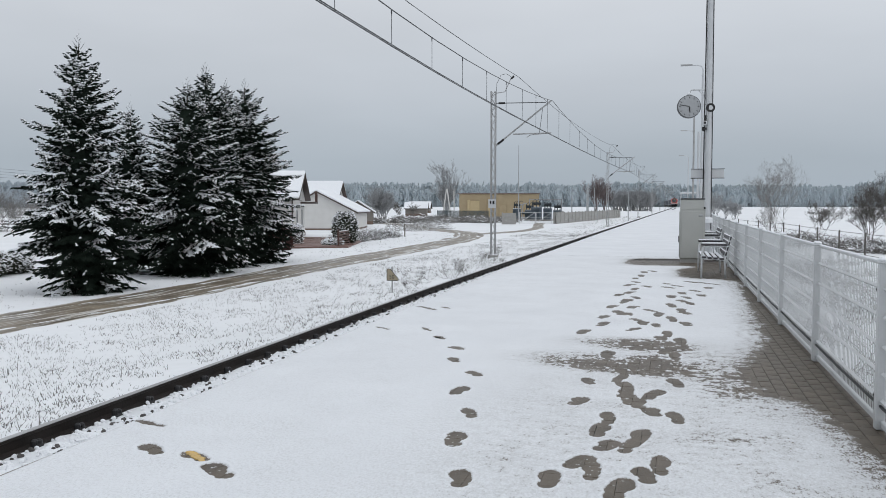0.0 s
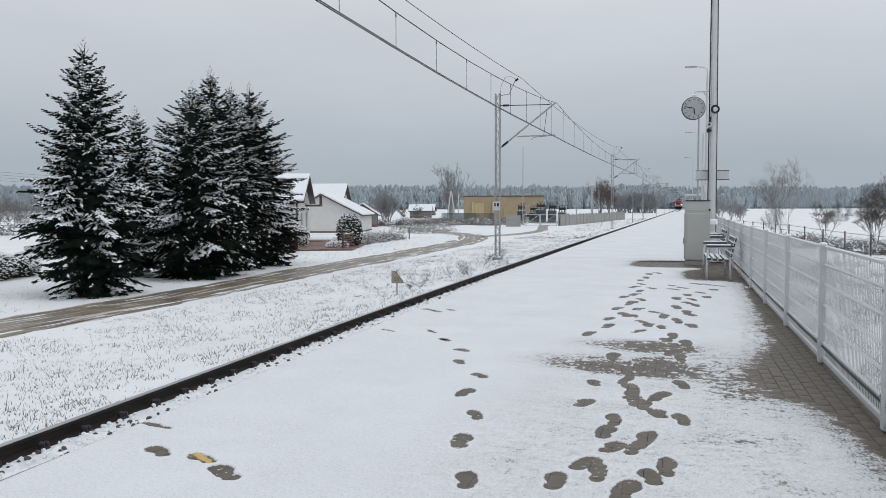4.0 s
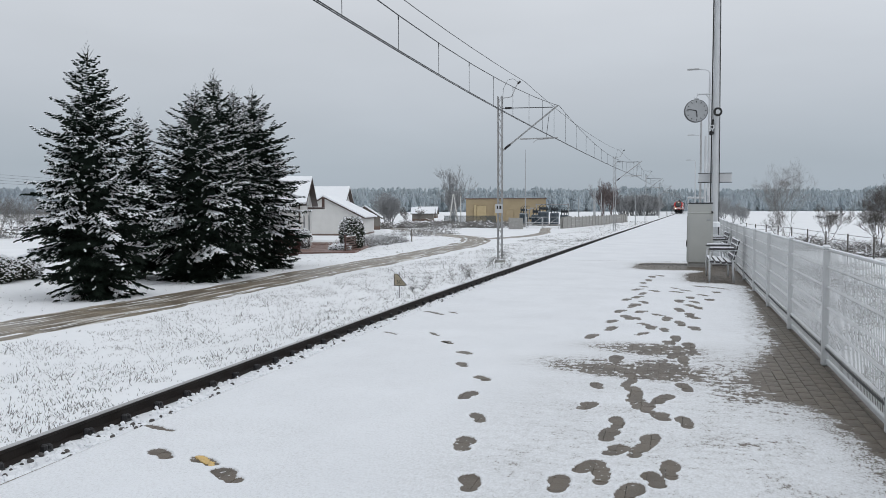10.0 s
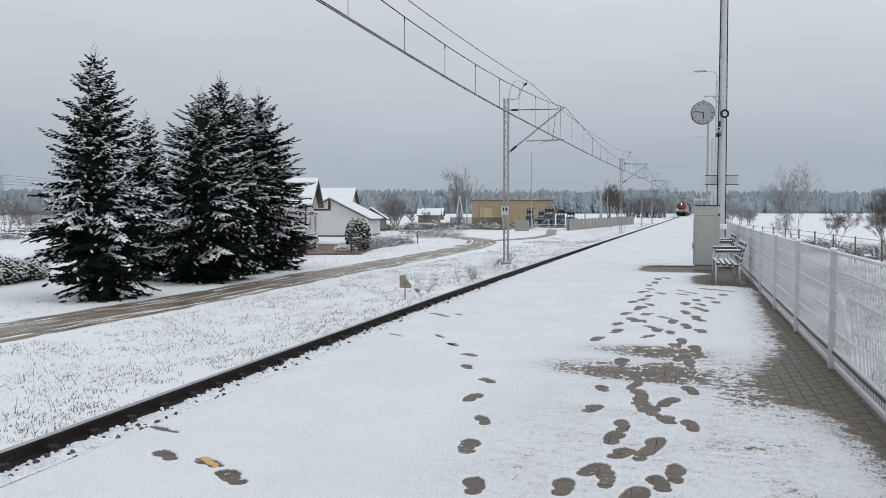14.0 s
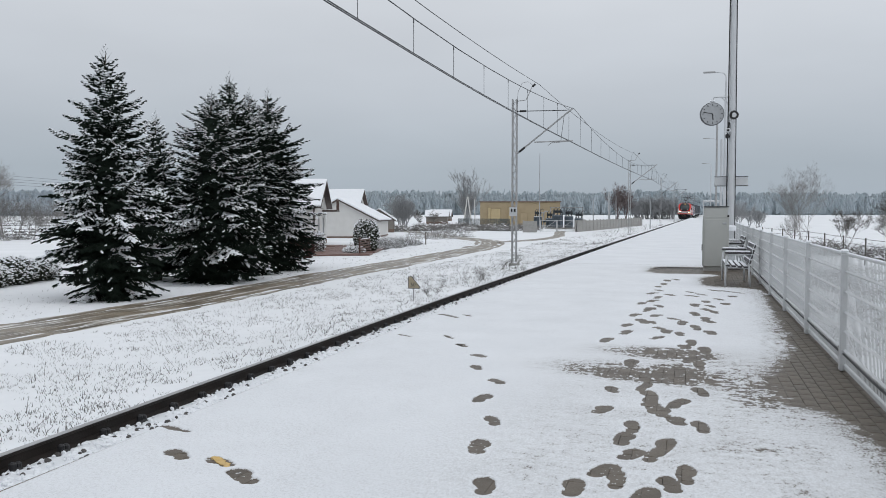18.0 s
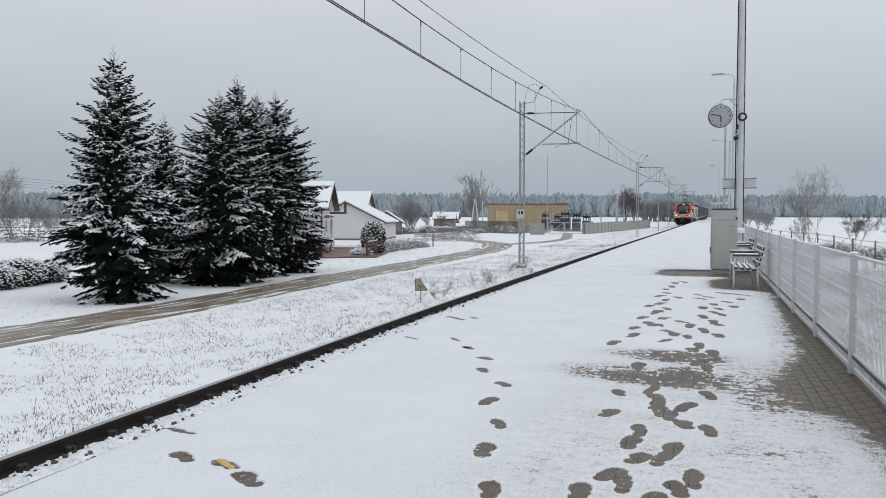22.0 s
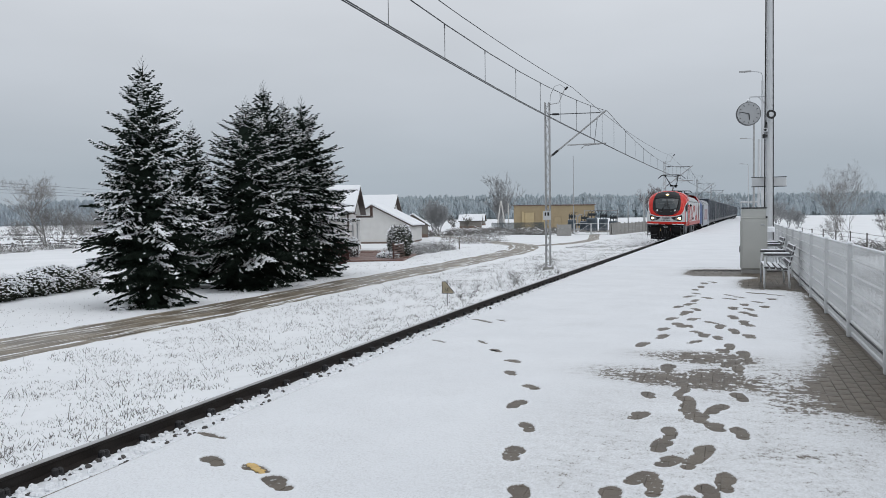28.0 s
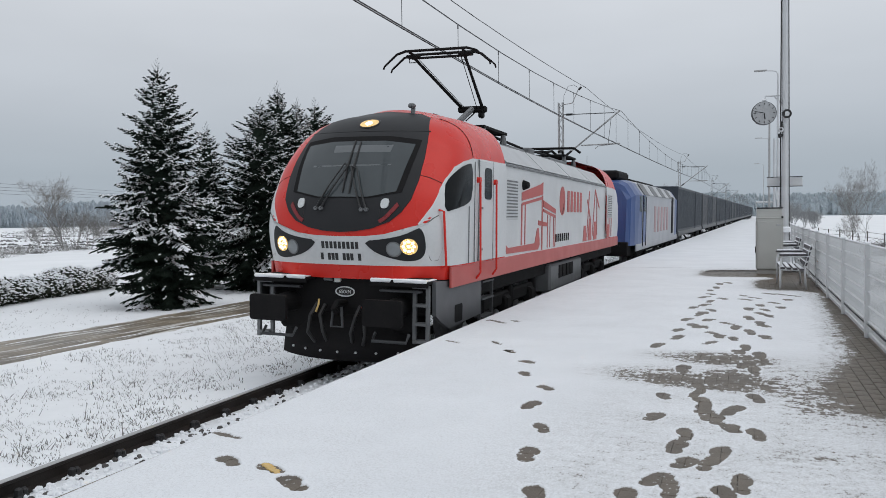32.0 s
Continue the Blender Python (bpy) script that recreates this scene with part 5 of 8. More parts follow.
# Paler than the near twigs: haze is mixed into the frosted grey.
HAZY_TWIG = material("far_haze_pale_twigs", (0.29, 0.295, 0.30), (0.37, 0.375, 0.38), 0.95, scale=2, fine=20, island=0.3)
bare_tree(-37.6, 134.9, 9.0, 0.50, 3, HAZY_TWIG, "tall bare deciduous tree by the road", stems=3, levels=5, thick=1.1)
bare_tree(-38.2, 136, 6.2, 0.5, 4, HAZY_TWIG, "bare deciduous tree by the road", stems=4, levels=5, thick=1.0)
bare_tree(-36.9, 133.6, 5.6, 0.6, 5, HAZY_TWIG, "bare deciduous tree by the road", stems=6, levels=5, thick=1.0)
CLUMP = material("dark_reddish_twigs", (0.15, 0.115, 0.11), (0.20, 0.17, 0.165), 0.9, scale=2, fine=20, island=0.3)
bare_tree(-19.8, 230, 9.6, 0.75, 6, CLUMP, "bare dark reddish tree by the line", stems=5, levels=5, thick=1.3)
bare_tree(-17.4, 232, 8.4, 0.8, 7, CLUMP, "bare dark reddish tree by the line", stems=5, levels=5, thick=1.3)
bare_tree(7.85, 62.0, 5.6, 0.75, 21, TWIG, "young birch-like tree, bare and frosted, beyond the fence", stems=4, levels=5, thick=0.34)
bare_tree(7.4, 63.0, 2.6, 1.2, 22, TWIG, "bare shrub beyond the platform fence", stems=5, levels=4, thick=0.4)
bare_tree(9.75, 57.5, 2.7, 0.9, 23, TWIG_DARK, "small dark bare sapling beyond the fence", stems=3, levels=5, thick=0.55)
bare_tree(11.2, 50.0, 3.6, 1.0, 24, TWIG_DARK, "bare spreading dark shrub beyond the fence", stems=6, levels=5, thick=0.5)
bare_tree(12.6, 50.5, 4.4, 0.9, 25, TWIG_DARK, "bare spreading dark shrub beyond the fence", stems=5, levels=5, thick=0.5)
bare_tree(-59.5, 57.0, 7.6, 1.1, 26, TWIG, "bare tree at the edge of the field", stems=2, levels=5, thick=0.8)
for k in range(7):
    bare_tree(-60.5 + 0.5 * k, 55.5 + 1.4 * k, 3.4 + 1.0 * ((k * 7) % 3) / 2, 1.0, 30 + k, TWIG, "bare frosted shrub at the field edge", stems=6, levels=4, thick=0.5)
for k in range(22):
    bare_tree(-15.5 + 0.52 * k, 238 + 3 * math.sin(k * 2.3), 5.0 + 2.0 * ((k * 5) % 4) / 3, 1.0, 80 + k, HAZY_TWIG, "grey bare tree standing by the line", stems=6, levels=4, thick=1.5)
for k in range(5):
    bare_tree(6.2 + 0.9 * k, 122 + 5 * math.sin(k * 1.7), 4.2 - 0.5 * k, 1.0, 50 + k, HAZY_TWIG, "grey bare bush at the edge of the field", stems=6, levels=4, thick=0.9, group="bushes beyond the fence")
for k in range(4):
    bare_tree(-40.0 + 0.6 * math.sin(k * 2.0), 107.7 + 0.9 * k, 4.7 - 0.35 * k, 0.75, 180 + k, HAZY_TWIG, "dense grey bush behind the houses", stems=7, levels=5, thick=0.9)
bare_tree(-39.2, 114.5, 2.9, 1.2, 186, TWIG_DARK, "dark bare fruit tree by a shed", stems=2, levels=5, thick=0.8)
bare_tree(-37.3, 115.5, 2.7, 1.2, 187, TWIG_DARK, "dark bare fruit tree by a shed", stems=2, levels=5, thick=0.8)
for k in range(9):
    bare_tree(-7.2 - 0.5 * math.sin(k * 1.9), 22.0 + 1.7 * k, 0.35 + 0.2 * (k % 3), 1.5, 160 + k, DRY_GRASS, "dry weed stalks beside the rail", stems=5, levels=2, thick=0.35, name="weeds", group="weeds by the track")


def stick_heap(name, label, category, x, y, rx, ry, h, seed, count, mat, long=0.9, upright=0.35, thick=0.012, snow=0.35, group=""):
    """A low tangle of sticks or dry stalks, dusted with snow."""
    rnd = random.Random(seed)
    t = thing(name, label, category, (x, y, ground_z(x, y) - 0.03), group=group)
    sticks, white = Shape(), Shape()
    for k in range(count):
        a, q = rnd.random() * math.tau, rnd.random() ** 0.5
        px, py = rx * q * math.cos(a), ry * q * math.sin(a)
        pz = h * max(0.0, 1 - q * q) * rnd.random() * (0.7 + 0.6 * noise.noise((px * 0.8, py * 0.8, seed)))
        b = rnd.random() * math.tau
        n = long * rnd.uniform(0.35, 1.1)
        d = Vector((math.cos(b), math.sin(b), upright * rnd.uniform(-0.3, 1.6))).normalized() * n
        p, g = Vector((px, py, pz)), Vector((px, py, pz)) + d
        m = (p + g) / 2 + Vector((rnd.uniform(-0.06, 0.06), rnd.uniform(-0.06, 0.06), 0.08 * n))
        sticks.tube([p, m, g], [thick, thick * 0.8, thick * 0.4], 3, caps=False)
        if rnd.random() < snow:
            w = thick * rnd.uniform(1.6, 4.0)
            side = Vector((-d.y, d.x, 0)).normalized() * w
            e = p.lerp(m, 0.2) + Vector((0, 0, thick))
            white.add([e, m + side, m.lerp(g, 0.8), m - side, m + Vector((0, 0, w * 0.8 + thick))], [(0, 1, 4), (1, 2, 4), (2, 3, 4), (3, 0, 4)])
    part("tangle", sticks, mat, t)
    tagged(part("snow", white, SNOW_CAP, t, "snow on the twigs"), kind="stuff")
    return t


for k in range(16):
    a = k * 2.39
    stick_heap("brushwood", "grey heap of cut brushwood dusted with snow", "brushwood", -20.6 - 1.0 * k, 104 + 4.5 * math.sin(a) - 0.35 * k, 1.5, 1.6, 0.75 + 0.35 * math.sin(k * 1.3) ** 2, 110 + k, 420, TWIG, 1.2, 0.4, 0.020, 0.12, "brushwood by the substation")
for k in range(8):
    stick_heap("weeds", "mound of dry frosted weeds on the verge", "weeds", -20.4 - 0.25 * math.sin(k * 2.0), 49.6 + 1.15 * k, 1.0, 0.9, 0.34 + 0.2 * (k % 3), 140 + k, 520, DRY_GRASS, 0.45, 1.4, 0.006, 0.35, "weeds on the verge")
for k in range(7):
    stick_heap("weeds", "dry frosted grass on the roadside", "weeds", -22.8 - 0.4 * k, 53.0 + 2.2 * k, 1.2, 1.2, 0.25, 150 + k, 300, TWIG, 0.4, 1.4, 0.006, 0.7, "weeds on the verge")
for k in range(18):
    wx, wy = -22.5 - 0.62 * k + 1.6 * math.sin(k * 2.7), 70 + 2.3 * k + 3.0 * math.sin(k * 1.9)
    stick_heap("weeds", "rough frosted growth on the field by the road", "weeds", wx, wy, 2.4, 1.6, 0.10 + 0.10 * (k % 3), 230 + k, 150, TWIG if k % 3 else TWIG_DARK, 0.6, 0.9, 0.010, 0.3, "rough growth by the road")
for k in range(10):
    stick_heap("brushwood", "low dark tangle of brush beyond the platform fence", "brushwood", 6.6 + 0.85 * k + 0.5 * math.sin(k * 2.2), 52.0 - 1.7 * k + 0.6 * math.sin(k * 1.3), 1.3, 1.6, 0.55, 170 + k, 330, TWIG_DARK, 0.9, 0.8, 0.012, 0.3, "brush beyond the fence")


for k in range(16):
    stick_heap("weeds", "dry frosted weeds beyond the platform fence", "weeds", 2.6 + 0.22 * k + 0.8 * math.sin(k * 2.2), 7.0 + 1.9 * k, 0.9, 1.2, 0.28, 200 + k, 240, TWIG, 0.4, 1.2, 0.006, 0.6, "weeds beyond the fence")


def leafy(name, label, category, at, size, seed, count, snow, mat=None, group=""):
    """A clipped or wild evergreen: small leaf clumps filling a rounded block, snow on its top."""
    rnd = random.Random(seed)
    b = thing(name, label, category, at, group=group)
    green, white = Shape(), Shape()
    rows = []
    for i in range(7):
        f = i / 6
        w = math.sin(math.pi * (0.12 + 0.80 * f)) ** 0.5 * 0.42
        rows.append([(size[0] * w * math.cos(a), size[1] * w * math.sin(a), size[2] * 0.94 * f) for a in [math.tau * k / 12 for k in range(12)]])
    green.grid(rows, close=True)
    for k in range(count):
        a, f = rnd.random() * math.tau, rnd.random()
        w = math.sin(math.pi * (0.12 + 0.80 * f)) ** 0.5 * 0.5 * rnd.uniform(0.78, 1.06)
        p = Vector((size[0] * w * math.cos(a), size[1] * w * math.sin(a), size[2] * f * rnd.uniform(0.95, 1.05)))
        out = Vector((math.cos(a), math.sin(a), 0.3 + rnd.random())).normalized()
        side = out.cross(Vector((rnd.uniform(-1, 1), rnd.uniform(-1, 1), 1))).normalized()
        n, w = rnd.uniform(0.07, 0.16), rnd.uniform(0.02, 0.04)
        g = p + out * n
        green.add([p - side * w, g - side * w * 0.3, g + side * w * 0.3, p + side * w], [(0, 1, 2, 3)])
        if rnd.random() < 1.7 * snow * (0.15 + f):
            u = rnd.uniform(0.02, 0.055)
            white.add([(g.x - u, g.y - u * 0.7, g.z), (g.x + u, g.y - u, g.z - 0.01), (g.x + u, g.y + u, g.z), (g.x - u, g.y + u, g.z - 0.01), (g.x, g.y, g.z + 0.035)],
                      [(0, 1, 4), (1, 2, 4), (2, 3, 4), (3, 0, 4)])
    part("foliage", green, mat or HEDGE_GREEN, b)
    tagged(part("snow", white, SNOW_CAP, b, "snow on the leaves"), kind="stuff")
    return b


leafy("bush", "round snowy evergreen bush beside the drive gate", "bush", (-19.75, 46.9, GROUND_Z + 0.08), (1.45, 1.9, 2.0), 1, 3600, 0.22, group="garden bushes")
leafy("bush", "low snowy bush in front of the house", "bush", (-23.6, 44.3, GROUND_Z), (1.6, 1.5, 1.55), 2, 2200, 0.6, group="garden bushes")
leafy("bush", "low snowy bush in front of the house", "bush", (-22.6, 45.2, GROUND_Z), (1.3, 1.2, 1.35), 3, 1800, 0.5, mat=TWIG_DARK, group="garden bushes")
RED_HEDGE = material("red_brown_hedge", (0.075, 0.030, 0.024), (0.045, 0.022, 0.018), 0.8, scale=8, fine=40, island=0.3)
leafy("hedge", "dark red-brown barberry hedge by the drive", "hedge", (-20.6, 39.6, GROUND_Z - 0.05), (1.4, 1.4, 1.30), 4, 2600, 0.01, mat=RED_HEDGE, group="garden bushes")
leafy("hedge", "dark red-brown barberry hedge by the drive", "hedge", (-21.7, 40.6, GROUND_Z - 0.05), (1.4, 1.4, 1.3), 5, 2200, 0.02, mat=RED_HEDGE, group="garden bushes")
leafy("bush", "snow-laden low shrub beside the gate", "bush", (-19.6, 44.6, GROUND_Z - 0.02), (1.2, 1.0, 0.5), 6, 900, 0.8, group="garden bushes")
for k in range(9):
    x, y = -20.0 - 0.47 * k, 11.0 + 1.62 * k
    leafy("hedge", "low dark hedge topped with snow at the garden's edge", "hedge", (x, y, GROUND_Z - 0.05), (1.5, 2.1, 0.86 + 0.1 * math.sin(k * 2.0)), 20 + k, 1500, 0.5, group="garden hedge")

for k in range(12):
    stick_heap("weeds", "belt of dry frosted weeds along the field's edge", "weeds", -50.5 - 1.0 * k + 0.8 * math.sin(k * 2.1), 36.0 + 2.1 * k + 1.2 * math.sin(k * 1.4), 2.4, 1.4, 0.35 + 0.12 * (k % 3), 260 + k, 330, TWIG if k % 2 else DRY_GRASS, 0.6, 1.2, 0.010, 0.3, "weeds at the field's edge")
furrow = Shape()
random.seed(31)
for row in range(15):
    out = 84 + 3.2 * row + 0.55 * row * row
    for k in range(560):
        f = (k + random.random()) / 560
        a = radians(-64 + 34 * f)
        if noise2(60 * f, row * 3.1, 0.35, 5.0) < random.uniform(-0.35, 0.25):
            continue
        d = out * (1 + 0.10 * math.sin(2.2 * f + 0.6)) + random.gauss(0, 0.7)
        x, y = d * math.sin(a), d * math.cos(a)
        z = ground_z(x, y)
        w, h = random.uniform(0.10, 0.34), random.uniform(0.05, 0.20)
        b = random.random() * math.tau
        ux, uy = w * math.cos(b), w * math.sin(b)
        furrow.add([(x - ux, y - uy, z - 0.02), (x + ux, y + uy, z - 0.02), (x + 0.4 * ux, y + 0.4 * uy, z + h), (x - 0.5 * ux, y - 0.5 * uy, z + 0.7 * h)], [(0, 1, 2, 3)])
solo("stubble", furrow, DRY_GRASS, "rows of dry stubble showing through the snow of the field", "stubble", kind="stuff")

# grass tips through the snow on the verge
tuft = Shape()
random.seed(9)
for k in range(40000):
    y = 6 + 60 * random.random() ** 1.35
    x = random.uniform(-12.3, -6.7)
    q = random.random()
    if q < 0.10:
        x = random.uniform(-20, -15.4)
    elif q < 0.26:
        x, y = 1.9 + 9 * random.random() ** 1.4, 3 + 34 * random.random() ** 1.3
    x += bend(y) if q >= 0.26 else 0.0
    if noise2(x, y, 0.8, 2.0) + 0.6 * noise2(x, y, 2.7, 6.0) < random.uniform(-0.5, 0.3):
        continue
    z = ground_z(x, y)
    tall = random.random() < 0.04
    for b in range(random.choice((1, 2, 2, 3))):
        a = random.random() * math.tau
        h = random.uniform(0.012, 0.05) * (3.5 if tall else 1)
        w = random.uniform(0.004, 0.009)
        dx, dy = math.cos(a), math.sin(a)
        lean = h * random.uniform(0.3, 2.0)
        ox, oy = random.uniform(-0.06, 0.06), random.uniform(-0.06, 0.06)
        tuft.add([(x + ox - dy * w, y + oy + dx * w, z - 0.01), (x + ox + dy * w, y + oy - dx * w, z - 0.01), (x + ox + dx * lean, y + oy + dy * lean, z + h)], [(0, 1, 2)])
for k in range(3800):
    y = 60 + 90 * random.random() ** 1.3
    x = random.uniform(-12.5, -3.0) + bend(y)
    if abs(x - TRACK_X - bend(y)) < 1.6 or noise2(x, y, 0.5, 2.0) < random.uniform(-0.4, 0.3):
        continue
    z = ground_z(x, y)
    for b in range(3):
        a, h, w = random.random() * math.tau, random.uniform(0.03, 0.11), random.uniform(0.010, 0.020)
        tuft.add([(x - w * math.sin(a), y + w * math.cos(a), z - 0.02), (x + w * math.sin(a), y - w * math.cos(a), z - 0.02), (x + h * math.cos(a), y + h * math.sin(a), z + h)], [(0, 1, 2)])
solo("grass", tuft, DRY_GRASS, "dry grass tips showing through the snow", "grass", kind="stuff")


# ---------- houses ----------
WHITE_WALL = material("white_render", (0.70, 0.69, 0.67), (0.60, 0.59, 0.57), 0.85, scale=1.5, fine=40, bump=0.1)
PLINTH = material("brown_plinth", (0.20, 0.14, 0.11), (0.14, 0.10, 0.08), 0.8, scale=4, fine=40, bump=0.2)
ROOF_EDGE = material("roof_edge", (0.10, 0.075, 0.065), (0.07, 0.055, 0.05), 0.7, scale=4, fine=40)
GLASS = material("dark_glass", (0.05, 0.055, 0.06), (0.03, 0.033, 0.036), 0.08, scale=2, fine=10)
RED_PAVING = material("red_paving", (0.22, 0.13, 0.105), (0.15, 0.09, 0.075), 0.5, scale=3, fine=20, bump=0.2)
GATE_WOOD = material("gate_wood", (0.13, 0.075, 0.06), (0.09, 0.055, 0.045), 0.7, scale=6, fine=50, bump=0.2)
GREY_SHED = material("grey_boards", (0.26, 0.24, 0.21), (0.18, 0.165, 0.15), 0.85, scale=4, fine=40, bump=0.2)


def gable_house(name, label, at, rz, length, width, eave, ridge, over=0.45, ridge_at=0.5, wall=None, right_eave=None):
    """A house with its gable wall along local x (0..width) at y = 0 and its ridge running along y."""
    h = thing(name, label, "house", at, rz)
    e2 = right_eave if right_eave is not None else eave
    xr = width * ridge_at
    prof = [(0, 0), (width, 0), (width, e2), (xr, ridge), (0, eave)]
    part("wall", Shape().plate(prof, 1, 0.0, length), wall or WHITE_WALL, h)
    part("plinth", Shape().box((width / 2, length / 2, 0.2), (width + 0.05, length + 0.05, 0.44), 0.01), PLINTH, h)
    for xa, za, sg in ((0, eave, -1), (width, e2, 1)):
        slope = (ridge - za) / abs(xr - xa)
        xo, zo = xa + sg * over, za - slope * over
        p = [(xo, zo), (xr, ridge), (xr, ridge + 0.13), (xo, zo + 0.13)]
        roof = part("roof", Shape().plate(p, 1, -over, length + over), ROOF_EDGE, h)
        q = [(xo + sg * 0.02, zo + 0.13), (xr, ridge + 0.13), (xr, ridge + 0.27), (xo + sg * 0.04, zo + 0.24)]
        part("snow", Shape().plate(q, 1, -over + 0.02, length + over - 0.02), SNOW_CAP, roof, "even layer of snow on the roof")
    return h


def window(parent, at, size, axis, out):
    """A window set in a wall: frame, pane and sill; axis 0: wall faces x, 1: wall faces y; out: which way."""
    w, hgt = size
    def b(c, s):
        if axis == 0:
            return (at[0] + out * c[1], at[1] + c[0], at[2] + c[2]), (s[1], s[0], s[2])
        return (at[0] + c[0], at[1] + out * c[1], at[2] + c[2]), s
    fr = Shape()
    for c, s in (((0, 0.0, hgt / 2), (w, 0.08, 0.07)), ((0, 0.0, -hgt / 2), (w, 0.08, 0.07)), ((-w / 2, 0.0, 0), (0.07, 0.08, hgt)), ((w / 2, 0.0, 0), (0.07, 0.08, hgt)), ((0, 0, 0), (0.05, 0.06, hgt))):
        fr.box(*b(c, s))
    f = part("window", fr, WHITE_BOARD, parent, "white framed window")
    part("pane", Shape().box(*b((0, 0.005, 0), (w, 0.02, hgt))), GLASS, f)
    part("sill", Shape().box(*b((0, 0.06, -hgt / 2 - 0.05), (w + 0.12, 0.14, 0.05))), CONCRETE, f)


hz = ground_z(-24, 49)
house = gable_house("house", "white rendered house with a snowy gable roof and a red balcony", (-24.35, 48.9, hz - 0.1), 111.3, 9.0, 10.2, 3.05, 4.85)
for ya, za in ((2.6, 1.6), (6.8, 1.6), (5.0, 3.6)):
    window(house, (ya, 0, za), (1.0, 1.25), 1, -1)
window(house, (0, 1.6, 1.7), (1.0, 1.3), 0, -1)
part("pipe", Shape().tube([(-0.06, 0.06, 0), (-0.06, 0.06, 3.0)], 0.05, 8), ROOF_EDGE, house, "dark rain pipe")
balcony = part("balcony", Shape().box((7.4, -0.55, 2.75), (3.0, 1.15, 0.14), 0.02), ROOF_EDGE, house, "red-brown balcony")
for k in range(13):
    part("baluster", Shape().box((5.95 + 0.24 * k, -1.08, 3.15), (0.03, 0.03, 0.80)), GATE_WOOD, balcony)
part("rail", Shape().box((7.4, -1.08, 3.58), (3.0, 0.06, 0.06), 0.01), GATE_WOOD, balcony)
part("cellar_window", Shape().box((1.2, -0.02, 0.55), (0.7, 0.06, 0.5), 0.01), GLASS, house)
part("antenna", Shape().tube([(5.0, 3.0, 4.9), (5.0, 3.0, 6.6)], 0.025, 6), GALV_OLD, house, "thin roof aerial")

gz = ground_z(-31, 70)
garage = gable_house("garage", "white garage with a long snowy lean roof", (-34.6, 68.7, gz - 0.26), 14.0, 9.0, 6.25, 2.3, 3.85, over=0.30, ridge_at=0.415, right_eave=1.98)
part("pane", Shape().box((5.9, -0.03, 0.9), (0.35, 0.05, 0.7), 0.01), GREY_SHED, garage, "small grey door")
h2 = gable_house("house", "white house with a steep snowy roof behind the garage", (-33.4, 76.5, gz), 104.0, 12.0, 7.0, 2.6, 4.75, over=0.4)
window(h2, (3.5, 0, 3.2), (0.9, 1.0), 1, -1)
shed = gable_house("shed", "low shed with a snow-covered roof", (-37.6, 88.6, ground_z(-36, 88)), 20.0, 7.0, 3.6, 1.5, 2.7, over=0.3, wall=GREY_SHED)
shed = gable_house("shed", "low farm shed with a snow-covered roof", (-57.0, 189.0, ground_z(-57, 189)), 100.0, 5.0, 4.0, 1.2, 2.6, over=0.3, wall=GREY_SHED)
shed = gable_house("shed", "low grey farm shed under snow", (-45.8, 150.0, ground_z(-46, 150)), 104.0, 4.2, 3.4, 1.5, 2.5, over=0.3, wall=GREY_SHED)

drive = Shape()
for i in range(16):
    for k in range(30):
        x, y = -22.6 + 0.30 * i - 0.115 * k, 40.6 + 0.42 * k + 0.16 * i
        if noise2(x, y, 0.5, 4.0) > 0.42:
            continue
        drive.box((x, y, ground_z(x, y) + 0.05), (0.40, 0.42, 0.10), 0.01, rot=Matrix.Rotation(radians(15), 3, "Z"))
solo("driveway", drive, RED_PAVING, "red-brown paved driveway swept free of snow", "driveway", kind="structure")
solo("snow_heap", Shape().box((-21.6, 47.6, GROUND_Z + 0.12), (1.6, 1.0, 0.14), 0.06), SNOW_CAP, "low heap of snow on the driveway", "snow")

gate = thing("drive_gate", "brown wooden garden gate standing open by the road", "gate", (-18.75, 43.5, GROUND_Z), rz=10)
for y in (0.0, 3.4):
    part("post", Shape().box((0, y, 0.55), (0.10, 0.10, 1.2), 0.015), GATE_WOOD, gate)
for k in range(6):
    part("board", Shape().box((0, 1.7, 0.18 + 0.155 * k), (0.025, 3.3, 0.10), 0.006), GATE_WOOD, gate)
part("snow", Shape().box((0, 1.7, 1.03), (0.05, 3.3, 0.04), 0.015), SNOW_CAP, gate)
post = solo("post", Shape().tube([(0, 0, -0.1), (0, 0, 0.95)], 0.05, 8), GREY_SHED, "short grey wooden post by the road", "post", at=pose(-19.2, 57.2, ground_z(-19.2, 57.2)))

# ---------- substation ----------
OCHRE = material("ochre_wall", (0.44, 0.35, 0.22), (0.36, 0.285, 0.18), 0.85, scale=1.2, fine=20, bump=0.1)
OCHRE_LIGHT = material("ochre_trim", (0.56, 0.45, 0.27), (0.48, 0.38, 0.22), 0.8, scale=2, fine=20)
EQUIP = material("transformer_grey", (0.06, 0.07, 0.075), (0.035, 0.04, 0.045), 0.6, 0.3, scale=3, fine=30)
sb = thing("substation_building", "flat-roofed ochre substation building", "building", (-31.3, 120.0, ground_z(-26, 121) - 0.1), rz=12.5)
part("wall", Shape().box((6.2, 3.9, 2.0), (12.4, 7.6, 4.0), 0.03), OCHRE, sb)
part("roof", Shape().box((6.2, 3.9, 4.06), (12.7, 7.9, 0.16), 0.03), PLINTH, sb, "thin dark roof edge")
for x in (1.45, 4.6):
    part("pilaster", Shape().box((x, -0.15, 1.55), (0.35, 0.3, 3.1), 0.03), OCHRE_LIGHT, sb, "pale door pillar")
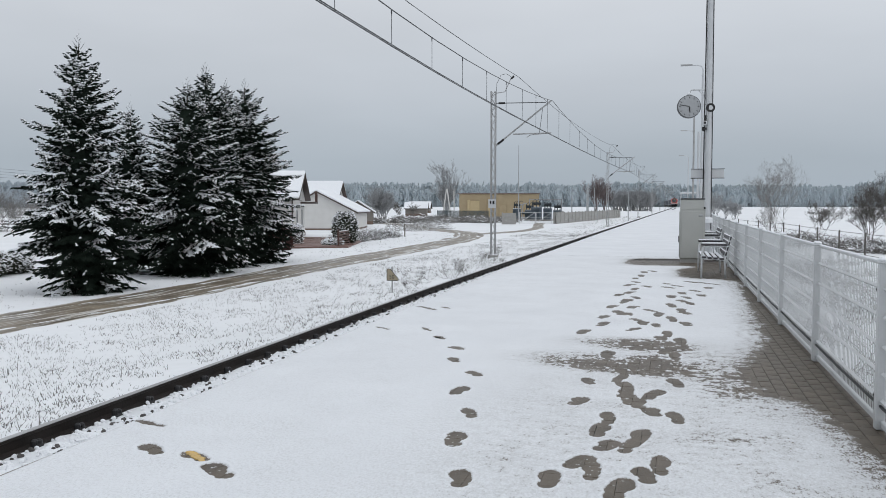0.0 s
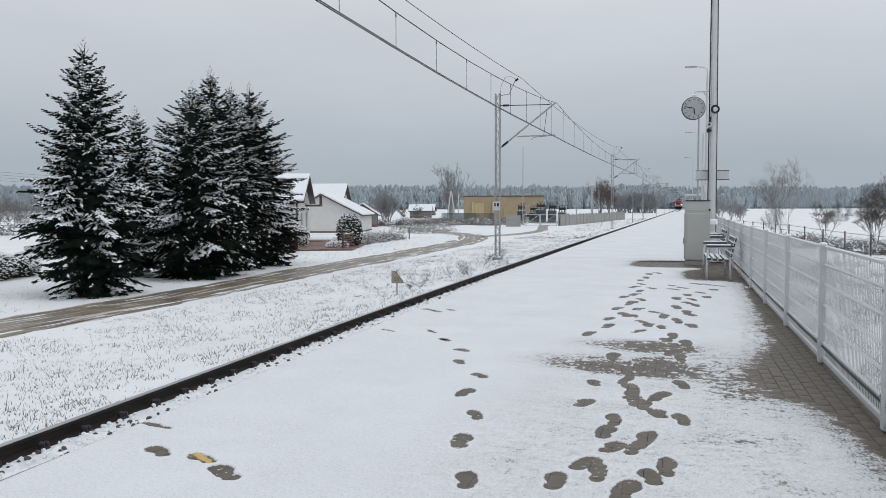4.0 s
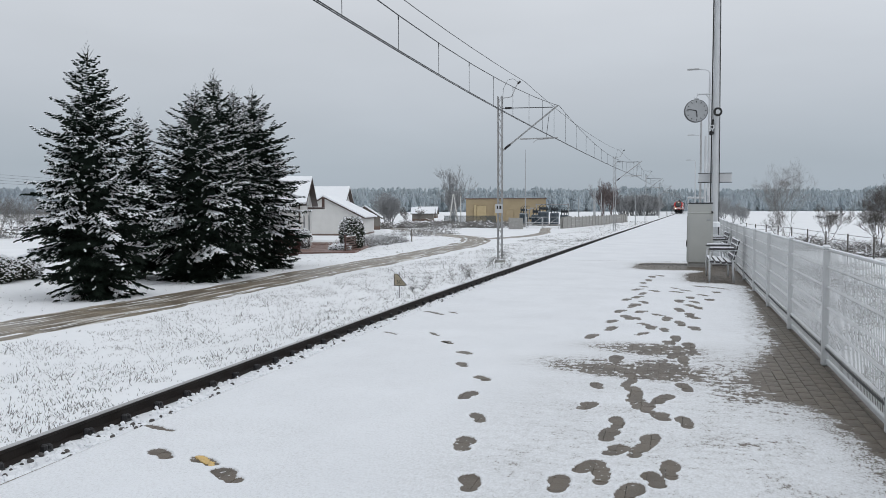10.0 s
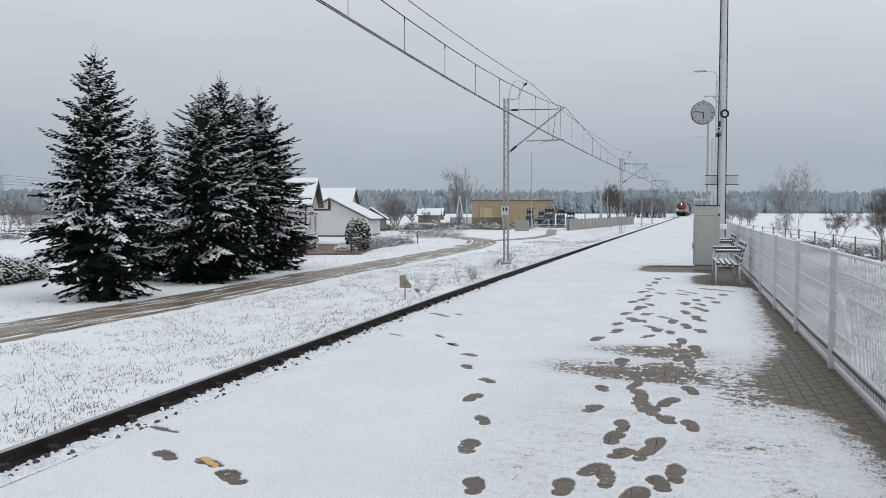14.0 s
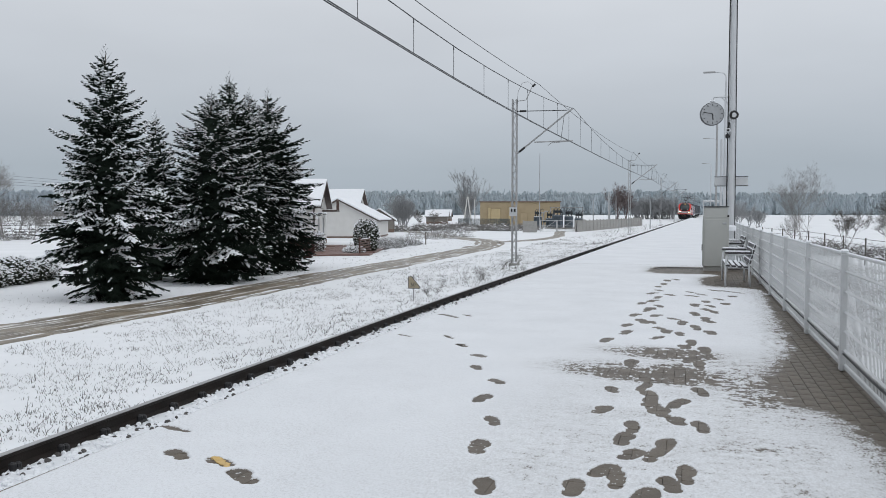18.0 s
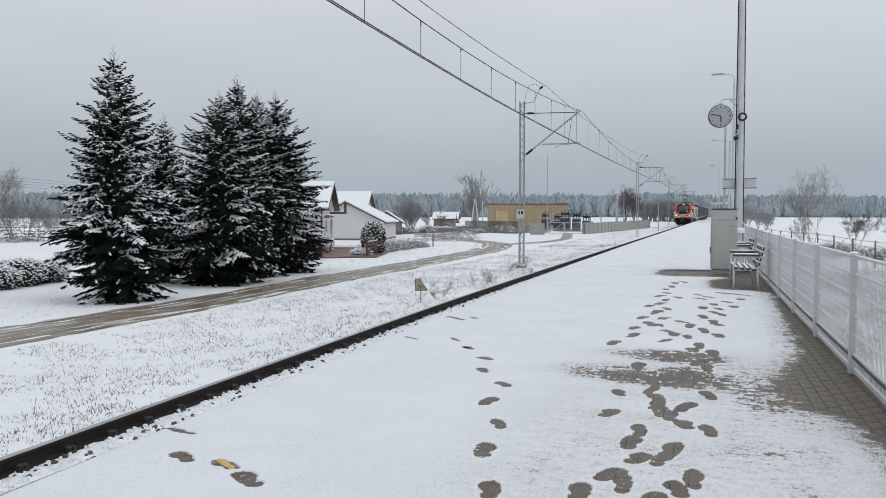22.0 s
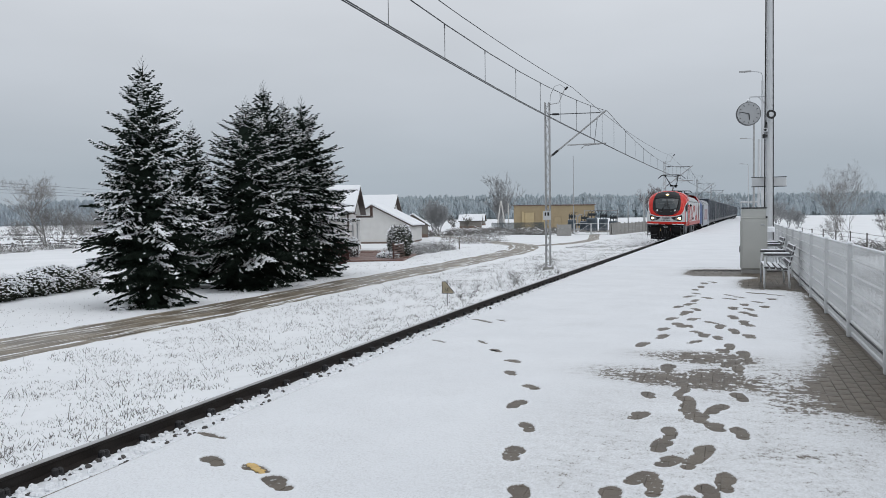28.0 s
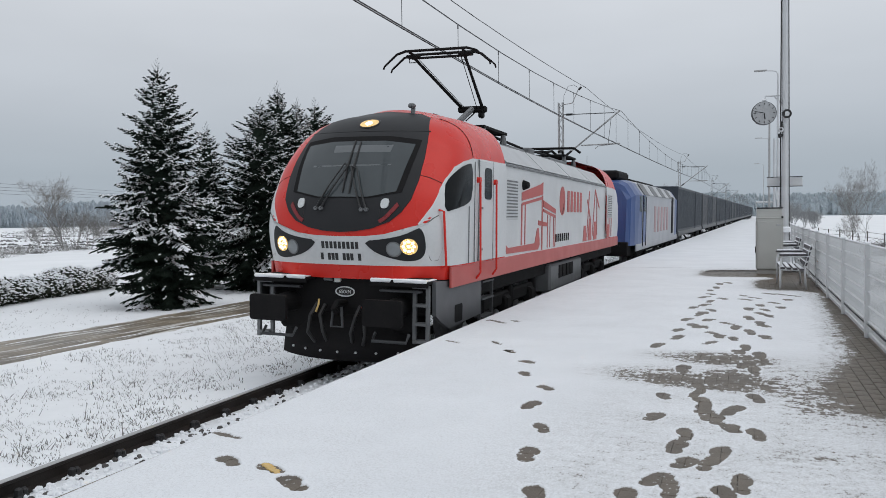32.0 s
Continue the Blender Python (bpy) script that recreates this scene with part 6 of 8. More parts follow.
part("door", Shape().box((2.4, -0.03, 1.5), (1.5, 0.12, 2.9), 0.02), OCHRE_LIGHT, sb, "pale steel door")
part("door", Shape().box((6.8, -0.03, 1.2), (1.1, 0.1, 2.2), 0.02), OCHRE, sb)
part("plinth", Shape().box((6.2, 3.9, 0.25), (12.46, 7.66, 0.5), 0.02), CONCRETE, sb)
def transformer(x, y, w, h):
    """An oil transformer: tank, radiator fins, conservator, bushings, snow on its lid."""
    tr = thing("transformer", "blue-grey high-voltage transformer with dark bushings and snow on top", "transformer", (x, y, ground_z(x, y)), group="substation transformers")
    part("foot", Shape().box((0, 0, 0.12), (w + 0.2, 1.4, 0.24), 0.02), CONCRETE, tr)
    part("tank", Shape().box((0, 0, 0.24 + h / 2), (w, 1.2, h), 0.05), EQUIP_BLUE, tr)
    for q in range(int(w / 0.16)):
        part("fin", Shape().box((-w / 2 + 0.10 + 0.16 * q, -0.68, 0.30 + h * 0.45), (0.05, 0.18, h * 0.8)), EQUIP_BLUE, tr)
    part("snow", Shape().box((0, 0, 0.26 + h), (w * 0.94, 1.1, 0.05), 0.02), SNOW_CAP, tr)
    part("conservator", Shape().tube([(-w * 0.45, 0.2, h + 0.75), (w * 0.45, 0.2, h + 0.75)], 0.20, 10), EQUIP, tr)
    for q in (-0.34, 0.0, 0.34):
        pts = [(q * w, -0.2, 0.24 + h + 0.12 * j) for j in range(8)]
        part("bushing", Shape().tube(pts, [0.10 if j % 2 else 0.055 for j in range(8)], 8), EQUIP, tr)
        part("lead", Shape().tube([(q * w, -0.2, 1.08 + h), (q * w + 0.25, 0.1, 1.35 + h), (q * w + 0.5, 0.3, 1.15 + h)], 0.03, 5), EQUIP, tr)


EQUIP_BLUE = material("transformer_blue_grey", (0.13, 0.16, 0.185), (0.09, 0.11, 0.13), 0.6, 0.2, scale=3, fine=30)
for x, y, w, h in ((-20.9, 113.0, 1.0, 1.5), (-19.4, 115.2, 1.3, 1.25), (-18.0, 112.6, 1.4, 1.75), (-16.5, 113.4, 1.1, 1.6), (-15.3, 115.0, 1.1, 1.3)):
    transformer(x, y, w, h)
yard_pipes = thing("yard_pipes", "bent grey pipes and dark gear beside the substation wall", "pipes", (-21.8, 117.0, ground_z(-21.8, 117)))
for a in (0.0, 0.5, 1.0):
    part("pipe", Shape().tube([(a, 0, 0), (a, 0, 1.6 + 0.4 * a), (a + 0.3, -0.2, 2.1 + 0.4 * a), (a + 0.7, -0.3, 2.0 + 0.4 * a)], 0.09, 8), GALV_OLD, yard_pipes)
    part("valve", Shape().box((a + 0.2, -0.25, 1.0), (0.35, 0.3, 0.4), 0.05), EQUIP, yard_pipes)
frame_gantry = thing("gantry", "light steel gantry over the transformers", "gantry", (-17.6, 118.5, ground_z(-17, 118)))
for a in (-2.4, 2.4):
    part("post", Shape().box((a, 0, 1.6), (0.12, 0.12, 3.2)), GALV_OLD, frame_gantry)
part("beam", Shape().box((0, 0, 3.05), (5.0, 0.12, 0.12)), GALV_OLD, frame_gantry)
for x, y, h, r in ((-20.15, 110.2, 10.7, 0.075), (-13.6, 118, 4.4, 0.09), (-11.9, 125, 5.6, 0.10), (-11.2, 128, 4.8, 0.09), (-14.5, 150, 6.0, 0.12), (-5.2, 112.0, 4.0, 0.07), (-8.8, 105, 3.2, 0.05)):
    pz = ground_z(x, y)
    solo("pole", Shape().tube([(0, 0, -0.1), (0, 0, h * 0.6), (0, 0, h)], [r, r * 0.8, r * 0.55], 8), GALV, "slim pale pole beside the line", "pole", "slim poles by the substation", at=pose(x, y, pz))
af = thing("a_frame_pole", "pale concrete A-frame power pole", "pole", (-36.1, 130.0, ground_z(-36, 130)))
part("leg", Shape().tube([(-0.75, 0, 0), (-0.05, 0, 4.9)], [0.13, 0.09], 8), WHITE_WALL, af)
part("leg", Shape().tube([(0.75, 0, 0), (0.05, 0, 4.9)], [0.13, 0.09], 8), WHITE_WALL, af)
part("leg", Shape().tube([(1.3, 0, 0), (1.25, 0, 4.5)], [0.10, 0.08], 8), WHITE_WALL, af)
part("crossbar", Shape().box((0.2, 0, 4.7), (1.6, 0.08, 0.08)), GALV_OLD, af)


def slab_fence(x0, y0, x1, y1, n, h, label):
    run = Vector((x1 - x0, y1 - y0, 0))
    a = math.degrees(math.atan2(run.y, run.x))
    step = run.length / n
    fz = thing("concrete_fence", label, "fence", (x0, y0, ground_z(x0, y0) - 0.03), a, group="substation fence")
    grade = (ground_z(x1, y1) - ground_z(x0, y0)) / run.length
    for k in range(n):
        z = grade * step * k
        part("post", Shape().box((step * k, 0, z + h / 2 + 0.05), (0.12, 0.14, h + 0.1)), CONCRETE, fz)
        for j in range(3):
            part("slab", Shape().box((step * (k + 0.5), 0, z + h / 3 * (j + 0.5)), (step - 0.12, 0.06, h / 3 - 0.012), 0.006), CONCRETE, fz)
    return fz


slab_fence(-12.9, 96.0, -7.9, 141.5, 22, 1.35, "grey concrete slab fence around the substation")
slab_fence(-13.2, 96.1, -13.9, 112.0, 8, 1.35, "grey concrete slab fence around the substation")
slab_fence(-19.2, 94.2, -17.5, 94.5, 1, 1.4, "short grey concrete slab fence by the gate")
sg = thing("steel_gate", "white tubular steel gate of the substation", "gate", (-17.3, 95.0, ground_z(-15, 95)), rz=9)
for k in range(2):
    o = 2.0 * k
    for x in (0.05, 1.95):
        part("upright", Shape().tube([(o + x, 0, 0.05), (o + x, 0, 1.45)], 0.04, 6), WHITE_BOARD, sg)
    for z in (0.12, 0.75, 1.42):
        part("bar", Shape().tube([(o + 0.05, 0, z), (o + 1.95, 0, z)], 0.03, 6), WHITE_BOARD, sg)
    part("brace", Shape().tube([(o + 0.05, 0, 0.12), (o + 1.95, 0, 1.42)], 0.025, 6), WHITE_BOARD, sg)
PICKET = material("blue_grey_pickets", (0.11, 0.135, 0.14), (0.08, 0.10, 0.105), 0.8, scale=4, fine=40)
pf = thing("picket_fence", "low blue-grey picket fence by the brushwood", "fence", (-31.5, 108.5, ground_z(-31, 108)), rz=-14)
for k in range(52):
    part("picket", Shape().box((0.16 * k, 0, 0.75), (0.10, 0.03, 1.5)), PICKET, pf)

# post-and-wire fence in the field beyond the platform
wf_ = thing("field_fence", "low dark post-and-wire fence beyond the platform", "fence", (0, 0, 0))
for k in range(12):
    x, y = 5.2 + 0.35 * k, 64 - 3.4 * k
    z = ground_z(x, y)
    part("post", Shape().tube([(x, y, z - 0.1), (x, y, z + 1.25)], 0.035, 6), TWIG_DARK, wf_)
for h in (0.3, 0.6, 0.9, 1.18):
    part("wire", Shape().tube([(5.2 + 0.35 * k, 64 - 3.4 * k, ground_z(5.2 + 0.35 * k, 64 - 3.4 * k) + h) for k in range(12)], 0.010, 4), TWIG_DARK, wf_)
# power line crossing the field
for k, (dz, off) in enumerate(((0, 0), (0.55, 0), (1.1, 0.5), (1.6, -0.4))):
    solo("power_cable", Shape().tube([(-95 - off, 40, 7.2 + dz), (-110 - off, 90, 6.6 + dz), (-128 - off, 140, 7.0 + dz), (-150, 200, 8.4 + dz)], 0.022, 4), WIRE, "thin power line cable over the field", "cable", "power line cables")

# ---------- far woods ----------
# Distance haze is put into these tones, paler and bluer than frost alone.
WOODS = material("frost_and_haze_woods", (0.57, 0.62, 0.65), (0.63, 0.68, 0.71), 0.95, scale=0.03, fine=0.6, island=0.08)


# The wooded rise likewise has its haze painted into the base colour.
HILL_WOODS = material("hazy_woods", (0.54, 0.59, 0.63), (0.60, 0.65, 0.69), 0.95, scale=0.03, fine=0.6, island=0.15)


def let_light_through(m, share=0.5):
    """Lets light through thin twigs, flattening the crowns' shading the way haze would."""
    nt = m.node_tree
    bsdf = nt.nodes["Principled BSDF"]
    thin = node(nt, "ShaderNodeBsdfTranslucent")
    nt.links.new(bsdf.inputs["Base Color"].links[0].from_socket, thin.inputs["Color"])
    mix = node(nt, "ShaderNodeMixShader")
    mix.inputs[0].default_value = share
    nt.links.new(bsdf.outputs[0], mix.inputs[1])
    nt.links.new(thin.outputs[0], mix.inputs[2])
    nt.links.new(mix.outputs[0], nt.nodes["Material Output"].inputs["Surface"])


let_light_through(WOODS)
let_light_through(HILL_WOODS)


def woods(name, label, arcs, seed, mat):
    """Many far trees standing in rows: arcs of (first angle, last angle, distance, height, count), angles from +y to +x."""
    rnd = random.Random(seed)
    s = Shape()
    for a0, a1, dist, high, count in arcs:
        for k in range(count):
            a = radians(a0 + (a1 - a0) * rnd.random())
            d = dist * rnd.uniform(0.96, 1.12)
            x, y = d * math.sin(a), d * math.cos(a)
            z = GROUND_Z + rise(max(0, y)) - 0.5
            h = high * (rnd.uniform(0.74, 0.97) + 0.14 * noise.noise((x * 0.02, y * 0.02, 1.0)))
            w = h * rnd.uniform(0.10, 0.19)
            s.tube([(x, y, z), (x, y, z + h * 0.6)], [0.25, 0.15], 3, caps=False)
            for j in range(9):
                up = h * rnd.uniform(0.07, 0.17)
                cx, cy, cz = x + w * rnd.uniform(-1, 1), y + w * rnd.uniform(-1, 1), z + min(h - up, h * rnd.uniform(0.2, 0.92))
                r = w * rnd.uniform(0.24, 0.50)
                b = rnd.random() * 3
                ring = [(cx + r * rnd.uniform(0.6, 1.3) * math.cos(b + math.tau * i / 5), cy + r * rnd.uniform(0.6, 1.3) * math.sin(b + math.tau * i / 5), cz - up * rnd.uniform(0.2, 0.9)) for i in range(5)]
                high_ring = [(cx + (p[0] - cx) * 0.72, cy + (p[1] - cy) * 0.72, cz + up * rnd.uniform(0.35, 0.65)) for p in ring]
                s.add(ring + high_ring + [(cx, cy, cz + up * 0.9)], [(i, (i + 1) % 5, 5 + (i + 1) % 5, 5 + i) for i in range(5)] + [(5 + i, 5 + (i + 1) % 5, 10) for i in range(5)])
    return solo(name, s, mat, label, "forest", kind="stuff")


woods("forest", "frosted forest along the horizon, haze mixed into its grey",
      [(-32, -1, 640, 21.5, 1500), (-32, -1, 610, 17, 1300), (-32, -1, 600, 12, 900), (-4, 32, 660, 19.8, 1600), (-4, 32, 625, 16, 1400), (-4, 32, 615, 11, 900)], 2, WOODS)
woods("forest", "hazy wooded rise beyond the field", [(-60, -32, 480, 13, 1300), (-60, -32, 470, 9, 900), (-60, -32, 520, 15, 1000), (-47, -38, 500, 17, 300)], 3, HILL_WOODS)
woods("forest", "frosted trees with haze in their colour, closing the horizon behind the railway halt", [(30, 300, 700, 18, 900)], 4, WOODS)


# ---------- the train ----------
RED = material("red_paint", (0.64, 0.030, 0.020), (0.55, 0.024, 0.016), 0.28, scale=1.5, fine=30, bump=0.02, shine=0.3)
RED_SIDE = material("faded_red_paint", (0.48, 0.085, 0.075), (0.40, 0.075, 0.065), 0.45, scale=1.5, fine=30)
LOCO_WHITE = material("dirty_white_paint", (0.63, 0.64, 0.645), (0.50, 0.51, 0.515), 0.38, scale=1.1, fine=25, bump=0.02)
ROOF_SILVER = material("roof_silver", (0.52, 0.53, 0.54), (0.40, 0.41, 0.42), 0.5, 0.2, scale=1.5, fine=25)
MASK_BLACK = material("satin_black", (0.016, 0.017, 0.019), (0.022, 0.022, 0.024), 0.5, scale=2, fine=30, shine=0.25)
UNDER_BLACK = material("underframe_black", (0.007, 0.007, 0.008), (0.015, 0.014, 0.014), 0.8, scale=4, fine=40, bump=0.15, shine=0.15)
UNDER_GREY = material("underframe_grey", (0.16, 0.165, 0.17), (0.11, 0.115, 0.12), 0.55, scale=3, fine=30, bump=0.05)
SCREEN = material("windscreen_glass", (0.060, 0.070, 0.074), (0.044, 0.052, 0.056), 0.07, scale=1, fine=5)
SIDE_GLASS = material("side_glass", (0.010, 0.011, 0.012), (0.007, 0.008, 0.009), 0.12, scale=1, fine=5, shine=0.10)
STEP_GREY = material("dark_grey_paint", (0.075, 0.078, 0.082), (0.05, 0.052, 0.055), 0.6, scale=3, fine=30, bump=0.05, shine=0.3)
BLUE = material("blue_paint", (0.040, 0.085, 0.245), (0.032, 0.066, 0.19), 0.35, scale=1.5, fine=25)
LOCO_GREY = material("pale_grey_paint", (0.42, 0.43, 0.455), (0.34, 0.35, 0.38), 0.42, scale=1.2, fine=25)
BLIND = material("sun_blind", (0.135, 0.145, 0.15), (0.11, 0.12, 0.125), 0.3, scale=2, fine=10)
TAIL_RED = material("tail_red", (0.22, 0.012, 0.016), (0.16, 0.01, 0.012), 0.3, scale=8, fine=40)
LADDER_GREY = material("ladder_grey", (0.19, 0.195, 0.20), (0.13, 0.135, 0.14), 0.6, scale=3, fine=30, bump=0.05)
SKIRT_GREY = material("skirt_grey", (0.095, 0.098, 0.104), (0.07, 0.072, 0.078), 0.5, scale=2, fine=30, bump=0.03)
PALE_LETTER = material("faded_letter", (0.42, 0.27, 0.27), (0.36, 0.25, 0.255), 0.5, scale=2, fine=20)
BOX_BLUE = material("container_blue_grey", (0.043, 0.052, 0.066), (0.030, 0.037, 0.047), 0.55, scale=1.2, fine=20, bump=0.08, island=0.2)
BOX_GREY = material("container_grey", (0.10, 0.105, 0.115), (0.065, 0.07, 0.078), 0.55, scale=1.2, fine=20, bump=0.08)
LENS_GREY = material("lamp_glass", (0.28, 0.30, 0.31), (0.20, 0.21, 0.22), 0.1, scale=6, fine=40)
LENS_LIT = material("lit_reflector", (0.8, 0.55, 0.2), (0.7, 0.45, 0.15), 0.3, scale=16, fine=40, emit=(1.0, 0.66, 0.26), power=0.35)
BULB = material("lit_bulb", (1, 0.9, 0.7), (1, 0.9, 0.7), 0.3, emit=(1.0, 0.80, 0.50), power=35.0)
MARKER = material("marker_glass", (0.62, 0.64, 0.64), (0.5, 0.52, 0.52), 0.2, scale=20, fine=40)


def curve(keys, z):
    if z <= keys[0][0]:
        return keys[0][1]
    for (a, u), (b, v) in zip(keys[:-1], keys[1:]):
        if z <= b:
            return u + (v - u) * (z - a) / (b - a)
    return keys[-1][1]


NOSE = ((1.25, 0.80), (1.6, 0.74), (1.9, 0.67), (2.1, 0.65), (2.4, 0.70), (2.6, 0.79), (3.0, 1.02), (3.3, 1.25), (3.5, 1.43), (3.7, 1.70), (3.85, 2.05), (3.97, 2.65))
HALF = ((1.25, 1.45), (1.6, 1.48), (2.8, 1.49), (3.0, 1.485), (3.2, 1.46), (3.4, 1.41), (3.6, 1.32), (3.75, 1.18), (3.86, 0.98), (3.94, 0.66), (3.97, 0.30))
CAB_BACK = 4.07


def smooth_curve(keys, z):
    return sum(curve(keys, z + d) for d in (-0.09, -0.045, 0, 0.045, 0.09)) / 5


def nose_depth(z):
    return 0.88 + 0.4 * max(0.0, min(1.0, (z - 2.6) / 1.2))


def front_y(x, z):
    """The nose's surface, seen from the front."""
    q = min(1.0, abs(x) / smooth_curve(HALF, z))
    return smooth_curve(NOSE, z) + nose_depth(z) * (1 - max(0.0, 1 - q ** 2.2) ** (1 / 3))


def side_x(y, z):
    """The same surface, seen from the side."""
    r = (y - smooth_curve(NOSE, z)) / nose_depth(z)
    if r >= 1:
        return smooth_curve(HALF, z)
    return smooth_curve(HALF, z) * (1 - (1 - max(0.0, r)) ** 3) ** (1 / 2.2)


def fine_outline(poly, step=0.05):
    out = []
    for (a, b), (c, d) in zip(poly, poly[1:] + poly[:1]):
        n = max(1, int(math.hypot(c - a, d - b) / step))
        out += [(a + (c - a) * k / n, b + (d - b) * k / n) for k in range(n)]
    return out


def rounded(poly, times=2):
    """A polygon with its corners cut round."""
    for _ in range(times):
        poly = [p for a, b in zip(poly, poly[1:] + poly[:1]) for p in ((a[0] * 0.75 + b[0] * 0.25, a[1] * 0.75 + b[1] * 0.25), (a[0] * 0.25 + b[0] * 0.75, a[1] * 0.25 + b[1] * 0.75))]
    return poly


def panel(poly, off, view="front", rings=9, side=1):
    """A panel laid on the nose: outline in (x, z) seen from the front or (y, z) from the side, standing off by off."""
    poly = fine_outline(poly)
    cx, cz = sum(p[0] for p in poly) / len(poly), sum(p[1] for p in poly) / len(poly)
    rows = []
    for k in range(rings + 1):
        f = max(0.02, k / rings)
        row = []
        for a, z in poly:
            a, z = cx + (a - cx) * f, cz + (z - cz) * f
            row.append((a, front_y(a, z) - off, z) if view == "front" else (side * (side_x(a, z) + off), a, z))
        rows.append(row)
    s = Shape().grid(rows, close=True)
    s.f.append(tuple(range(len(poly) - 1, -1, -1)))
    s.m.append(0)
    s.grid([rows[-1], [(p[0], p[1] + off + 0.01, p[2]) if view == "front" else (p[0] - side * (off + 0.01), p[1], p[2]) for p in rows[-1]]], close=True)
    return s


def rrect(cx, cz, w, h, r):
    out = []
    for sx, sz, a0 in ((1, 1, 0), (-1, 1, 90), (-1, -1, 180), (1, -1, 270)):
        for k in range(4):
            a = radians(a0 + 30 * k)
            out.append((cx + sx * (w / 2 - r) + r * math.cos(a), cz + sz * (h / 2 - r) + r * math.sin(a)))
    return out


def ring_oval(cx, cz, rx, rz, n=28):
    return [(cx + rx * math.cos(math.tau * k / n), cz + rz * math.sin(math.tau * k / n)) for k in range(n)]


def cab_shell():
    zs = [1.37 + 2.60 * k / 54 for k in range(55)]
    qs = [math.sin(math.pi / 2 * k / 22) for k in range(-22, 23)]
    rows = []
    for z in zs:
        w = smooth_curve(HALF, z)
        row = [(-w, CAB_BACK, z), (-w, (CAB_BACK + front_y(w, z)) / 2, z)] + [(q * w, front_y(q * w, z), z) for q in qs] + [(w, (CAB_BACK + front_y(w, z)) / 2, z), (w, CAB_BACK, z)]
        rows.append(row)
    s = Shape().grid(rows)
    s.f.append(tuple(len(s.v) - len(rows[0]) + k for k in range(len(rows[0]))))
    s.m.append(0)
    return s


def bogie(parent, y, mat, wheels=(-1.9, 0, 1.9)):
    b = part("bogie", Shape().box((1.12, y, 0.72), (0.16, 4.6, 0.26), 0.04).box((-1.12, y, 0.72), (0.16, 4.6, 0.26), 0.04).box((0, y, 0.75), (2.2, 0.5, 0.3), 0.04), mat, parent, "dark bogie frame")
    for w in wheels:
        for sx in (-1, 1):
            part("wheel", Shape().disc((sx * 0.83, y + w, 0.61), (sx, 0, 0), 0.61, 0.13, 32, bev=0.03), UNDER_GREY, b, "steel wheel")
            part("axle_box", Shape().box((sx * 1.2, y + w, 0.62), (0.2, 0.36, 0.32), 0.05), mat, b)
            part("spring", Shape().tube([(sx * 1.16, y + w + 0.42, 0.5), (sx * 1.16, y + w + 0.42, 0.95)], 0.09, 10), mat, b)
    return b


def handrail(parent, pts, mat, r=0.017):
    return part("handrail", Shape().tube(pts, r, 8), mat, parent, "red handrail")


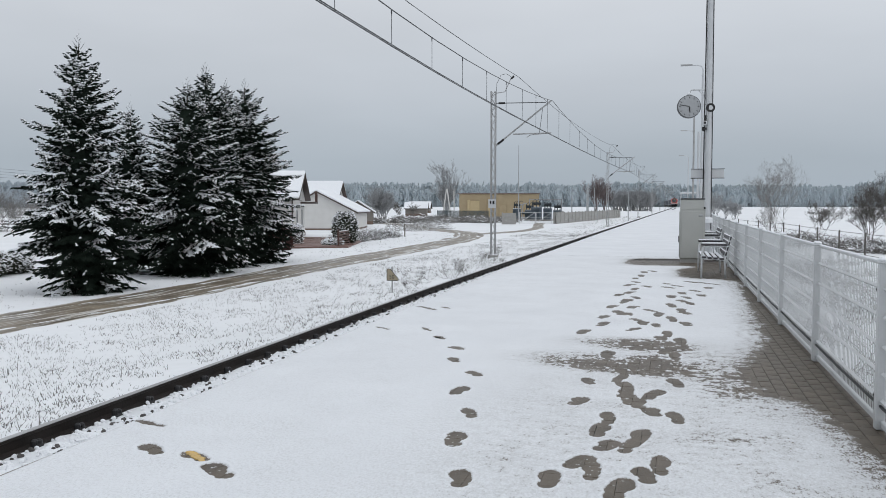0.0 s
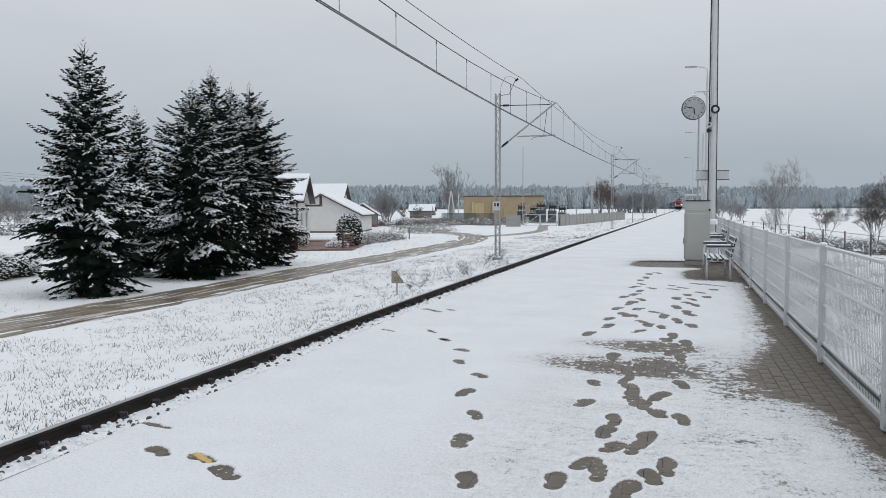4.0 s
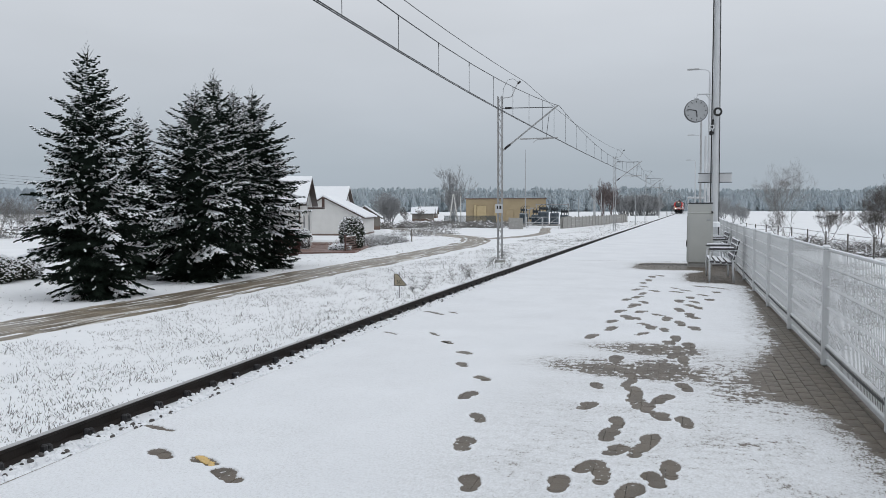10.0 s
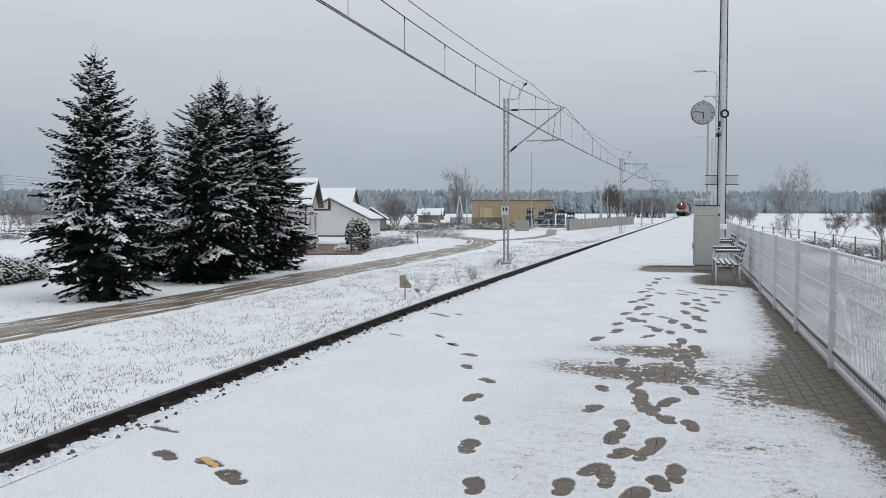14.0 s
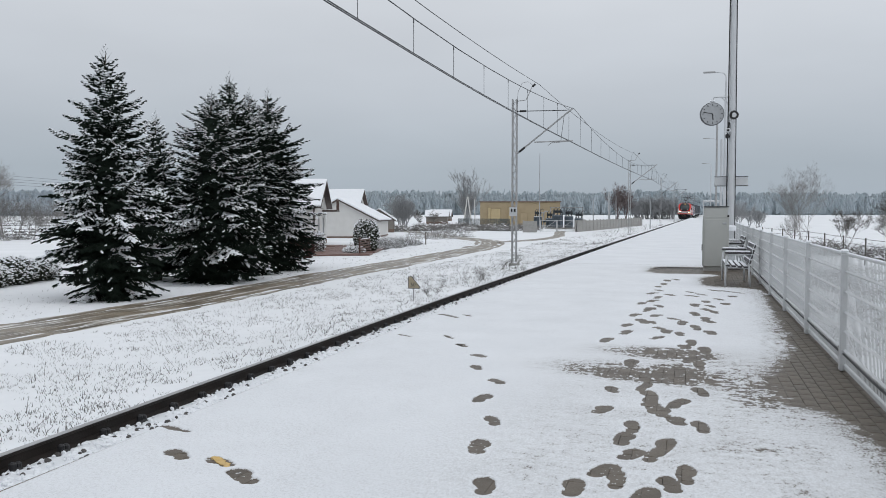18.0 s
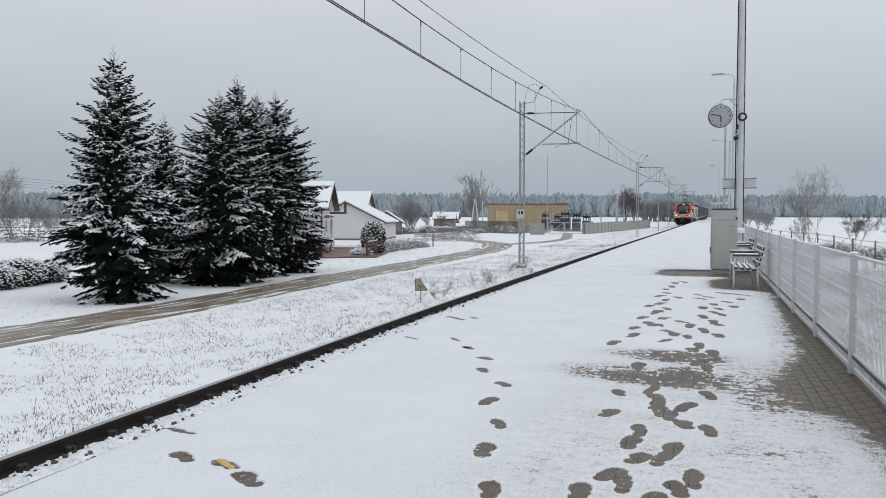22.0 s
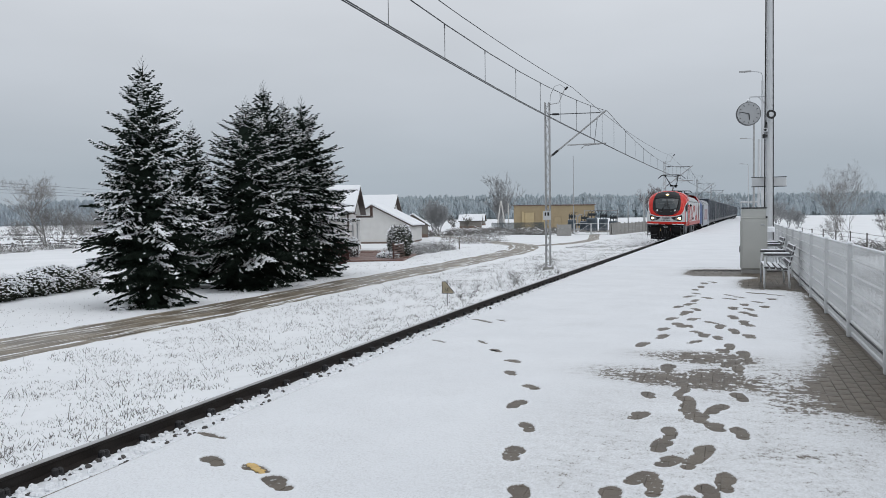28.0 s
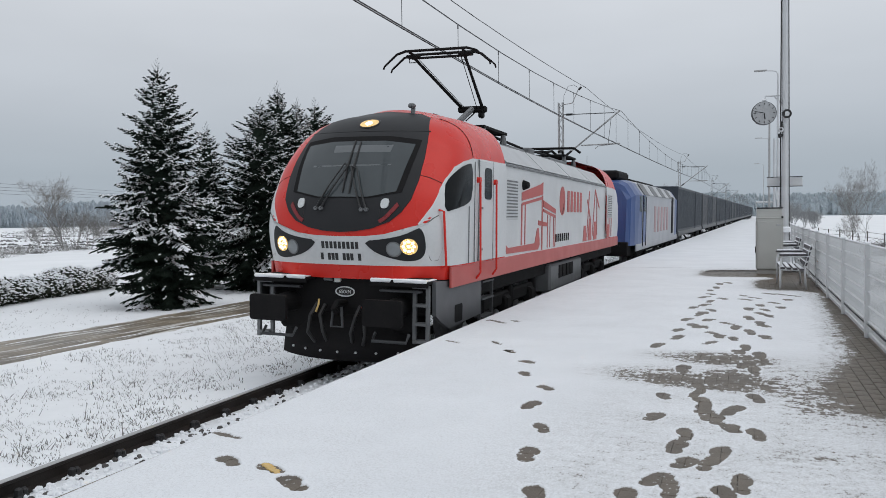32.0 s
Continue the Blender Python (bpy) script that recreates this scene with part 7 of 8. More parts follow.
def pantograph(parent, y0, raised):
    p = part("pantograph", Shape().box((0, y0 + 0.9, 4.02), (1.2, 1.7, 0.06), 0.01).tube([(-0.55, y0, 4.02), (-0.55, y0 + 1.8, 4.02)], 0.03, 6).tube([(0.55, y0, 4.02), (0.55, y0 + 1.8, 4.02)], 0.03, 6), UNDER_BLACK, parent, "black pantograph")
    for x in (-0.55, 0.55):
        for d in (0.15, 1.6):
            part("insulator", Shape().tube([(x, y0 + d, 3.68), (x, y0 + d, 3.8), (x, y0 + d, 4.0)], [0.06, 0.08, 0.05], 8), UNDER_GREY, p)
    if raised:
        part("lower_arm", Shape().tube([(0, y0 + 0.15, 4.10), (0, y0 + 1.15, 4.52)], 0.06, 8), UNDER_GREY, p)
        part("knee", Shape().box((0, y0 + 1.15, 4.50), (0.62, 0.16, 0.13), 0.03).box((0.18, y0 + 1.2, 4.42), (0.1, 0.2, 0.2), 0.03), UNDER_BLACK, p)
        for sx in (-1, 1):
            part("upper_arm", Shape().tube([(sx * 0.22, y0 + 1.15, 4.52), (sx * 0.50, y0 - 0.90, 5.22)], [0.036, 0.028], 8), UNDER_BLACK, p)
            part("stay_wire", Shape().tube([(sx * 0.12, y0 + 1.1, 4.5), (sx * 0.42, y0 - 0.86, 5.20)], 0.008, 4), UNDER_BLACK, p)
            part("control_rod", Shape().tube([(sx * 0.04, y0 + 0.6, 4.2), (sx * 0.06, y0 + 1.1, 4.42)], 0.014, 5), UNDER_BLACK, p)
        yh = y0 - 0.90
        for d in (-0.19, 0.17):
            pts = [(-1.05, yh + d, 5.00), (-1.03, yh + d, 5.06), (-0.78, yh + d, 5.27), (-0.6, yh + d, 5.32), (0.6, yh + d, 5.32), (0.78, yh + d, 5.27), (1.03, yh + d, 5.06), (1.05, yh + d, 5.00)]
            part("contact_strip", Shape().tube(pts, [0.016, 0.018, 0.022, 0.026, 0.026, 0.022, 0.018, 0.016], 6), UNDER_BLACK, p)
        part("head_bar", Shape().tube([(-0.55, yh, 5.22), (0.55, yh, 5.22)], 0.024, 6), UNDER_BLACK, p)
        for x in (-0.52, 0.52):
            part("spring_box", Shape().box((x, yh, 5.25), (0.26, 0.16, 0.06), 0.02).tube([(x, yh - 0.19, 5.29), (x, yh + 0.17, 5.29)], 0.022, 6).tube([(x - 0.08, yh, 5.22), (x - 0.08, yh, 5.14), (x + 0.04, yh, 5.14)], 0.010, 5), UNDER_BLACK, p)
    else:
        for k in range(3):
            part("folded_arm", Shape().tube([(-0.4 + 0.4 * k, y0 + 0.1, 4.12), (-0.3 + 0.3 * k, y0 + 1.0, 4.22), (-0.2 + 0.2 * k, y0 + 1.8, 4.14)], 0.04, 6), UNDER_BLACK, p)
        part("folded_head", Shape().tube([(-1.0, y0 + 0.3, 4.1), (-0.8, y0 + 0.3, 4.24), (0.8, y0 + 0.3, 4.24), (1.0, y0 + 0.3, 4.1)], 0.04, 6), UNDER_BLACK, p)


def red_locomotive():
    v = thing("locomotive", "red and white electric freight locomotive with headlights lit", "locomotive")
    L = 20.0
    shell = cab_shell().mesh("cab_shell", RED, True)
    part("cab_shell", shell, None, v, "glossy red rounded cab")
    part("cab_shell", shell, None, v, "glossy red rounded cab", at=Matrix.Translation((0, L, 0)) @ Matrix.Rotation(math.pi, 4, "Z"))
    # body between the cabs
    sec = [(-1.45, 1.27), (-1.45, 3.2), (-1.06, 3.58), (-0.95, 3.62), (0.95, 3.62), (1.06, 3.58), (1.45, 3.2), (1.45, 1.27)]
    part("body_side", Shape().plate(sec, 1, CAB_BACK - 0.01, L - CAB_BACK + 0.01), LOCO_WHITE, v, "dirty white body side")
    for k in range(4):
        a = CAB_BACK + 0.06 + 2.92 * k
        for sx in (-1, 1):
            pl = [(sx * 1.462, 3.215), (sx * 1.472, 3.222), (sx * 1.085, 3.602), (sx * 1.07, 3.59)]
            part("roof_panel", Shape().plate(pl, 1, a, a + 2.82), ROOF_SILVER, v, "silvery sloping roof panel")
    for sx in (-1, 1):
        part("gutter", Shape().box((sx * 1.462, L / 2, 3.17), (0.03, L - 2 * CAB_BACK, 0.035)), UNDER_GREY, v)
    part("roof_walk", Shape().box((0, L / 2, 3.68), (1.5, L - 2 * CAB_BACK - 0.4, 0.10), 0.02), UNDER_GREY, v)
    for y, s in ((4.8, (0.9, 1.2, 0.14)), (8.2, (1.2, 1.4, 0.09)), (9.8, (0.4, 0.5, 0.20)), (12.5, (1.3, 2.2, 0.10))):
        part("roof_box", Shape().box((0.35 if s[0] < 1 else 0, y, 3.72 + s[2] / 2), s, 0.03), UNDER_GREY, v)
    part("roof_bar", Shape().tube([(0.4, 4.6, 4.0), (0.4, 6.5, 3.95), (0.35, 9.5, 3.9), (0.3, 12.5, 3.95)], 0.03, 6), UNDER_BLACK, v)
    part("horn", Shape().tube([(0.42, 2.35, 3.85), (0.42, 2.35, 3.98)], 0.04, 8).box((0.42, 2.3, 4.0), (0.1, 0.12, 0.07), 0.02), UNDER_GREY, v)
    part("roof_rail", Shape().tube([(0.5, 3.0, 3.75), (0.5, 3.05, 3.95), (0.5, 4.1, 3.95), (0.5, 4.15, 3.72)], 0.02, 6).tube([(0.75, 3.0, 3.65), (0.75, 3.05, 3.87), (0.75, 4.1, 3.87), (0.75, 4.15, 3.62)], 0.02, 6), UNDER_BLACK, v)
    pantograph(v, 5.55, True)
    pantograph(v, 13.6, False)
    # nose: white band, mask, windscreen
    band = [(-1.30, 1.57), (1.30, 1.57), (1.30, 2.20), (1.20, 2.15), (1.05, 2.095), (0.8, 2.03), (0.4, 1.985), (0, 1.975), (-0.4, 1.985), (-0.8, 2.03), (-1.05, 2.095), (-1.20, 2.15), (-1.30, 2.20)]
    part("nose_band", panel(band, 0.014, rings=14), LOCO_WHITE, v, "white band under the windscreen", True)
    mask = [(-1.045, 2.78), (-1.00, 2.5), (-0.89, 2.32), (-0.74, 2.19), (-0.5, 2.095), (-0.25, 2.05), (0.0, 2.035), (0.25, 2.05), (0.5, 2.095), (0.74, 2.19), (0.89, 2.32), (1.00, 2.5), (1.045, 2.78),
            (1.04, 3.1), (1.00, 3.35), (0.955, 3.52), (0.88, 3.66), (0.80, 3.78), (0.54, 3.88), (0, 3.93), (-0.54, 3.88), (-0.80, 3.78), (-0.88, 3.66), (-0.955, 3.52), (-1.00, 3.35), (-1.04, 3.1)]
    mk = part("front_mask", panel(mask, 0.018, rings=18), MASK_BLACK, v, "satin black front mask", True)
    rim = rounded([(-0.85, 2.52), (0.85, 2.52), (0.90, 2.85), (0.93, 3.2), (0.925, 3.44), (-0.925, 3.44), (-0.93, 3.2), (-0.90, 2.85)], 1)
    glass = rounded([(-0.775, 2.535), (0.775, 2.535), (0.82, 2.85), (0.855, 3.15), (0.865, 3.365), (-0.865, 3.365), (-0.855, 3.15), (-0.82, 2.85)], 1)
    part("screen_rim", panel(rim, 0.026, rings=12), UNDER_BLACK, mk, "deep black rubber rim", True)
    ws = part("windscreen", panel(glass, 0.030, rings=12), SCREEN, mk, "dark reflecting windscreen", True)
    part("sun_blind", panel([(-0.35, 3.19), (0.55, 3.19), (0.56, 3.30), (-0.36, 3.30)], 0.0315, rings=3), BLIND, ws, "pale sun blind behind the glass", True)
    part("desk_line", panel([(-0.62, 2.97), (0.62, 2.99), (0.62, 3.01), (-0.62, 2.995)], 0.0315, rings=3), BLIND, ws, "", True)
    part("roof_seam", Shape().tube([(x, front_y(x, 3.525) - 0.019, 3.525) for x in [-0.98 + 0.14 * k for k in range(15)]], 0.006, 4), BLACK, mk)
    for x in (-0.60, 0.60):
        part("flap_seam", Shape().tube([(x, front_y(x, z) - 0.019, z) for z in [2.17 + 0.07 * k for k in range(6)]], 0.004, 4), BLACK, mk)

    def nose_point(x, z, off):
        return Vector((x, front_y(x, z) - off, z))

    # wipers parked beside the middle: pivots, elbows, blade ends
    for pivots, elbows, low, high in ((((-0.385, 2.37), (-0.30, 2.37)), ((-0.065, 3.02), (0.00, 2.975)), (0.00, 2.60), (-0.045, 3.37)), (((0.335, 2.355), (0.408, 2.355)), ((0.05, 2.975), (0.15, 2.945)), (0.108, 2.585), (0.05, 3.35))):
        arms = Shape()
        for p, e in zip(pivots, elbows):
            arms.tube([nose_point(*p, 0.05), nose_point((p[0] + e[0]) / 2, (p[1] + e[1]) / 2, 0.08), nose_point(*e, 0.09)], [0.016, 0.011, 0.010], 6)
        mid = ((low[0] + high[0]) / 2, (low[1] + high[1]) / 2)
        arms.tube([nose_point(*elbows[0], 0.09), nose_point(*mid, 0.075), nose_point(*elbows[1], 0.09)], 0.011, 6)
        wp = part("wiper", arms, BLACK, mk, "black double wiper arm")
        part("blade", Shape().tube([nose_point(*low, 0.045), nose_point(*mid, 0.055), nose_point(*high, 0.045)], [0.012, 0.020, 0.012], 6), BLACK, wp)
        part("pivot", Shape().disc(nose_point(*pivots[0], 0.06), (0, -1, 0), 0.028, 0.06, 10).disc(nose_point(*pivots[1], 0.06), (0, -1, 0), 0.028, 0.06, 10), UNDER_GREY, wp)
    for sx in (-1, 1):
        part("marker_lamp", panel(rounded([(sx * 0.66 - 0.055, 2.375), (sx * 0.66 + 0.055, 2.375), (sx * 0.66 + 0.06, 2.515), (sx * 0.66 - 0.05, 2.515)], 2), 0.044, rings=4), MARKER, mk, "small white marker lamp", True)
        arc = [(sx * (0.615 + 0.245 * k / 8), 2.17 + 0.24 * (k / 8) ** 1.4) for k in range(9)] + [(sx * (0.585 + 0.24 * k / 8), 2.21 + 0.25 * (k / 8) ** 1.4) for k in range(8, -1, -1)]
        part("tail_lamp", panel(arc if sx > 0 else arc[::-1], 0.030, rings=3), TAIL_RED, mk, "dark red tail light strip")
        pod = rounded([(sx * 0.37, 1.915), (sx * 0.48, 1.79), (sx * 0.66, 1.70), (sx * 0.94, 1.635), (sx * 1.12, 1.655), (sx * 1.19, 1.73), (sx * 1.215, 1.85), (sx * 1.20, 2.02), (sx * 1.15, 2.11), (sx * 1.10, 2.09), (sx * 0.95, 2.01), (sx * 0.7, 1.95)], 1)
        pd = part("headlight_pod", panel(pod if sx > 0 else pod[::-1], 0.022, rings=8), MASK_BLACK, v, "black headlight pod", True)
        o = (1.005, 1.845)
        part("reflector", panel(ring_oval(sx * o[0], o[1], 0.112, 0.112), 0.034, rings=4), LENS_LIT, pd, "lit amber headlight", True)
        for k in range(9):
            bx, bz = (0.0, 0.0) if k == 0 else (0.070 * math.cos(k * math.tau / 8), 0.070 * math.sin(k * math.tau / 8))
            part("bulb", panel(ring_oval(sx * o[0] + bx, o[1] + bz, 0.015, 0.015, 10), 0.042, rings=2), BULB, pd)
        part("lamp_rim", panel(ring_oval(sx * 0.80, 1.805, 0.108, 0.108), 0.028, rings=3), UNDER_GREY, pd, "", True)
        part("lamp", panel(ring_oval(sx * 0.80, 1.805, 0.090, 0.090), 0.036, rings=4), LENS_GREY, pd, "unlit grey lamp glass", True)
    part("top_lamp_rim", panel(ring_oval(0, 3.665, 0.17, 0.085), 0.030, rings=3), BLACK, mk, "", True)
    tl = part("top_lamp", panel(ring_oval(0, 3.665, 0.145, 0.068), 0.040, rings=4), LENS_LIT, mk, "lit top headlight", True)
    part("bulb", panel(ring_oval(0, 3.665, 0.05, 0.028, 14), 0.048, rings=2), BULB, tl)
    for row, n, z in ((0, 9, 1.85), (1, 11, 1.685)):
        for k in range(n):
            if row == 1 and k in (1, 5, 9):
                continue
            x = -0.30 + 0.60 * (k + 0.5) / n if row == 0 else -0.325 + 0.65 * (k + 0.5) / n
            part("number_bar", panel([(x - 0.022, z - 0.05), (x + 0.022, z - 0.05), (x + 0.022, z + 0.05), (x - 0.022, z + 0.05)], 0.020, rings=2), BLACK, v)
    # side: white panel with a curved front edge, cab window, door, rails
    for sx in (-1, 1):
        white = [(0.86, 1.57), (CAB_BACK, 1.57), (CAB_BACK, 3.18), (2.74, 3.17), (2.17, 3.15), (1.79, 3.08), (1.54, 2.99), (1.30, 2.80), (1.17, 2.66), (1.04, 2.47), (0.94, 2.32), (0.86, 2.17)]
        part("cab_side", panel(white, 0.012, "side", 14, sx), LOCO_WHITE, v, "white cab side", True)
        part("cab_side", panel(white, 0.012, "side", 14, sx), LOCO_WHITE, v, "white cab side", True, at=Matrix.Translation((0, L, 0)) @ Matrix.Rotation(math.pi, 4, "Z"))
        win = rounded([(1.12, 2.33), (1.35, 2.38), (1.85, 2.45), (2.08, 2.55), (2.11, 3.07), (1.90, 3.05), (1.66, 2.99), (1.39, 2.85), (1.22, 2.68)], 1)
        part("cab_window", panel(win, 0.022, "side", 6, sx), SIDE_GLASS, v, "dark cab side window", True)
        hatch = rounded([(0.97, 1.66), (1.11, 1.66), (1.07, 2.30), (0.96, 2.22), (0.89, 2.11)], 1)
        part("hatch_seam", panel([(1.02 + (y - 1.02) * 1.06, 1.95 + (z - 1.95) * 1.03) for y, z in hatch], 0.016, "side", 6, sx), UNDER_GREY, v, "", True)
        part("side_hatch", panel(hatch, 0.020, "side", 6, sx), LOCO_WHITE, v, "", True)
        for y, z0, z1 in ((2.22, 1.57, 3.1), (1.95, 1.57, 2.42)):
            part("panel_seam", Shape().box((sx * 1.505, y, (z0 + z1) / 2), (0.012, 0.012, z1 - z0)), UNDER_GREY, v)
        door = part("cab_door", Shape().box((sx * 1.497, 2.82, 2.36), (0.03, 0.74, 1.58), 0.012), LOCO_WHITE, v, "white cab door")
        for y in (2.435, 3.205):
            part("door_gap", Shape().box((sx * 1.500, y, 2.36), (0.02, 0.014, 1.58)), UNDER_GREY, door)
        part("door_window", Shape().plate(rrect(2.90, 2.79, 0.40, 0.50, 0.09), 0, sx * 1.509 if sx > 0 else sx * 1.519, sx * 1.519 if sx > 0 else sx * 1.509), SIDE_GLASS, door, "dark door window")
        for z in (1.75, 2.4):
            part("hinge", Shape().box((sx * 1.517, 2.55, z), (0.02, 0.1, 0.03)), UNDER_GREY, door)
        for y in (2.35, 3.24):
            handrail(v, [(sx * 1.48, y, 2.84), (sx * 1.55, y, 2.82), (sx * 1.55, y + 0.06, 1.40), (sx * 1.48, y + 0.06, 1.30)], RED)
            part("rail_knob", Shape().tube([(sx * 1.48, y, 2.83), (sx * 1.56, y, 2.83)], 0.045, 10), RED, v)
        if sx > 0:
            handrail(v, [(sx * side_x(1.06, 2.3), 1.06, 2.36), (sx * (side_x(1.06, 2.3) + 0.08), 1.04, 2.34), (sx * (side_x(1.14, 1.6) + 0.08), 1.12, 1.58), (sx * side_x(1.14, 1.6), 1.14, 1.55)], RED)
        part("red_seam", Shape().tube([(sx * (side_x(y, z) + 0.004), y, z) for y, z in ((1.0, 2.93), (1.10, 2.86), (1.16, 2.81), (1.23, 2.74))], 0.006, 4), UNDER_BLACK, v)
        part("cab_seam", Shape().tube([(sx * (side_x(2.23, z) + 0.003), 2.23, z) for z in [3.17 + 0.05 * k for k in range(13)]], 0.006, 4), UNDER_BLACK, v)
        part("stripe", Shape().box((sx * 1.462, L / 2, 1.40), (0.036, L - 2.5, 0.30), 0.008), RED_SIDE, v, "faded red stripe along the sill")
        part("sill_line", Shape().box((sx * 1.458, L / 2 + 1.2, 1.545), (0.02, L - 5.4, 0.022)), LOCO_WHITE, v)
        ladder = part("cab_steps", Shape().box((sx * 1.38, 2.92, 0.95), (0.05, 0.04, 0.75)).box((sx * 1.38, 3.6, 0.95), (0.05, 0.04, 0.75)), STEP_GREY, v, "grey cab steps")
        for z in (0.62, 0.92, 1.2):
            part("tread", Shape().box((sx * 1.36, 3.26, z), (0.14, 0.66, 0.03)), STEP_GREY, ladder)
        skirt = [(0.98, 0.80), (1.35, 0.66), (2.85, 0.70), (2.85, 1.26), (0.78, 1.38), (0.80, 0.90)]
        part("skirt", Shape().plate(skirt, 0, min(sx * 1.42, sx * 1.36), max(sx * 1.42, sx * 1.36)), SKIRT_GREY, v, "grey front skirt")
        part("skirt_opening", Shape().plate(rrect(1.75, 0.84, 0.34, 0.26, 0.03), 0, min(sx * 1.418, sx * 1.426), max(sx * 1.418, sx * 1.426)), UNDER_BLACK, v)
    # right-hand graphics and fittings, drawn as plain shapes
    def decal(poly, mat=RED_SIDE, name="decal"):
        x = 1.452 if max(p[0] for p in poly) < L - CAB_BACK else 1.503
        return part(name, Shape().plate(poly, 0, x, x + 0.007), mat, v)
    gr = part("vent_grille", Shape().box((1.455, 4.55, 2.58), (0.02, 0.9, 0.74), 0.006), LOCO_WHITE, v, "pale louvred grille")
    for k in range(12):
        part("louvre", Shape().box((1.468, 4.55, 2.26 + 0.058 * k), (0.012, 0.78, 0.026)), UNDER_GREY, gr)
    gr = part("vent_grille", Shape().box((1.507, 16.5, 2.58), (0.02, 0.9, 0.74), 0.006), LOCO_WHITE, v, "pale louvred grille")
    for k in range(12):
        part("louvre", Shape().box((1.520, 16.5, 2.26 + 0.058 * k), (0.012, 0.78, 0.026)), UNDER_GREY, gr)
    part("side_mirror", Shape().tube([(1.45, 5.42, 2.86), (1.56, 5.40, 2.86)], [0.10, 0.06], 10), UNDER_BLACK, v)
    decal([(4.1, 1.80), (4.35, 1.70), (6.4, 1.72), (6.6, 2.02), (6.75, 2.02), (6.85, 1.68), (6.7, 1.58), (4.25, 1.60)], name="ship_shape")
    decal([(5.3, 2.56), (7.1, 2.72), (7.1, 2.98), (6.9, 2.93), (5.3, 2.72)], name="crane_shape")
    decal([(5.3, 2.47), (7.1, 2.62), (7.1, 2.68), (5.3, 2.52)], name="crane_shape")
    decal([(5.28, 1.72), (5.36, 1.72), (5.36, 2.5), (5.28, 2.5)], name="crane_shape")
    decal([(5.55, 1.72), (5.61, 1.72), (5.61, 2.5), (5.55, 2.5)], name="crane_shape")
    decal([(7.0, 1.56), (7.10, 1.56), (7.10, 2.7), (7.0, 2.7)], name="crane_shape")
    decal([(7.15, 2.46), (8.4, 2.32), (8.4, 2.42), (7.15, 2.6)], name="crane_shape")
    decal([(7.15, 2.36), (8.4, 2.22), (8.4, 2.28), (7.15, 2.42)], name="crane_shape")
    decal([(6.7, 2.08), (7.6, 2.04), (7.6, 2.12), (6.7, 2.18)], name="crane_shape")
    for a in (7.55, 7.8, 8.18, 8.34):
        decal([(a, 1.58), (a + 0.05, 1.58), (a + 0.05, 2.3), (a, 2.3)], name="crane_shape")
    decal(ring_oval(9.15, 2.62, 0.32, 0.34, 20), RED_SIDE, "emblem")
    decal([(9.1, 2.3), (9.25, 2.35), (9.35, 2.6), (9.2, 2.9), (9.3, 2.62)], UNDER_BLACK, "emblem_stroke")
    for k in range(5):
        y = 9.75 + 0.42 * k
        decal([(y, 2.36), (y + 0.26, 2.36), (y + 0.26, 2.88), (y, 2.88)], RED_SIDE, "letter_block")
    for k in range(7):
        y = 8.42 + 0.24 * k
        decal([(y, 1.68), (y + 0.13, 1.68), (y + 0.13, 1.86), (y, 1.86)], UNDER_BLACK, "number_block")
    for y, z in ((12.2, 2.0), (13.0, 2.2), (13.9, 2.1), (16.2, 2.0)):
        decal([(y - 0.25, 1.58), (y + 0.35, 1.58), (y + 0.22, z), (y - 0.1, z)], name="port_shape")
    for (a, b), (c, d) in (((12.6, 1.7), (12.9, 2.95)), ((13.2, 2.1), (12.6, 2.7)), ((13.5, 1.7), (13.9, 3.0)), ((13.9, 3.0), (14.7, 2.5)), ((14.3, 1.7), (14.2, 2.8)), ((15.9, 1.7), (15.8, 2.9)), ((16.5, 1.7), (16.3, 2.9)), ((16.9, 1.6), (16.9, 2.9))):
        n = Vector((-(d - b), c - a)).normalized() * 0.05
        decal([(a + n.x, b + n.y), (a - n.x, b - n.y), (c - n.x, d - n.y), (c + n.x, d + n.y)], name="port_shape")
    for k in range(4):
        decal([(2.02, 1.85 + 0.11 * k), (2.5 - 0.1 * (k % 2), 1.85 + 0.11 * k), (2.5 - 0.1 * (k % 2), 1.87 + 0.11 * k), (2.02, 1.87 + 0.11 * k)], UNDER_GREY, "notice_bar")
    # frame, bogies, tanks
    part("underframe", Shape().box((0, L / 2, 1.08), (2.5, L - 2.2, 0.28), 0.03), UNDER_BLACK, v, "black underframe")
    bogie(v, 5.1, UNDER_BLACK)
    bogie(v, L - 5.1, UNDER_BLACK)
    tank = part("equipment_box", Shape().box((0, L / 2 + 0.3, 0.85), (2.75, 3.9, 0.62), 0.05), UNDER_GREY, v, "grey equipment box between the bogies")
    for k in range(4):
        part("grate", Shape().box((1.385, L / 2 - 0.6 + 0.45 * k, 0.95), (0.02, 0.36, 0.3)), UNDER_BLACK, tank)
    # buffer beam
    beam = part("buffer_beam", Shape().box((0, 1.06, 1.14), (2.60, 0.38, 0.52), 0.04).box((0, 1.12, 0.8), (2.2, 0.5, 0.4), 0.05), UNDER_BLACK, v, "black buffer beam")
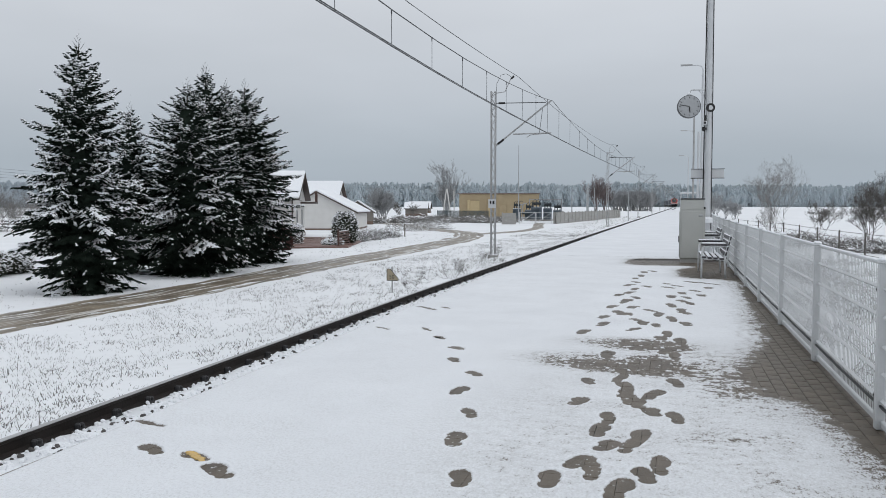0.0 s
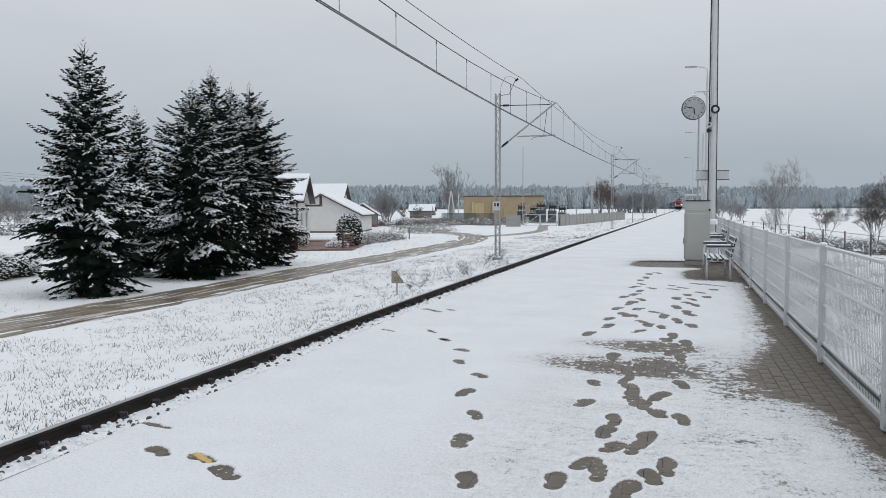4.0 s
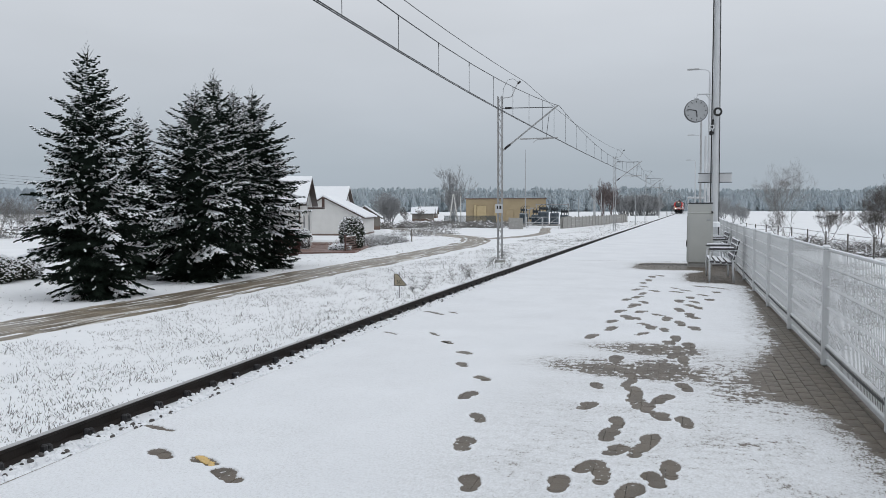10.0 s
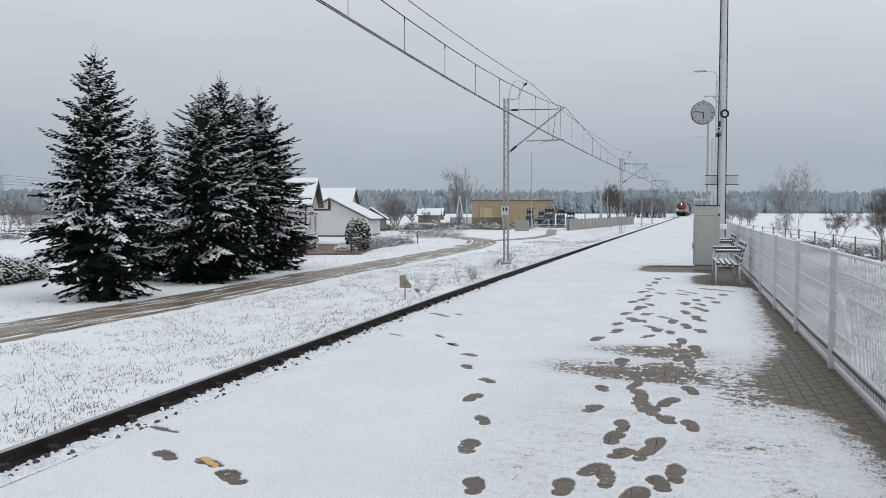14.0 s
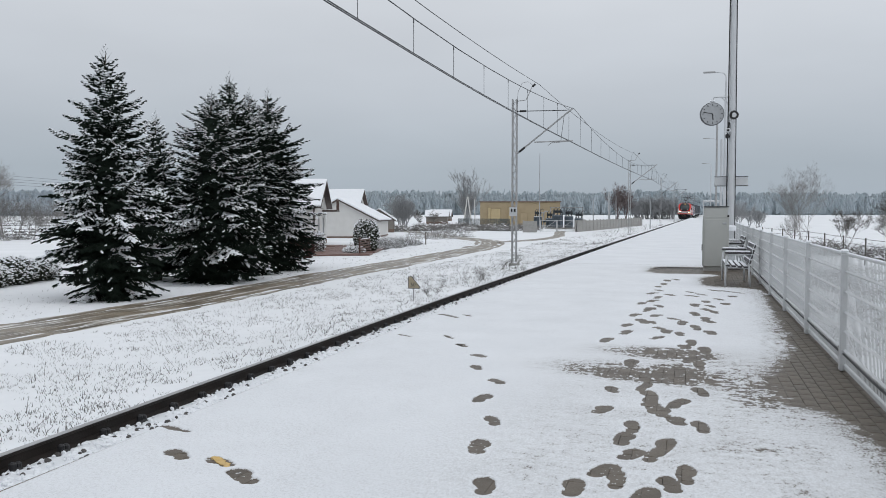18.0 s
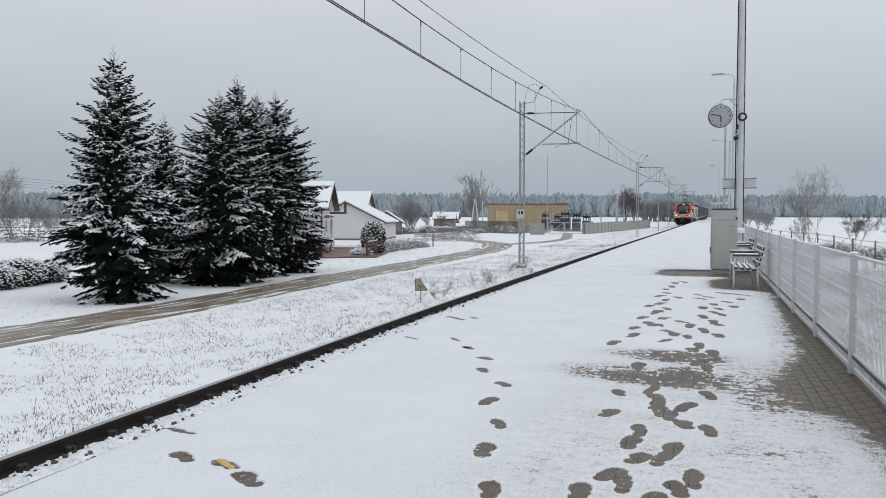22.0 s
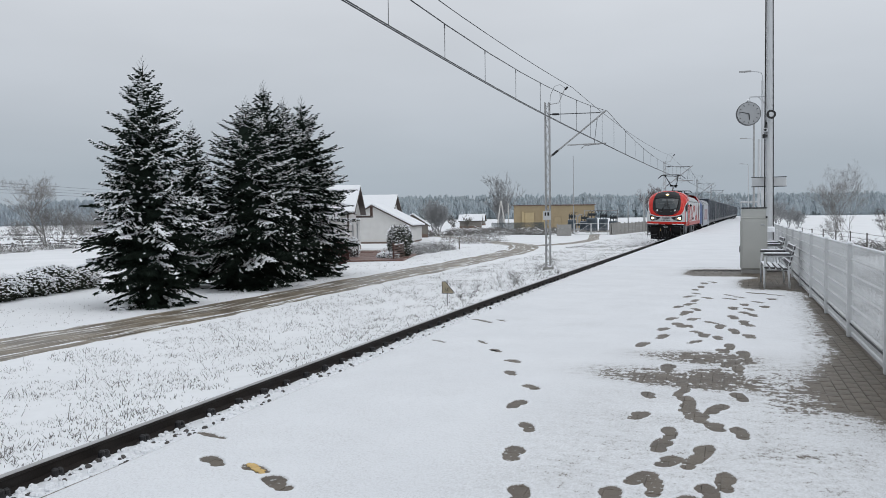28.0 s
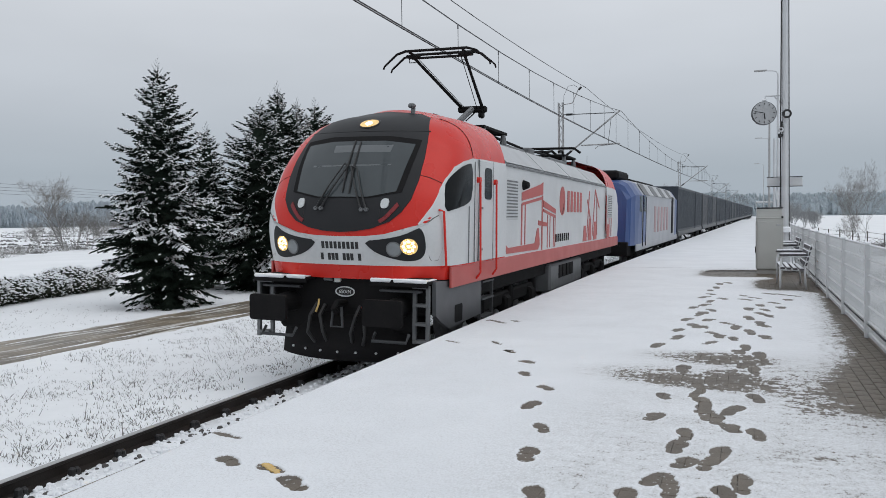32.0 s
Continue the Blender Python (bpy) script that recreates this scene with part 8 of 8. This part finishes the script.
    for sx in (-1, 1):
        pl = part("step_plate", Shape().box((sx * 0.935, 0.86, 1.355), (0.87, 0.50, 0.04), 0.01).box((sx * 0.935, 0.62, 1.345), (0.87, 0.03, 0.09), 0.008), UNDER_BLACK, v, "black step plate over the buffer")
        for d, w in ((-0.27, 0.31), (0.175, 0.50)):
            part("snow", Shape().box((sx * (0.935 + d), 0.615, 1.385), (w, 0.05, 0.055), 0.015), SNOW_CAP, pl, "strip of snow on the plate's edge")
        part("snow", Shape().box((sx * 0.935, 0.86, 1.382), (0.80, 0.40, 0.016), 0.006), SNOW_CAP, pl, "thin snow on the plate")
        part("plate_rib", Shape().box((sx * 0.935, 0.70, 1.235), (0.62, 0.1, 0.035), 0.01), STEP_GREY, pl)
        part("guard_bar", Shape().tube([(sx * 0.62, 0.55, 0.66), (sx * 0.62, 0.45, 0.56), (sx * 1.12, 0.45, 0.56), (sx * 1.12, 0.55, 0.66)], 0.022, 8), STEP_GREY, v, "bent steel guard bar under the buffer")
        hd = Shape().plate(rrect(sx * 0.875, 0.975, 0.58, 0.36, 0.045), 1, 0.19, 0.25)
        bf = part("buffer", hd, UNDER_BLACK, v, "black rectangular buffer")
        part("stem", Shape().tube([(sx * 0.875, 0.24, 1.0), (sx * 0.875, 0.5, 1.0), (sx * 0.875, 0.9, 1.0)], [0.11, 0.13, 0.16], 14), UNDER_BLACK, bf)
        lad = part("corner_steps", Shape().box((sx * 1.13, 0.74, 0.88), (0.05, 0.05, 0.74)).box((sx * 1.335, 0.71, 0.90), (0.05, 0.05, 0.84)).box((sx * 1.235, 0.71, 1.30), (0.25, 0.05, 0.045)), LADDER_GREY, v, "grey corner steps")
        for z in (0.55, 0.79, 1.05):
            part("tread", Shape().box((sx * 1.235, 0.72, z), (0.2, 0.16, 0.035)), LADDER_GREY, lad)
        part("air_hose", Shape().tube([(sx * 0.40, 0.77, 1.0), (sx * 0.42, 0.60, 0.85), (sx * 0.45, 0.58, 0.6), (sx * 0.38, 0.67, 0.45)], 0.028, 8), BLACK, v)
        part("air_hose", Shape().tube([(sx * 0.28, 0.77, 0.98), (sx * 0.28, 0.62, 0.85), (sx * 0.22, 0.60, 0.62), (sx * 0.2, 0.70, 0.45)], 0.028, 8), BLACK, v)
        part("cock", Shape().tube([(sx * 0.36, 0.74, 1.06), (sx * 0.35, 0.70, 0.98), (sx * 0.38, 0.68, 0.88)], 0.016, 6), YELLOW_PAINT if sx < 0 else RED_SIDE, v, "small coloured brake cock")
    part("hook", Shape().tube([(0, 0.85, 1.02), (0, 0.6, 1.04), (0, 0.5, 0.97), (0, 0.6, 0.90)], 0.045, 8), UNDER_BLACK, v)
    part("coupling", Shape().tube([(-0.06, 0.62, 0.98), (-0.09, 0.6, 0.70), (0.09, 0.6, 0.70), (0.06, 0.62, 0.98)], 0.022, 8), STEP_GREY, v, "screw coupling")
    pw = []
    for k in range(21):
        a = -1 + 2 * k / 20
        x = 1.12 * a
        y = 0.66 + 0.42 * abs(a) ** 2.2
        pw.append([(x, y + 0.16, 0.86), (x, y + 0.05, 0.66), (x, y - 0.02, 0.42), (x, y - 0.05, 0.22), (x, y + 0.03, 0.22), (x, y + 0.12, 0.66)])
    part("snow_plough", Shape().grid(pw, close=True), UNDER_BLACK, v, "black snow plough", True)
    for k in range(7):
        x = -0.84 + 0.28 * k
        part("bolt", Shape().disc((x, 0.66 + 0.42 * abs(x / 1.12) ** 2.2 - 0.055, 0.34), (0, -1, 0), 0.018, 0.02, 8), GALV, v)
    pl = part("rating_plate", panel_plate(0.0, 1.175, 0.15, 0.070, 0.855), BLACK, v, "small oval rating plate")
    part("plate_rim", Shape().tube([(0.148 * math.cos(math.tau * k / 24), 0.848, 1.175 + 0.068 * math.sin(math.tau * k / 24)) for k in range(25)], 0.010, 5), WHITE_BOARD, pl)
    txt = bpy.data.curves.new("rating", "FONT")
    txt.body, txt.size, txt.extrude, txt.align_x = "650kN", 0.072, 0.002, "CENTER"
    txt.materials.append(WHITE_BOARD)
    t = new("figures", txt)
    t.parent, t.matrix_basis = pl, pose(0.0, 0.846, 1.150, 90, 0, 0)
    part("socket", Shape().box((-0.27, 0.85, 1.345), (0.14, 0.06, 0.05), 0.015), UNDER_GREY, v)
    part("socket", Shape().box((-0.12, 0.85, 1.345), (0.10, 0.06, 0.08), 0.015), MARKER, v, "white jumper socket")
    return v


def panel_plate(x, z, rx, rz, y):
    return Shape().plate(ring_oval(x, z, rx, rz, 24), 1, y, y + 0.03)


def blue_locomotive():
    v = thing("locomotive", "blue and pale grey locomotive coupled behind the first", "locomotive")
    L = 18.9
    sec = [(-1.46, 1.1), (-1.46, 3.05), (-1.15, 3.5), (-0.9, 3.62), (0.9, 3.62), (1.15, 3.5), (1.46, 3.05), (1.46, 1.1)]
    part("body_side", Shape().plate(sec, 1, 3.0, L - 3.0), LOCO_GREY, v, "pale grey body")
    for turn in (0, 1):
        rows = []
        for y, k, t in ((0.65, 0.80, -0.75), (0.9, 0.9, -0.42), (1.35, 0.97, -0.14), (2.0, 1.0, -0.03), (3.02, 1.0, 0.0)):
            rows.append([(a * k, y + (0.55 * max(0, (b - 2.2)) * (1 - k) * 2.5), 1.1 + (b - 1.1) * (1 + t * 0.16)) for a, b in sec])
        s = Shape().grid(rows)
        s.f.append(tuple(range(len(sec))))
        s.m.append(0)
        part("cab", s, BLUE, v, "blue cab", at=None if not turn else Matrix.Translation((0, L, 0)) @ Matrix.Rotation(math.pi, 4, "Z"))
    for sx in (-1, 1):
        door = part("cab_door", Shape().box((sx * 1.465, 3.6, 2.1), (0.03, 0.75, 1.9), 0.01), BLUE, v, "blue cab door")
        part("door_window", Shape().box((sx * 1.484, 3.6, 2.7), (0.02, 0.42, 0.62), 0.005), SCREEN, door)
        for y in (3.15, 4.05):
            part("door_gap", Shape().box((sx * 1.478, y, 2.0), (0.02, 0.07, 2.0)), UNDER_BLACK, door)
        part("side_window", Shape().box((sx * 1.466, 2.55, 2.7), (0.02, 0.55, 0.62), 0.005), SCREEN, v)
        part("door_gap", Shape().box((sx * 1.466, 14.6, 2.2), (0.03, 0.85, 1.9), 0.01), UNDER_BLACK, v, "dark open vent door")
        for k in range(5):
            y = 7.2 + 1.25 * k
            part("letter_block", Shape().box((sx * 1.466, y, 2.05), (0.02, 0.62, 1.15), 0.004), PALE_LETTER, v)
        for k in range(4):
            a = 3.5 + 3.1 * k
            part("roof_panel", Shape().plate([(sx * 1.475, 3.06), (sx * 1.485, 3.07), (sx * 1.175, 3.53), (sx * 1.16, 3.52)], 1, a, a + 1.5), UNDER_GREY, v, "dark roof vent")
            part("roof_panel", Shape().plate([(sx * 1.475, 3.06), (sx * 1.485, 3.07), (sx * 1.175, 3.53), (sx * 1.16, 3.52)], 1, a + 1.56, a + 3.0), ROOF_SILVER, v, "silvery roof panel")
        part("sill", Shape().box((sx * 1.44, L / 2, 1.0), (0.05, L - 3, 0.26), 0.01), LOCO_GREY, v)
    part("roof_gear", Shape().box((0, 3.0, 3.8), (1.4, 2.6, 0.35), 0.08).box((0, L / 2, 3.7), (1.2, 8, 0.16), 0.03), UNDER_BLACK, v, "black roof gear")
    part("underframe", Shape().box((0, L / 2, 0.9), (2.5, L - 1.4, 0.4), 0.03), UNDER_BLACK, v)
    part("buffer_beam", Shape().box((0, 0.5, 1.0), (2.6, 0.3, 0.5), 0.03).tube([(0.87, 0, 1.05), (0.87, 0.5, 1.05)], [0.22, 0.14], 12).tube([(-0.87, 0, 1.05), (-0.87, 0.5, 1.05)], [0.22, 0.14], 12), UNDER_BLACK, v)
    bogie(v, 4.2, UNDER_BLACK, (-1.3, 1.3))
    bogie(v, L - 4.2, UNDER_BLACK, (-1.3, 1.3))
    return v


def container(length, mat):
    """The pieces of a ribbed steel container, its floor at z = 1.18: name, mesh, place."""
    w, z0, z1 = 2.44, 1.20, 3.85
    n = int(length / 0.28)
    rows = [[], []]
    for k in range(n * 4 + 1):
        y = length * k / (n * 4)
        x = w / 2 - (0.0, 0.0, 0.045, 0.045)[k % 4]
        rows[0].append((x, y, z0))
        rows[1].append((x, y, z1))
    inner = [[(w / 2 - 0.06, length * k / n, z) for k in range(n + 1)] for z in (z1, z0)]
    wall = Shape().grid(rows[::-1])
    wall.grid([[(p[0], p[1], p[2]) for p in r] for r in inner])
    wall = wall.mesh("side_wall", mat)
    post = Shape().box((0, 0, (z0 + z1) / 2), (0.14, 0.14, z1 - z0 + 0.04), 0.01).mesh("corner_post", mat)
    end = Shape().box((0, 0, (z0 + z1) / 2), (w - 0.1, 0.06, z1 - z0)).mesh("end_wall", mat)
    rail = Shape().box((0, length / 2, 0), (0.12, length, 0.12)).mesh("side_rail", mat)
    roof = Shape().box((0, length / 2, z1), (w - 0.04, length, 0.06), 0.01).mesh("roof", mat)
    out = [("roof", roof, Matrix()), ("side_wall", wall, Matrix()), ("side_wall", wall, Matrix.Translation((0, length, 0)) @ Matrix.Rotation(math.pi, 4, "Z"))]
    out += [("end_wall", end, Matrix.Translation((0, y, 0))) for y in (0.04, length - 0.04)]
    out += [("corner_post", post, Matrix.Translation((sx * (w / 2 - 0.05), y, 0))) for sx in (-1, 1) for y in (0.06, length - 0.06)]
    out += [("side_rail", rail, Matrix.Translation((sx * (w / 2 - 0.05), 0, z))) for sx in (-1, 1) for z in (z0 + 0.06, z1 - 0.05)]
    return out


BOX_MESH = {}
for key, n, m in (("long_blue", 12.2, BOX_BLUE), ("short_blue", 6.06, BOX_BLUE), ("short_grey", 6.06, BOX_GREY)):
    BOX_MESH[key] = (container(n, m), Shape().box((0, n / 2, 1.225), (2.3, n - 0.1, 0.05)).mesh("container", m))


def flat_wagon(k):
    v = thing("container_wagon", "flat wagon carrying dark ribbed containers" if k % 3 != 1 else "flat wagon carrying mixed grey and dark containers", "wagon", group="container wagons")
    L = 19.6
    fr = part("frame", Shape().box((0, L / 2, 0.98), (2.3, L - 1.0, 0.22), 0.02).box((1.2, L / 2, 1.06), (0.14, L - 1.2, 0.26), 0.02).box((-1.2, L / 2, 1.06), (0.14, L - 1.2, 0.26), 0.02), UNDER_GREY, v, "steel wagon frame")
    for y in (2.6, L - 2.6):
        b = part("bogie", Shape().box((1.0, y, 0.55), (0.14, 2.5, 0.24), 0.03).box((-1.0, y, 0.55), (0.14, 2.5, 0.24), 0.03).box((0, y, 0.72), (2.0, 0.4, 0.3), 0.03), UNDER_BLACK, v)
        for w in (-0.9, 0.9):
            for sx in (-1, 1):
                part("wheel", Shape().disc((sx * 0.83, y + w, 0.46), (sx, 0, 0), 0.46, 0.13, 18), UNDER_GREY, b)
    part("brace", Shape().tube([(1.1, 5.5, 0.9), (1.1, 8.5, 0.45), (1.1, 11, 0.45), (1.1, 14, 0.9)], 0.05, 6).tube([(-1.1, 5.5, 0.9), (-1.1, 8.5, 0.45), (-1.1, 11, 0.45), (-1.1, 14, 0.9)], 0.05, 6), UNDER_BLACK, v)
    loads = ((("long_blue", 0.35), ("short_blue", 13.1)), (("short_grey", 0.4), ("short_blue", 6.8), ("short_grey", 13.2)), (("short_blue", 0.35), ("long_blue", 6.95)))[k % 3]
    for key, y in loads:
        pieces, floor = BOX_MESH[key]
        box = part("container", floor, None, v, "dark blue-grey ribbed container" if "blue" in key else "grey ribbed container", at=Matrix.Translation((0, y, 0)))
        for name, mesh, m in pieces:
            part(name, mesh, None, box, at=m)
    return v


TRAIN = [(red_locomotive(), 0.0), (blue_locomotive(), 20.1)]
for k in range(15):
    TRAIN.append((flat_wagon(k), 39.2 + 19.75 * k))


# ---------- the run of the train ----------
def train_y(t):
    q = 32.0 - t
    return 9.3 + 13.5 * q - 0.055 * q * q


def run_pose(y):
    """The pose of something on the rails at y, leaning with the cant of the curve."""
    d = 0.5
    return (Matrix.Translation((TRACK_X + bend(y) - 0.055, y, RAIL_Z + rise(y) + 0.02))
            @ Matrix.Rotation(-math.atan((bend(y + d) - bend(y - d)) / (2 * d)), 4, "Z")
            @ Matrix.Rotation(math.atan((rise(y + d) - rise(y - d)) / (2 * d)), 4, "X") @ Matrix.Rotation(radians(1.5), 4, "Y"))


TIMES = [0, 2, 4, 6, 8, 10, 12, 14, 16, 18, 20, 22, 23, 24, 25, 26, 27, 28, 28.5, 29, 29.5, 30, 30.5, 31, 31.5, 32]


def motions():
    for vehicle, back in TRAIN:
        walk(vehicle, [(t, run_pose(train_y(t) + back)) for t in TIMES])


motions()
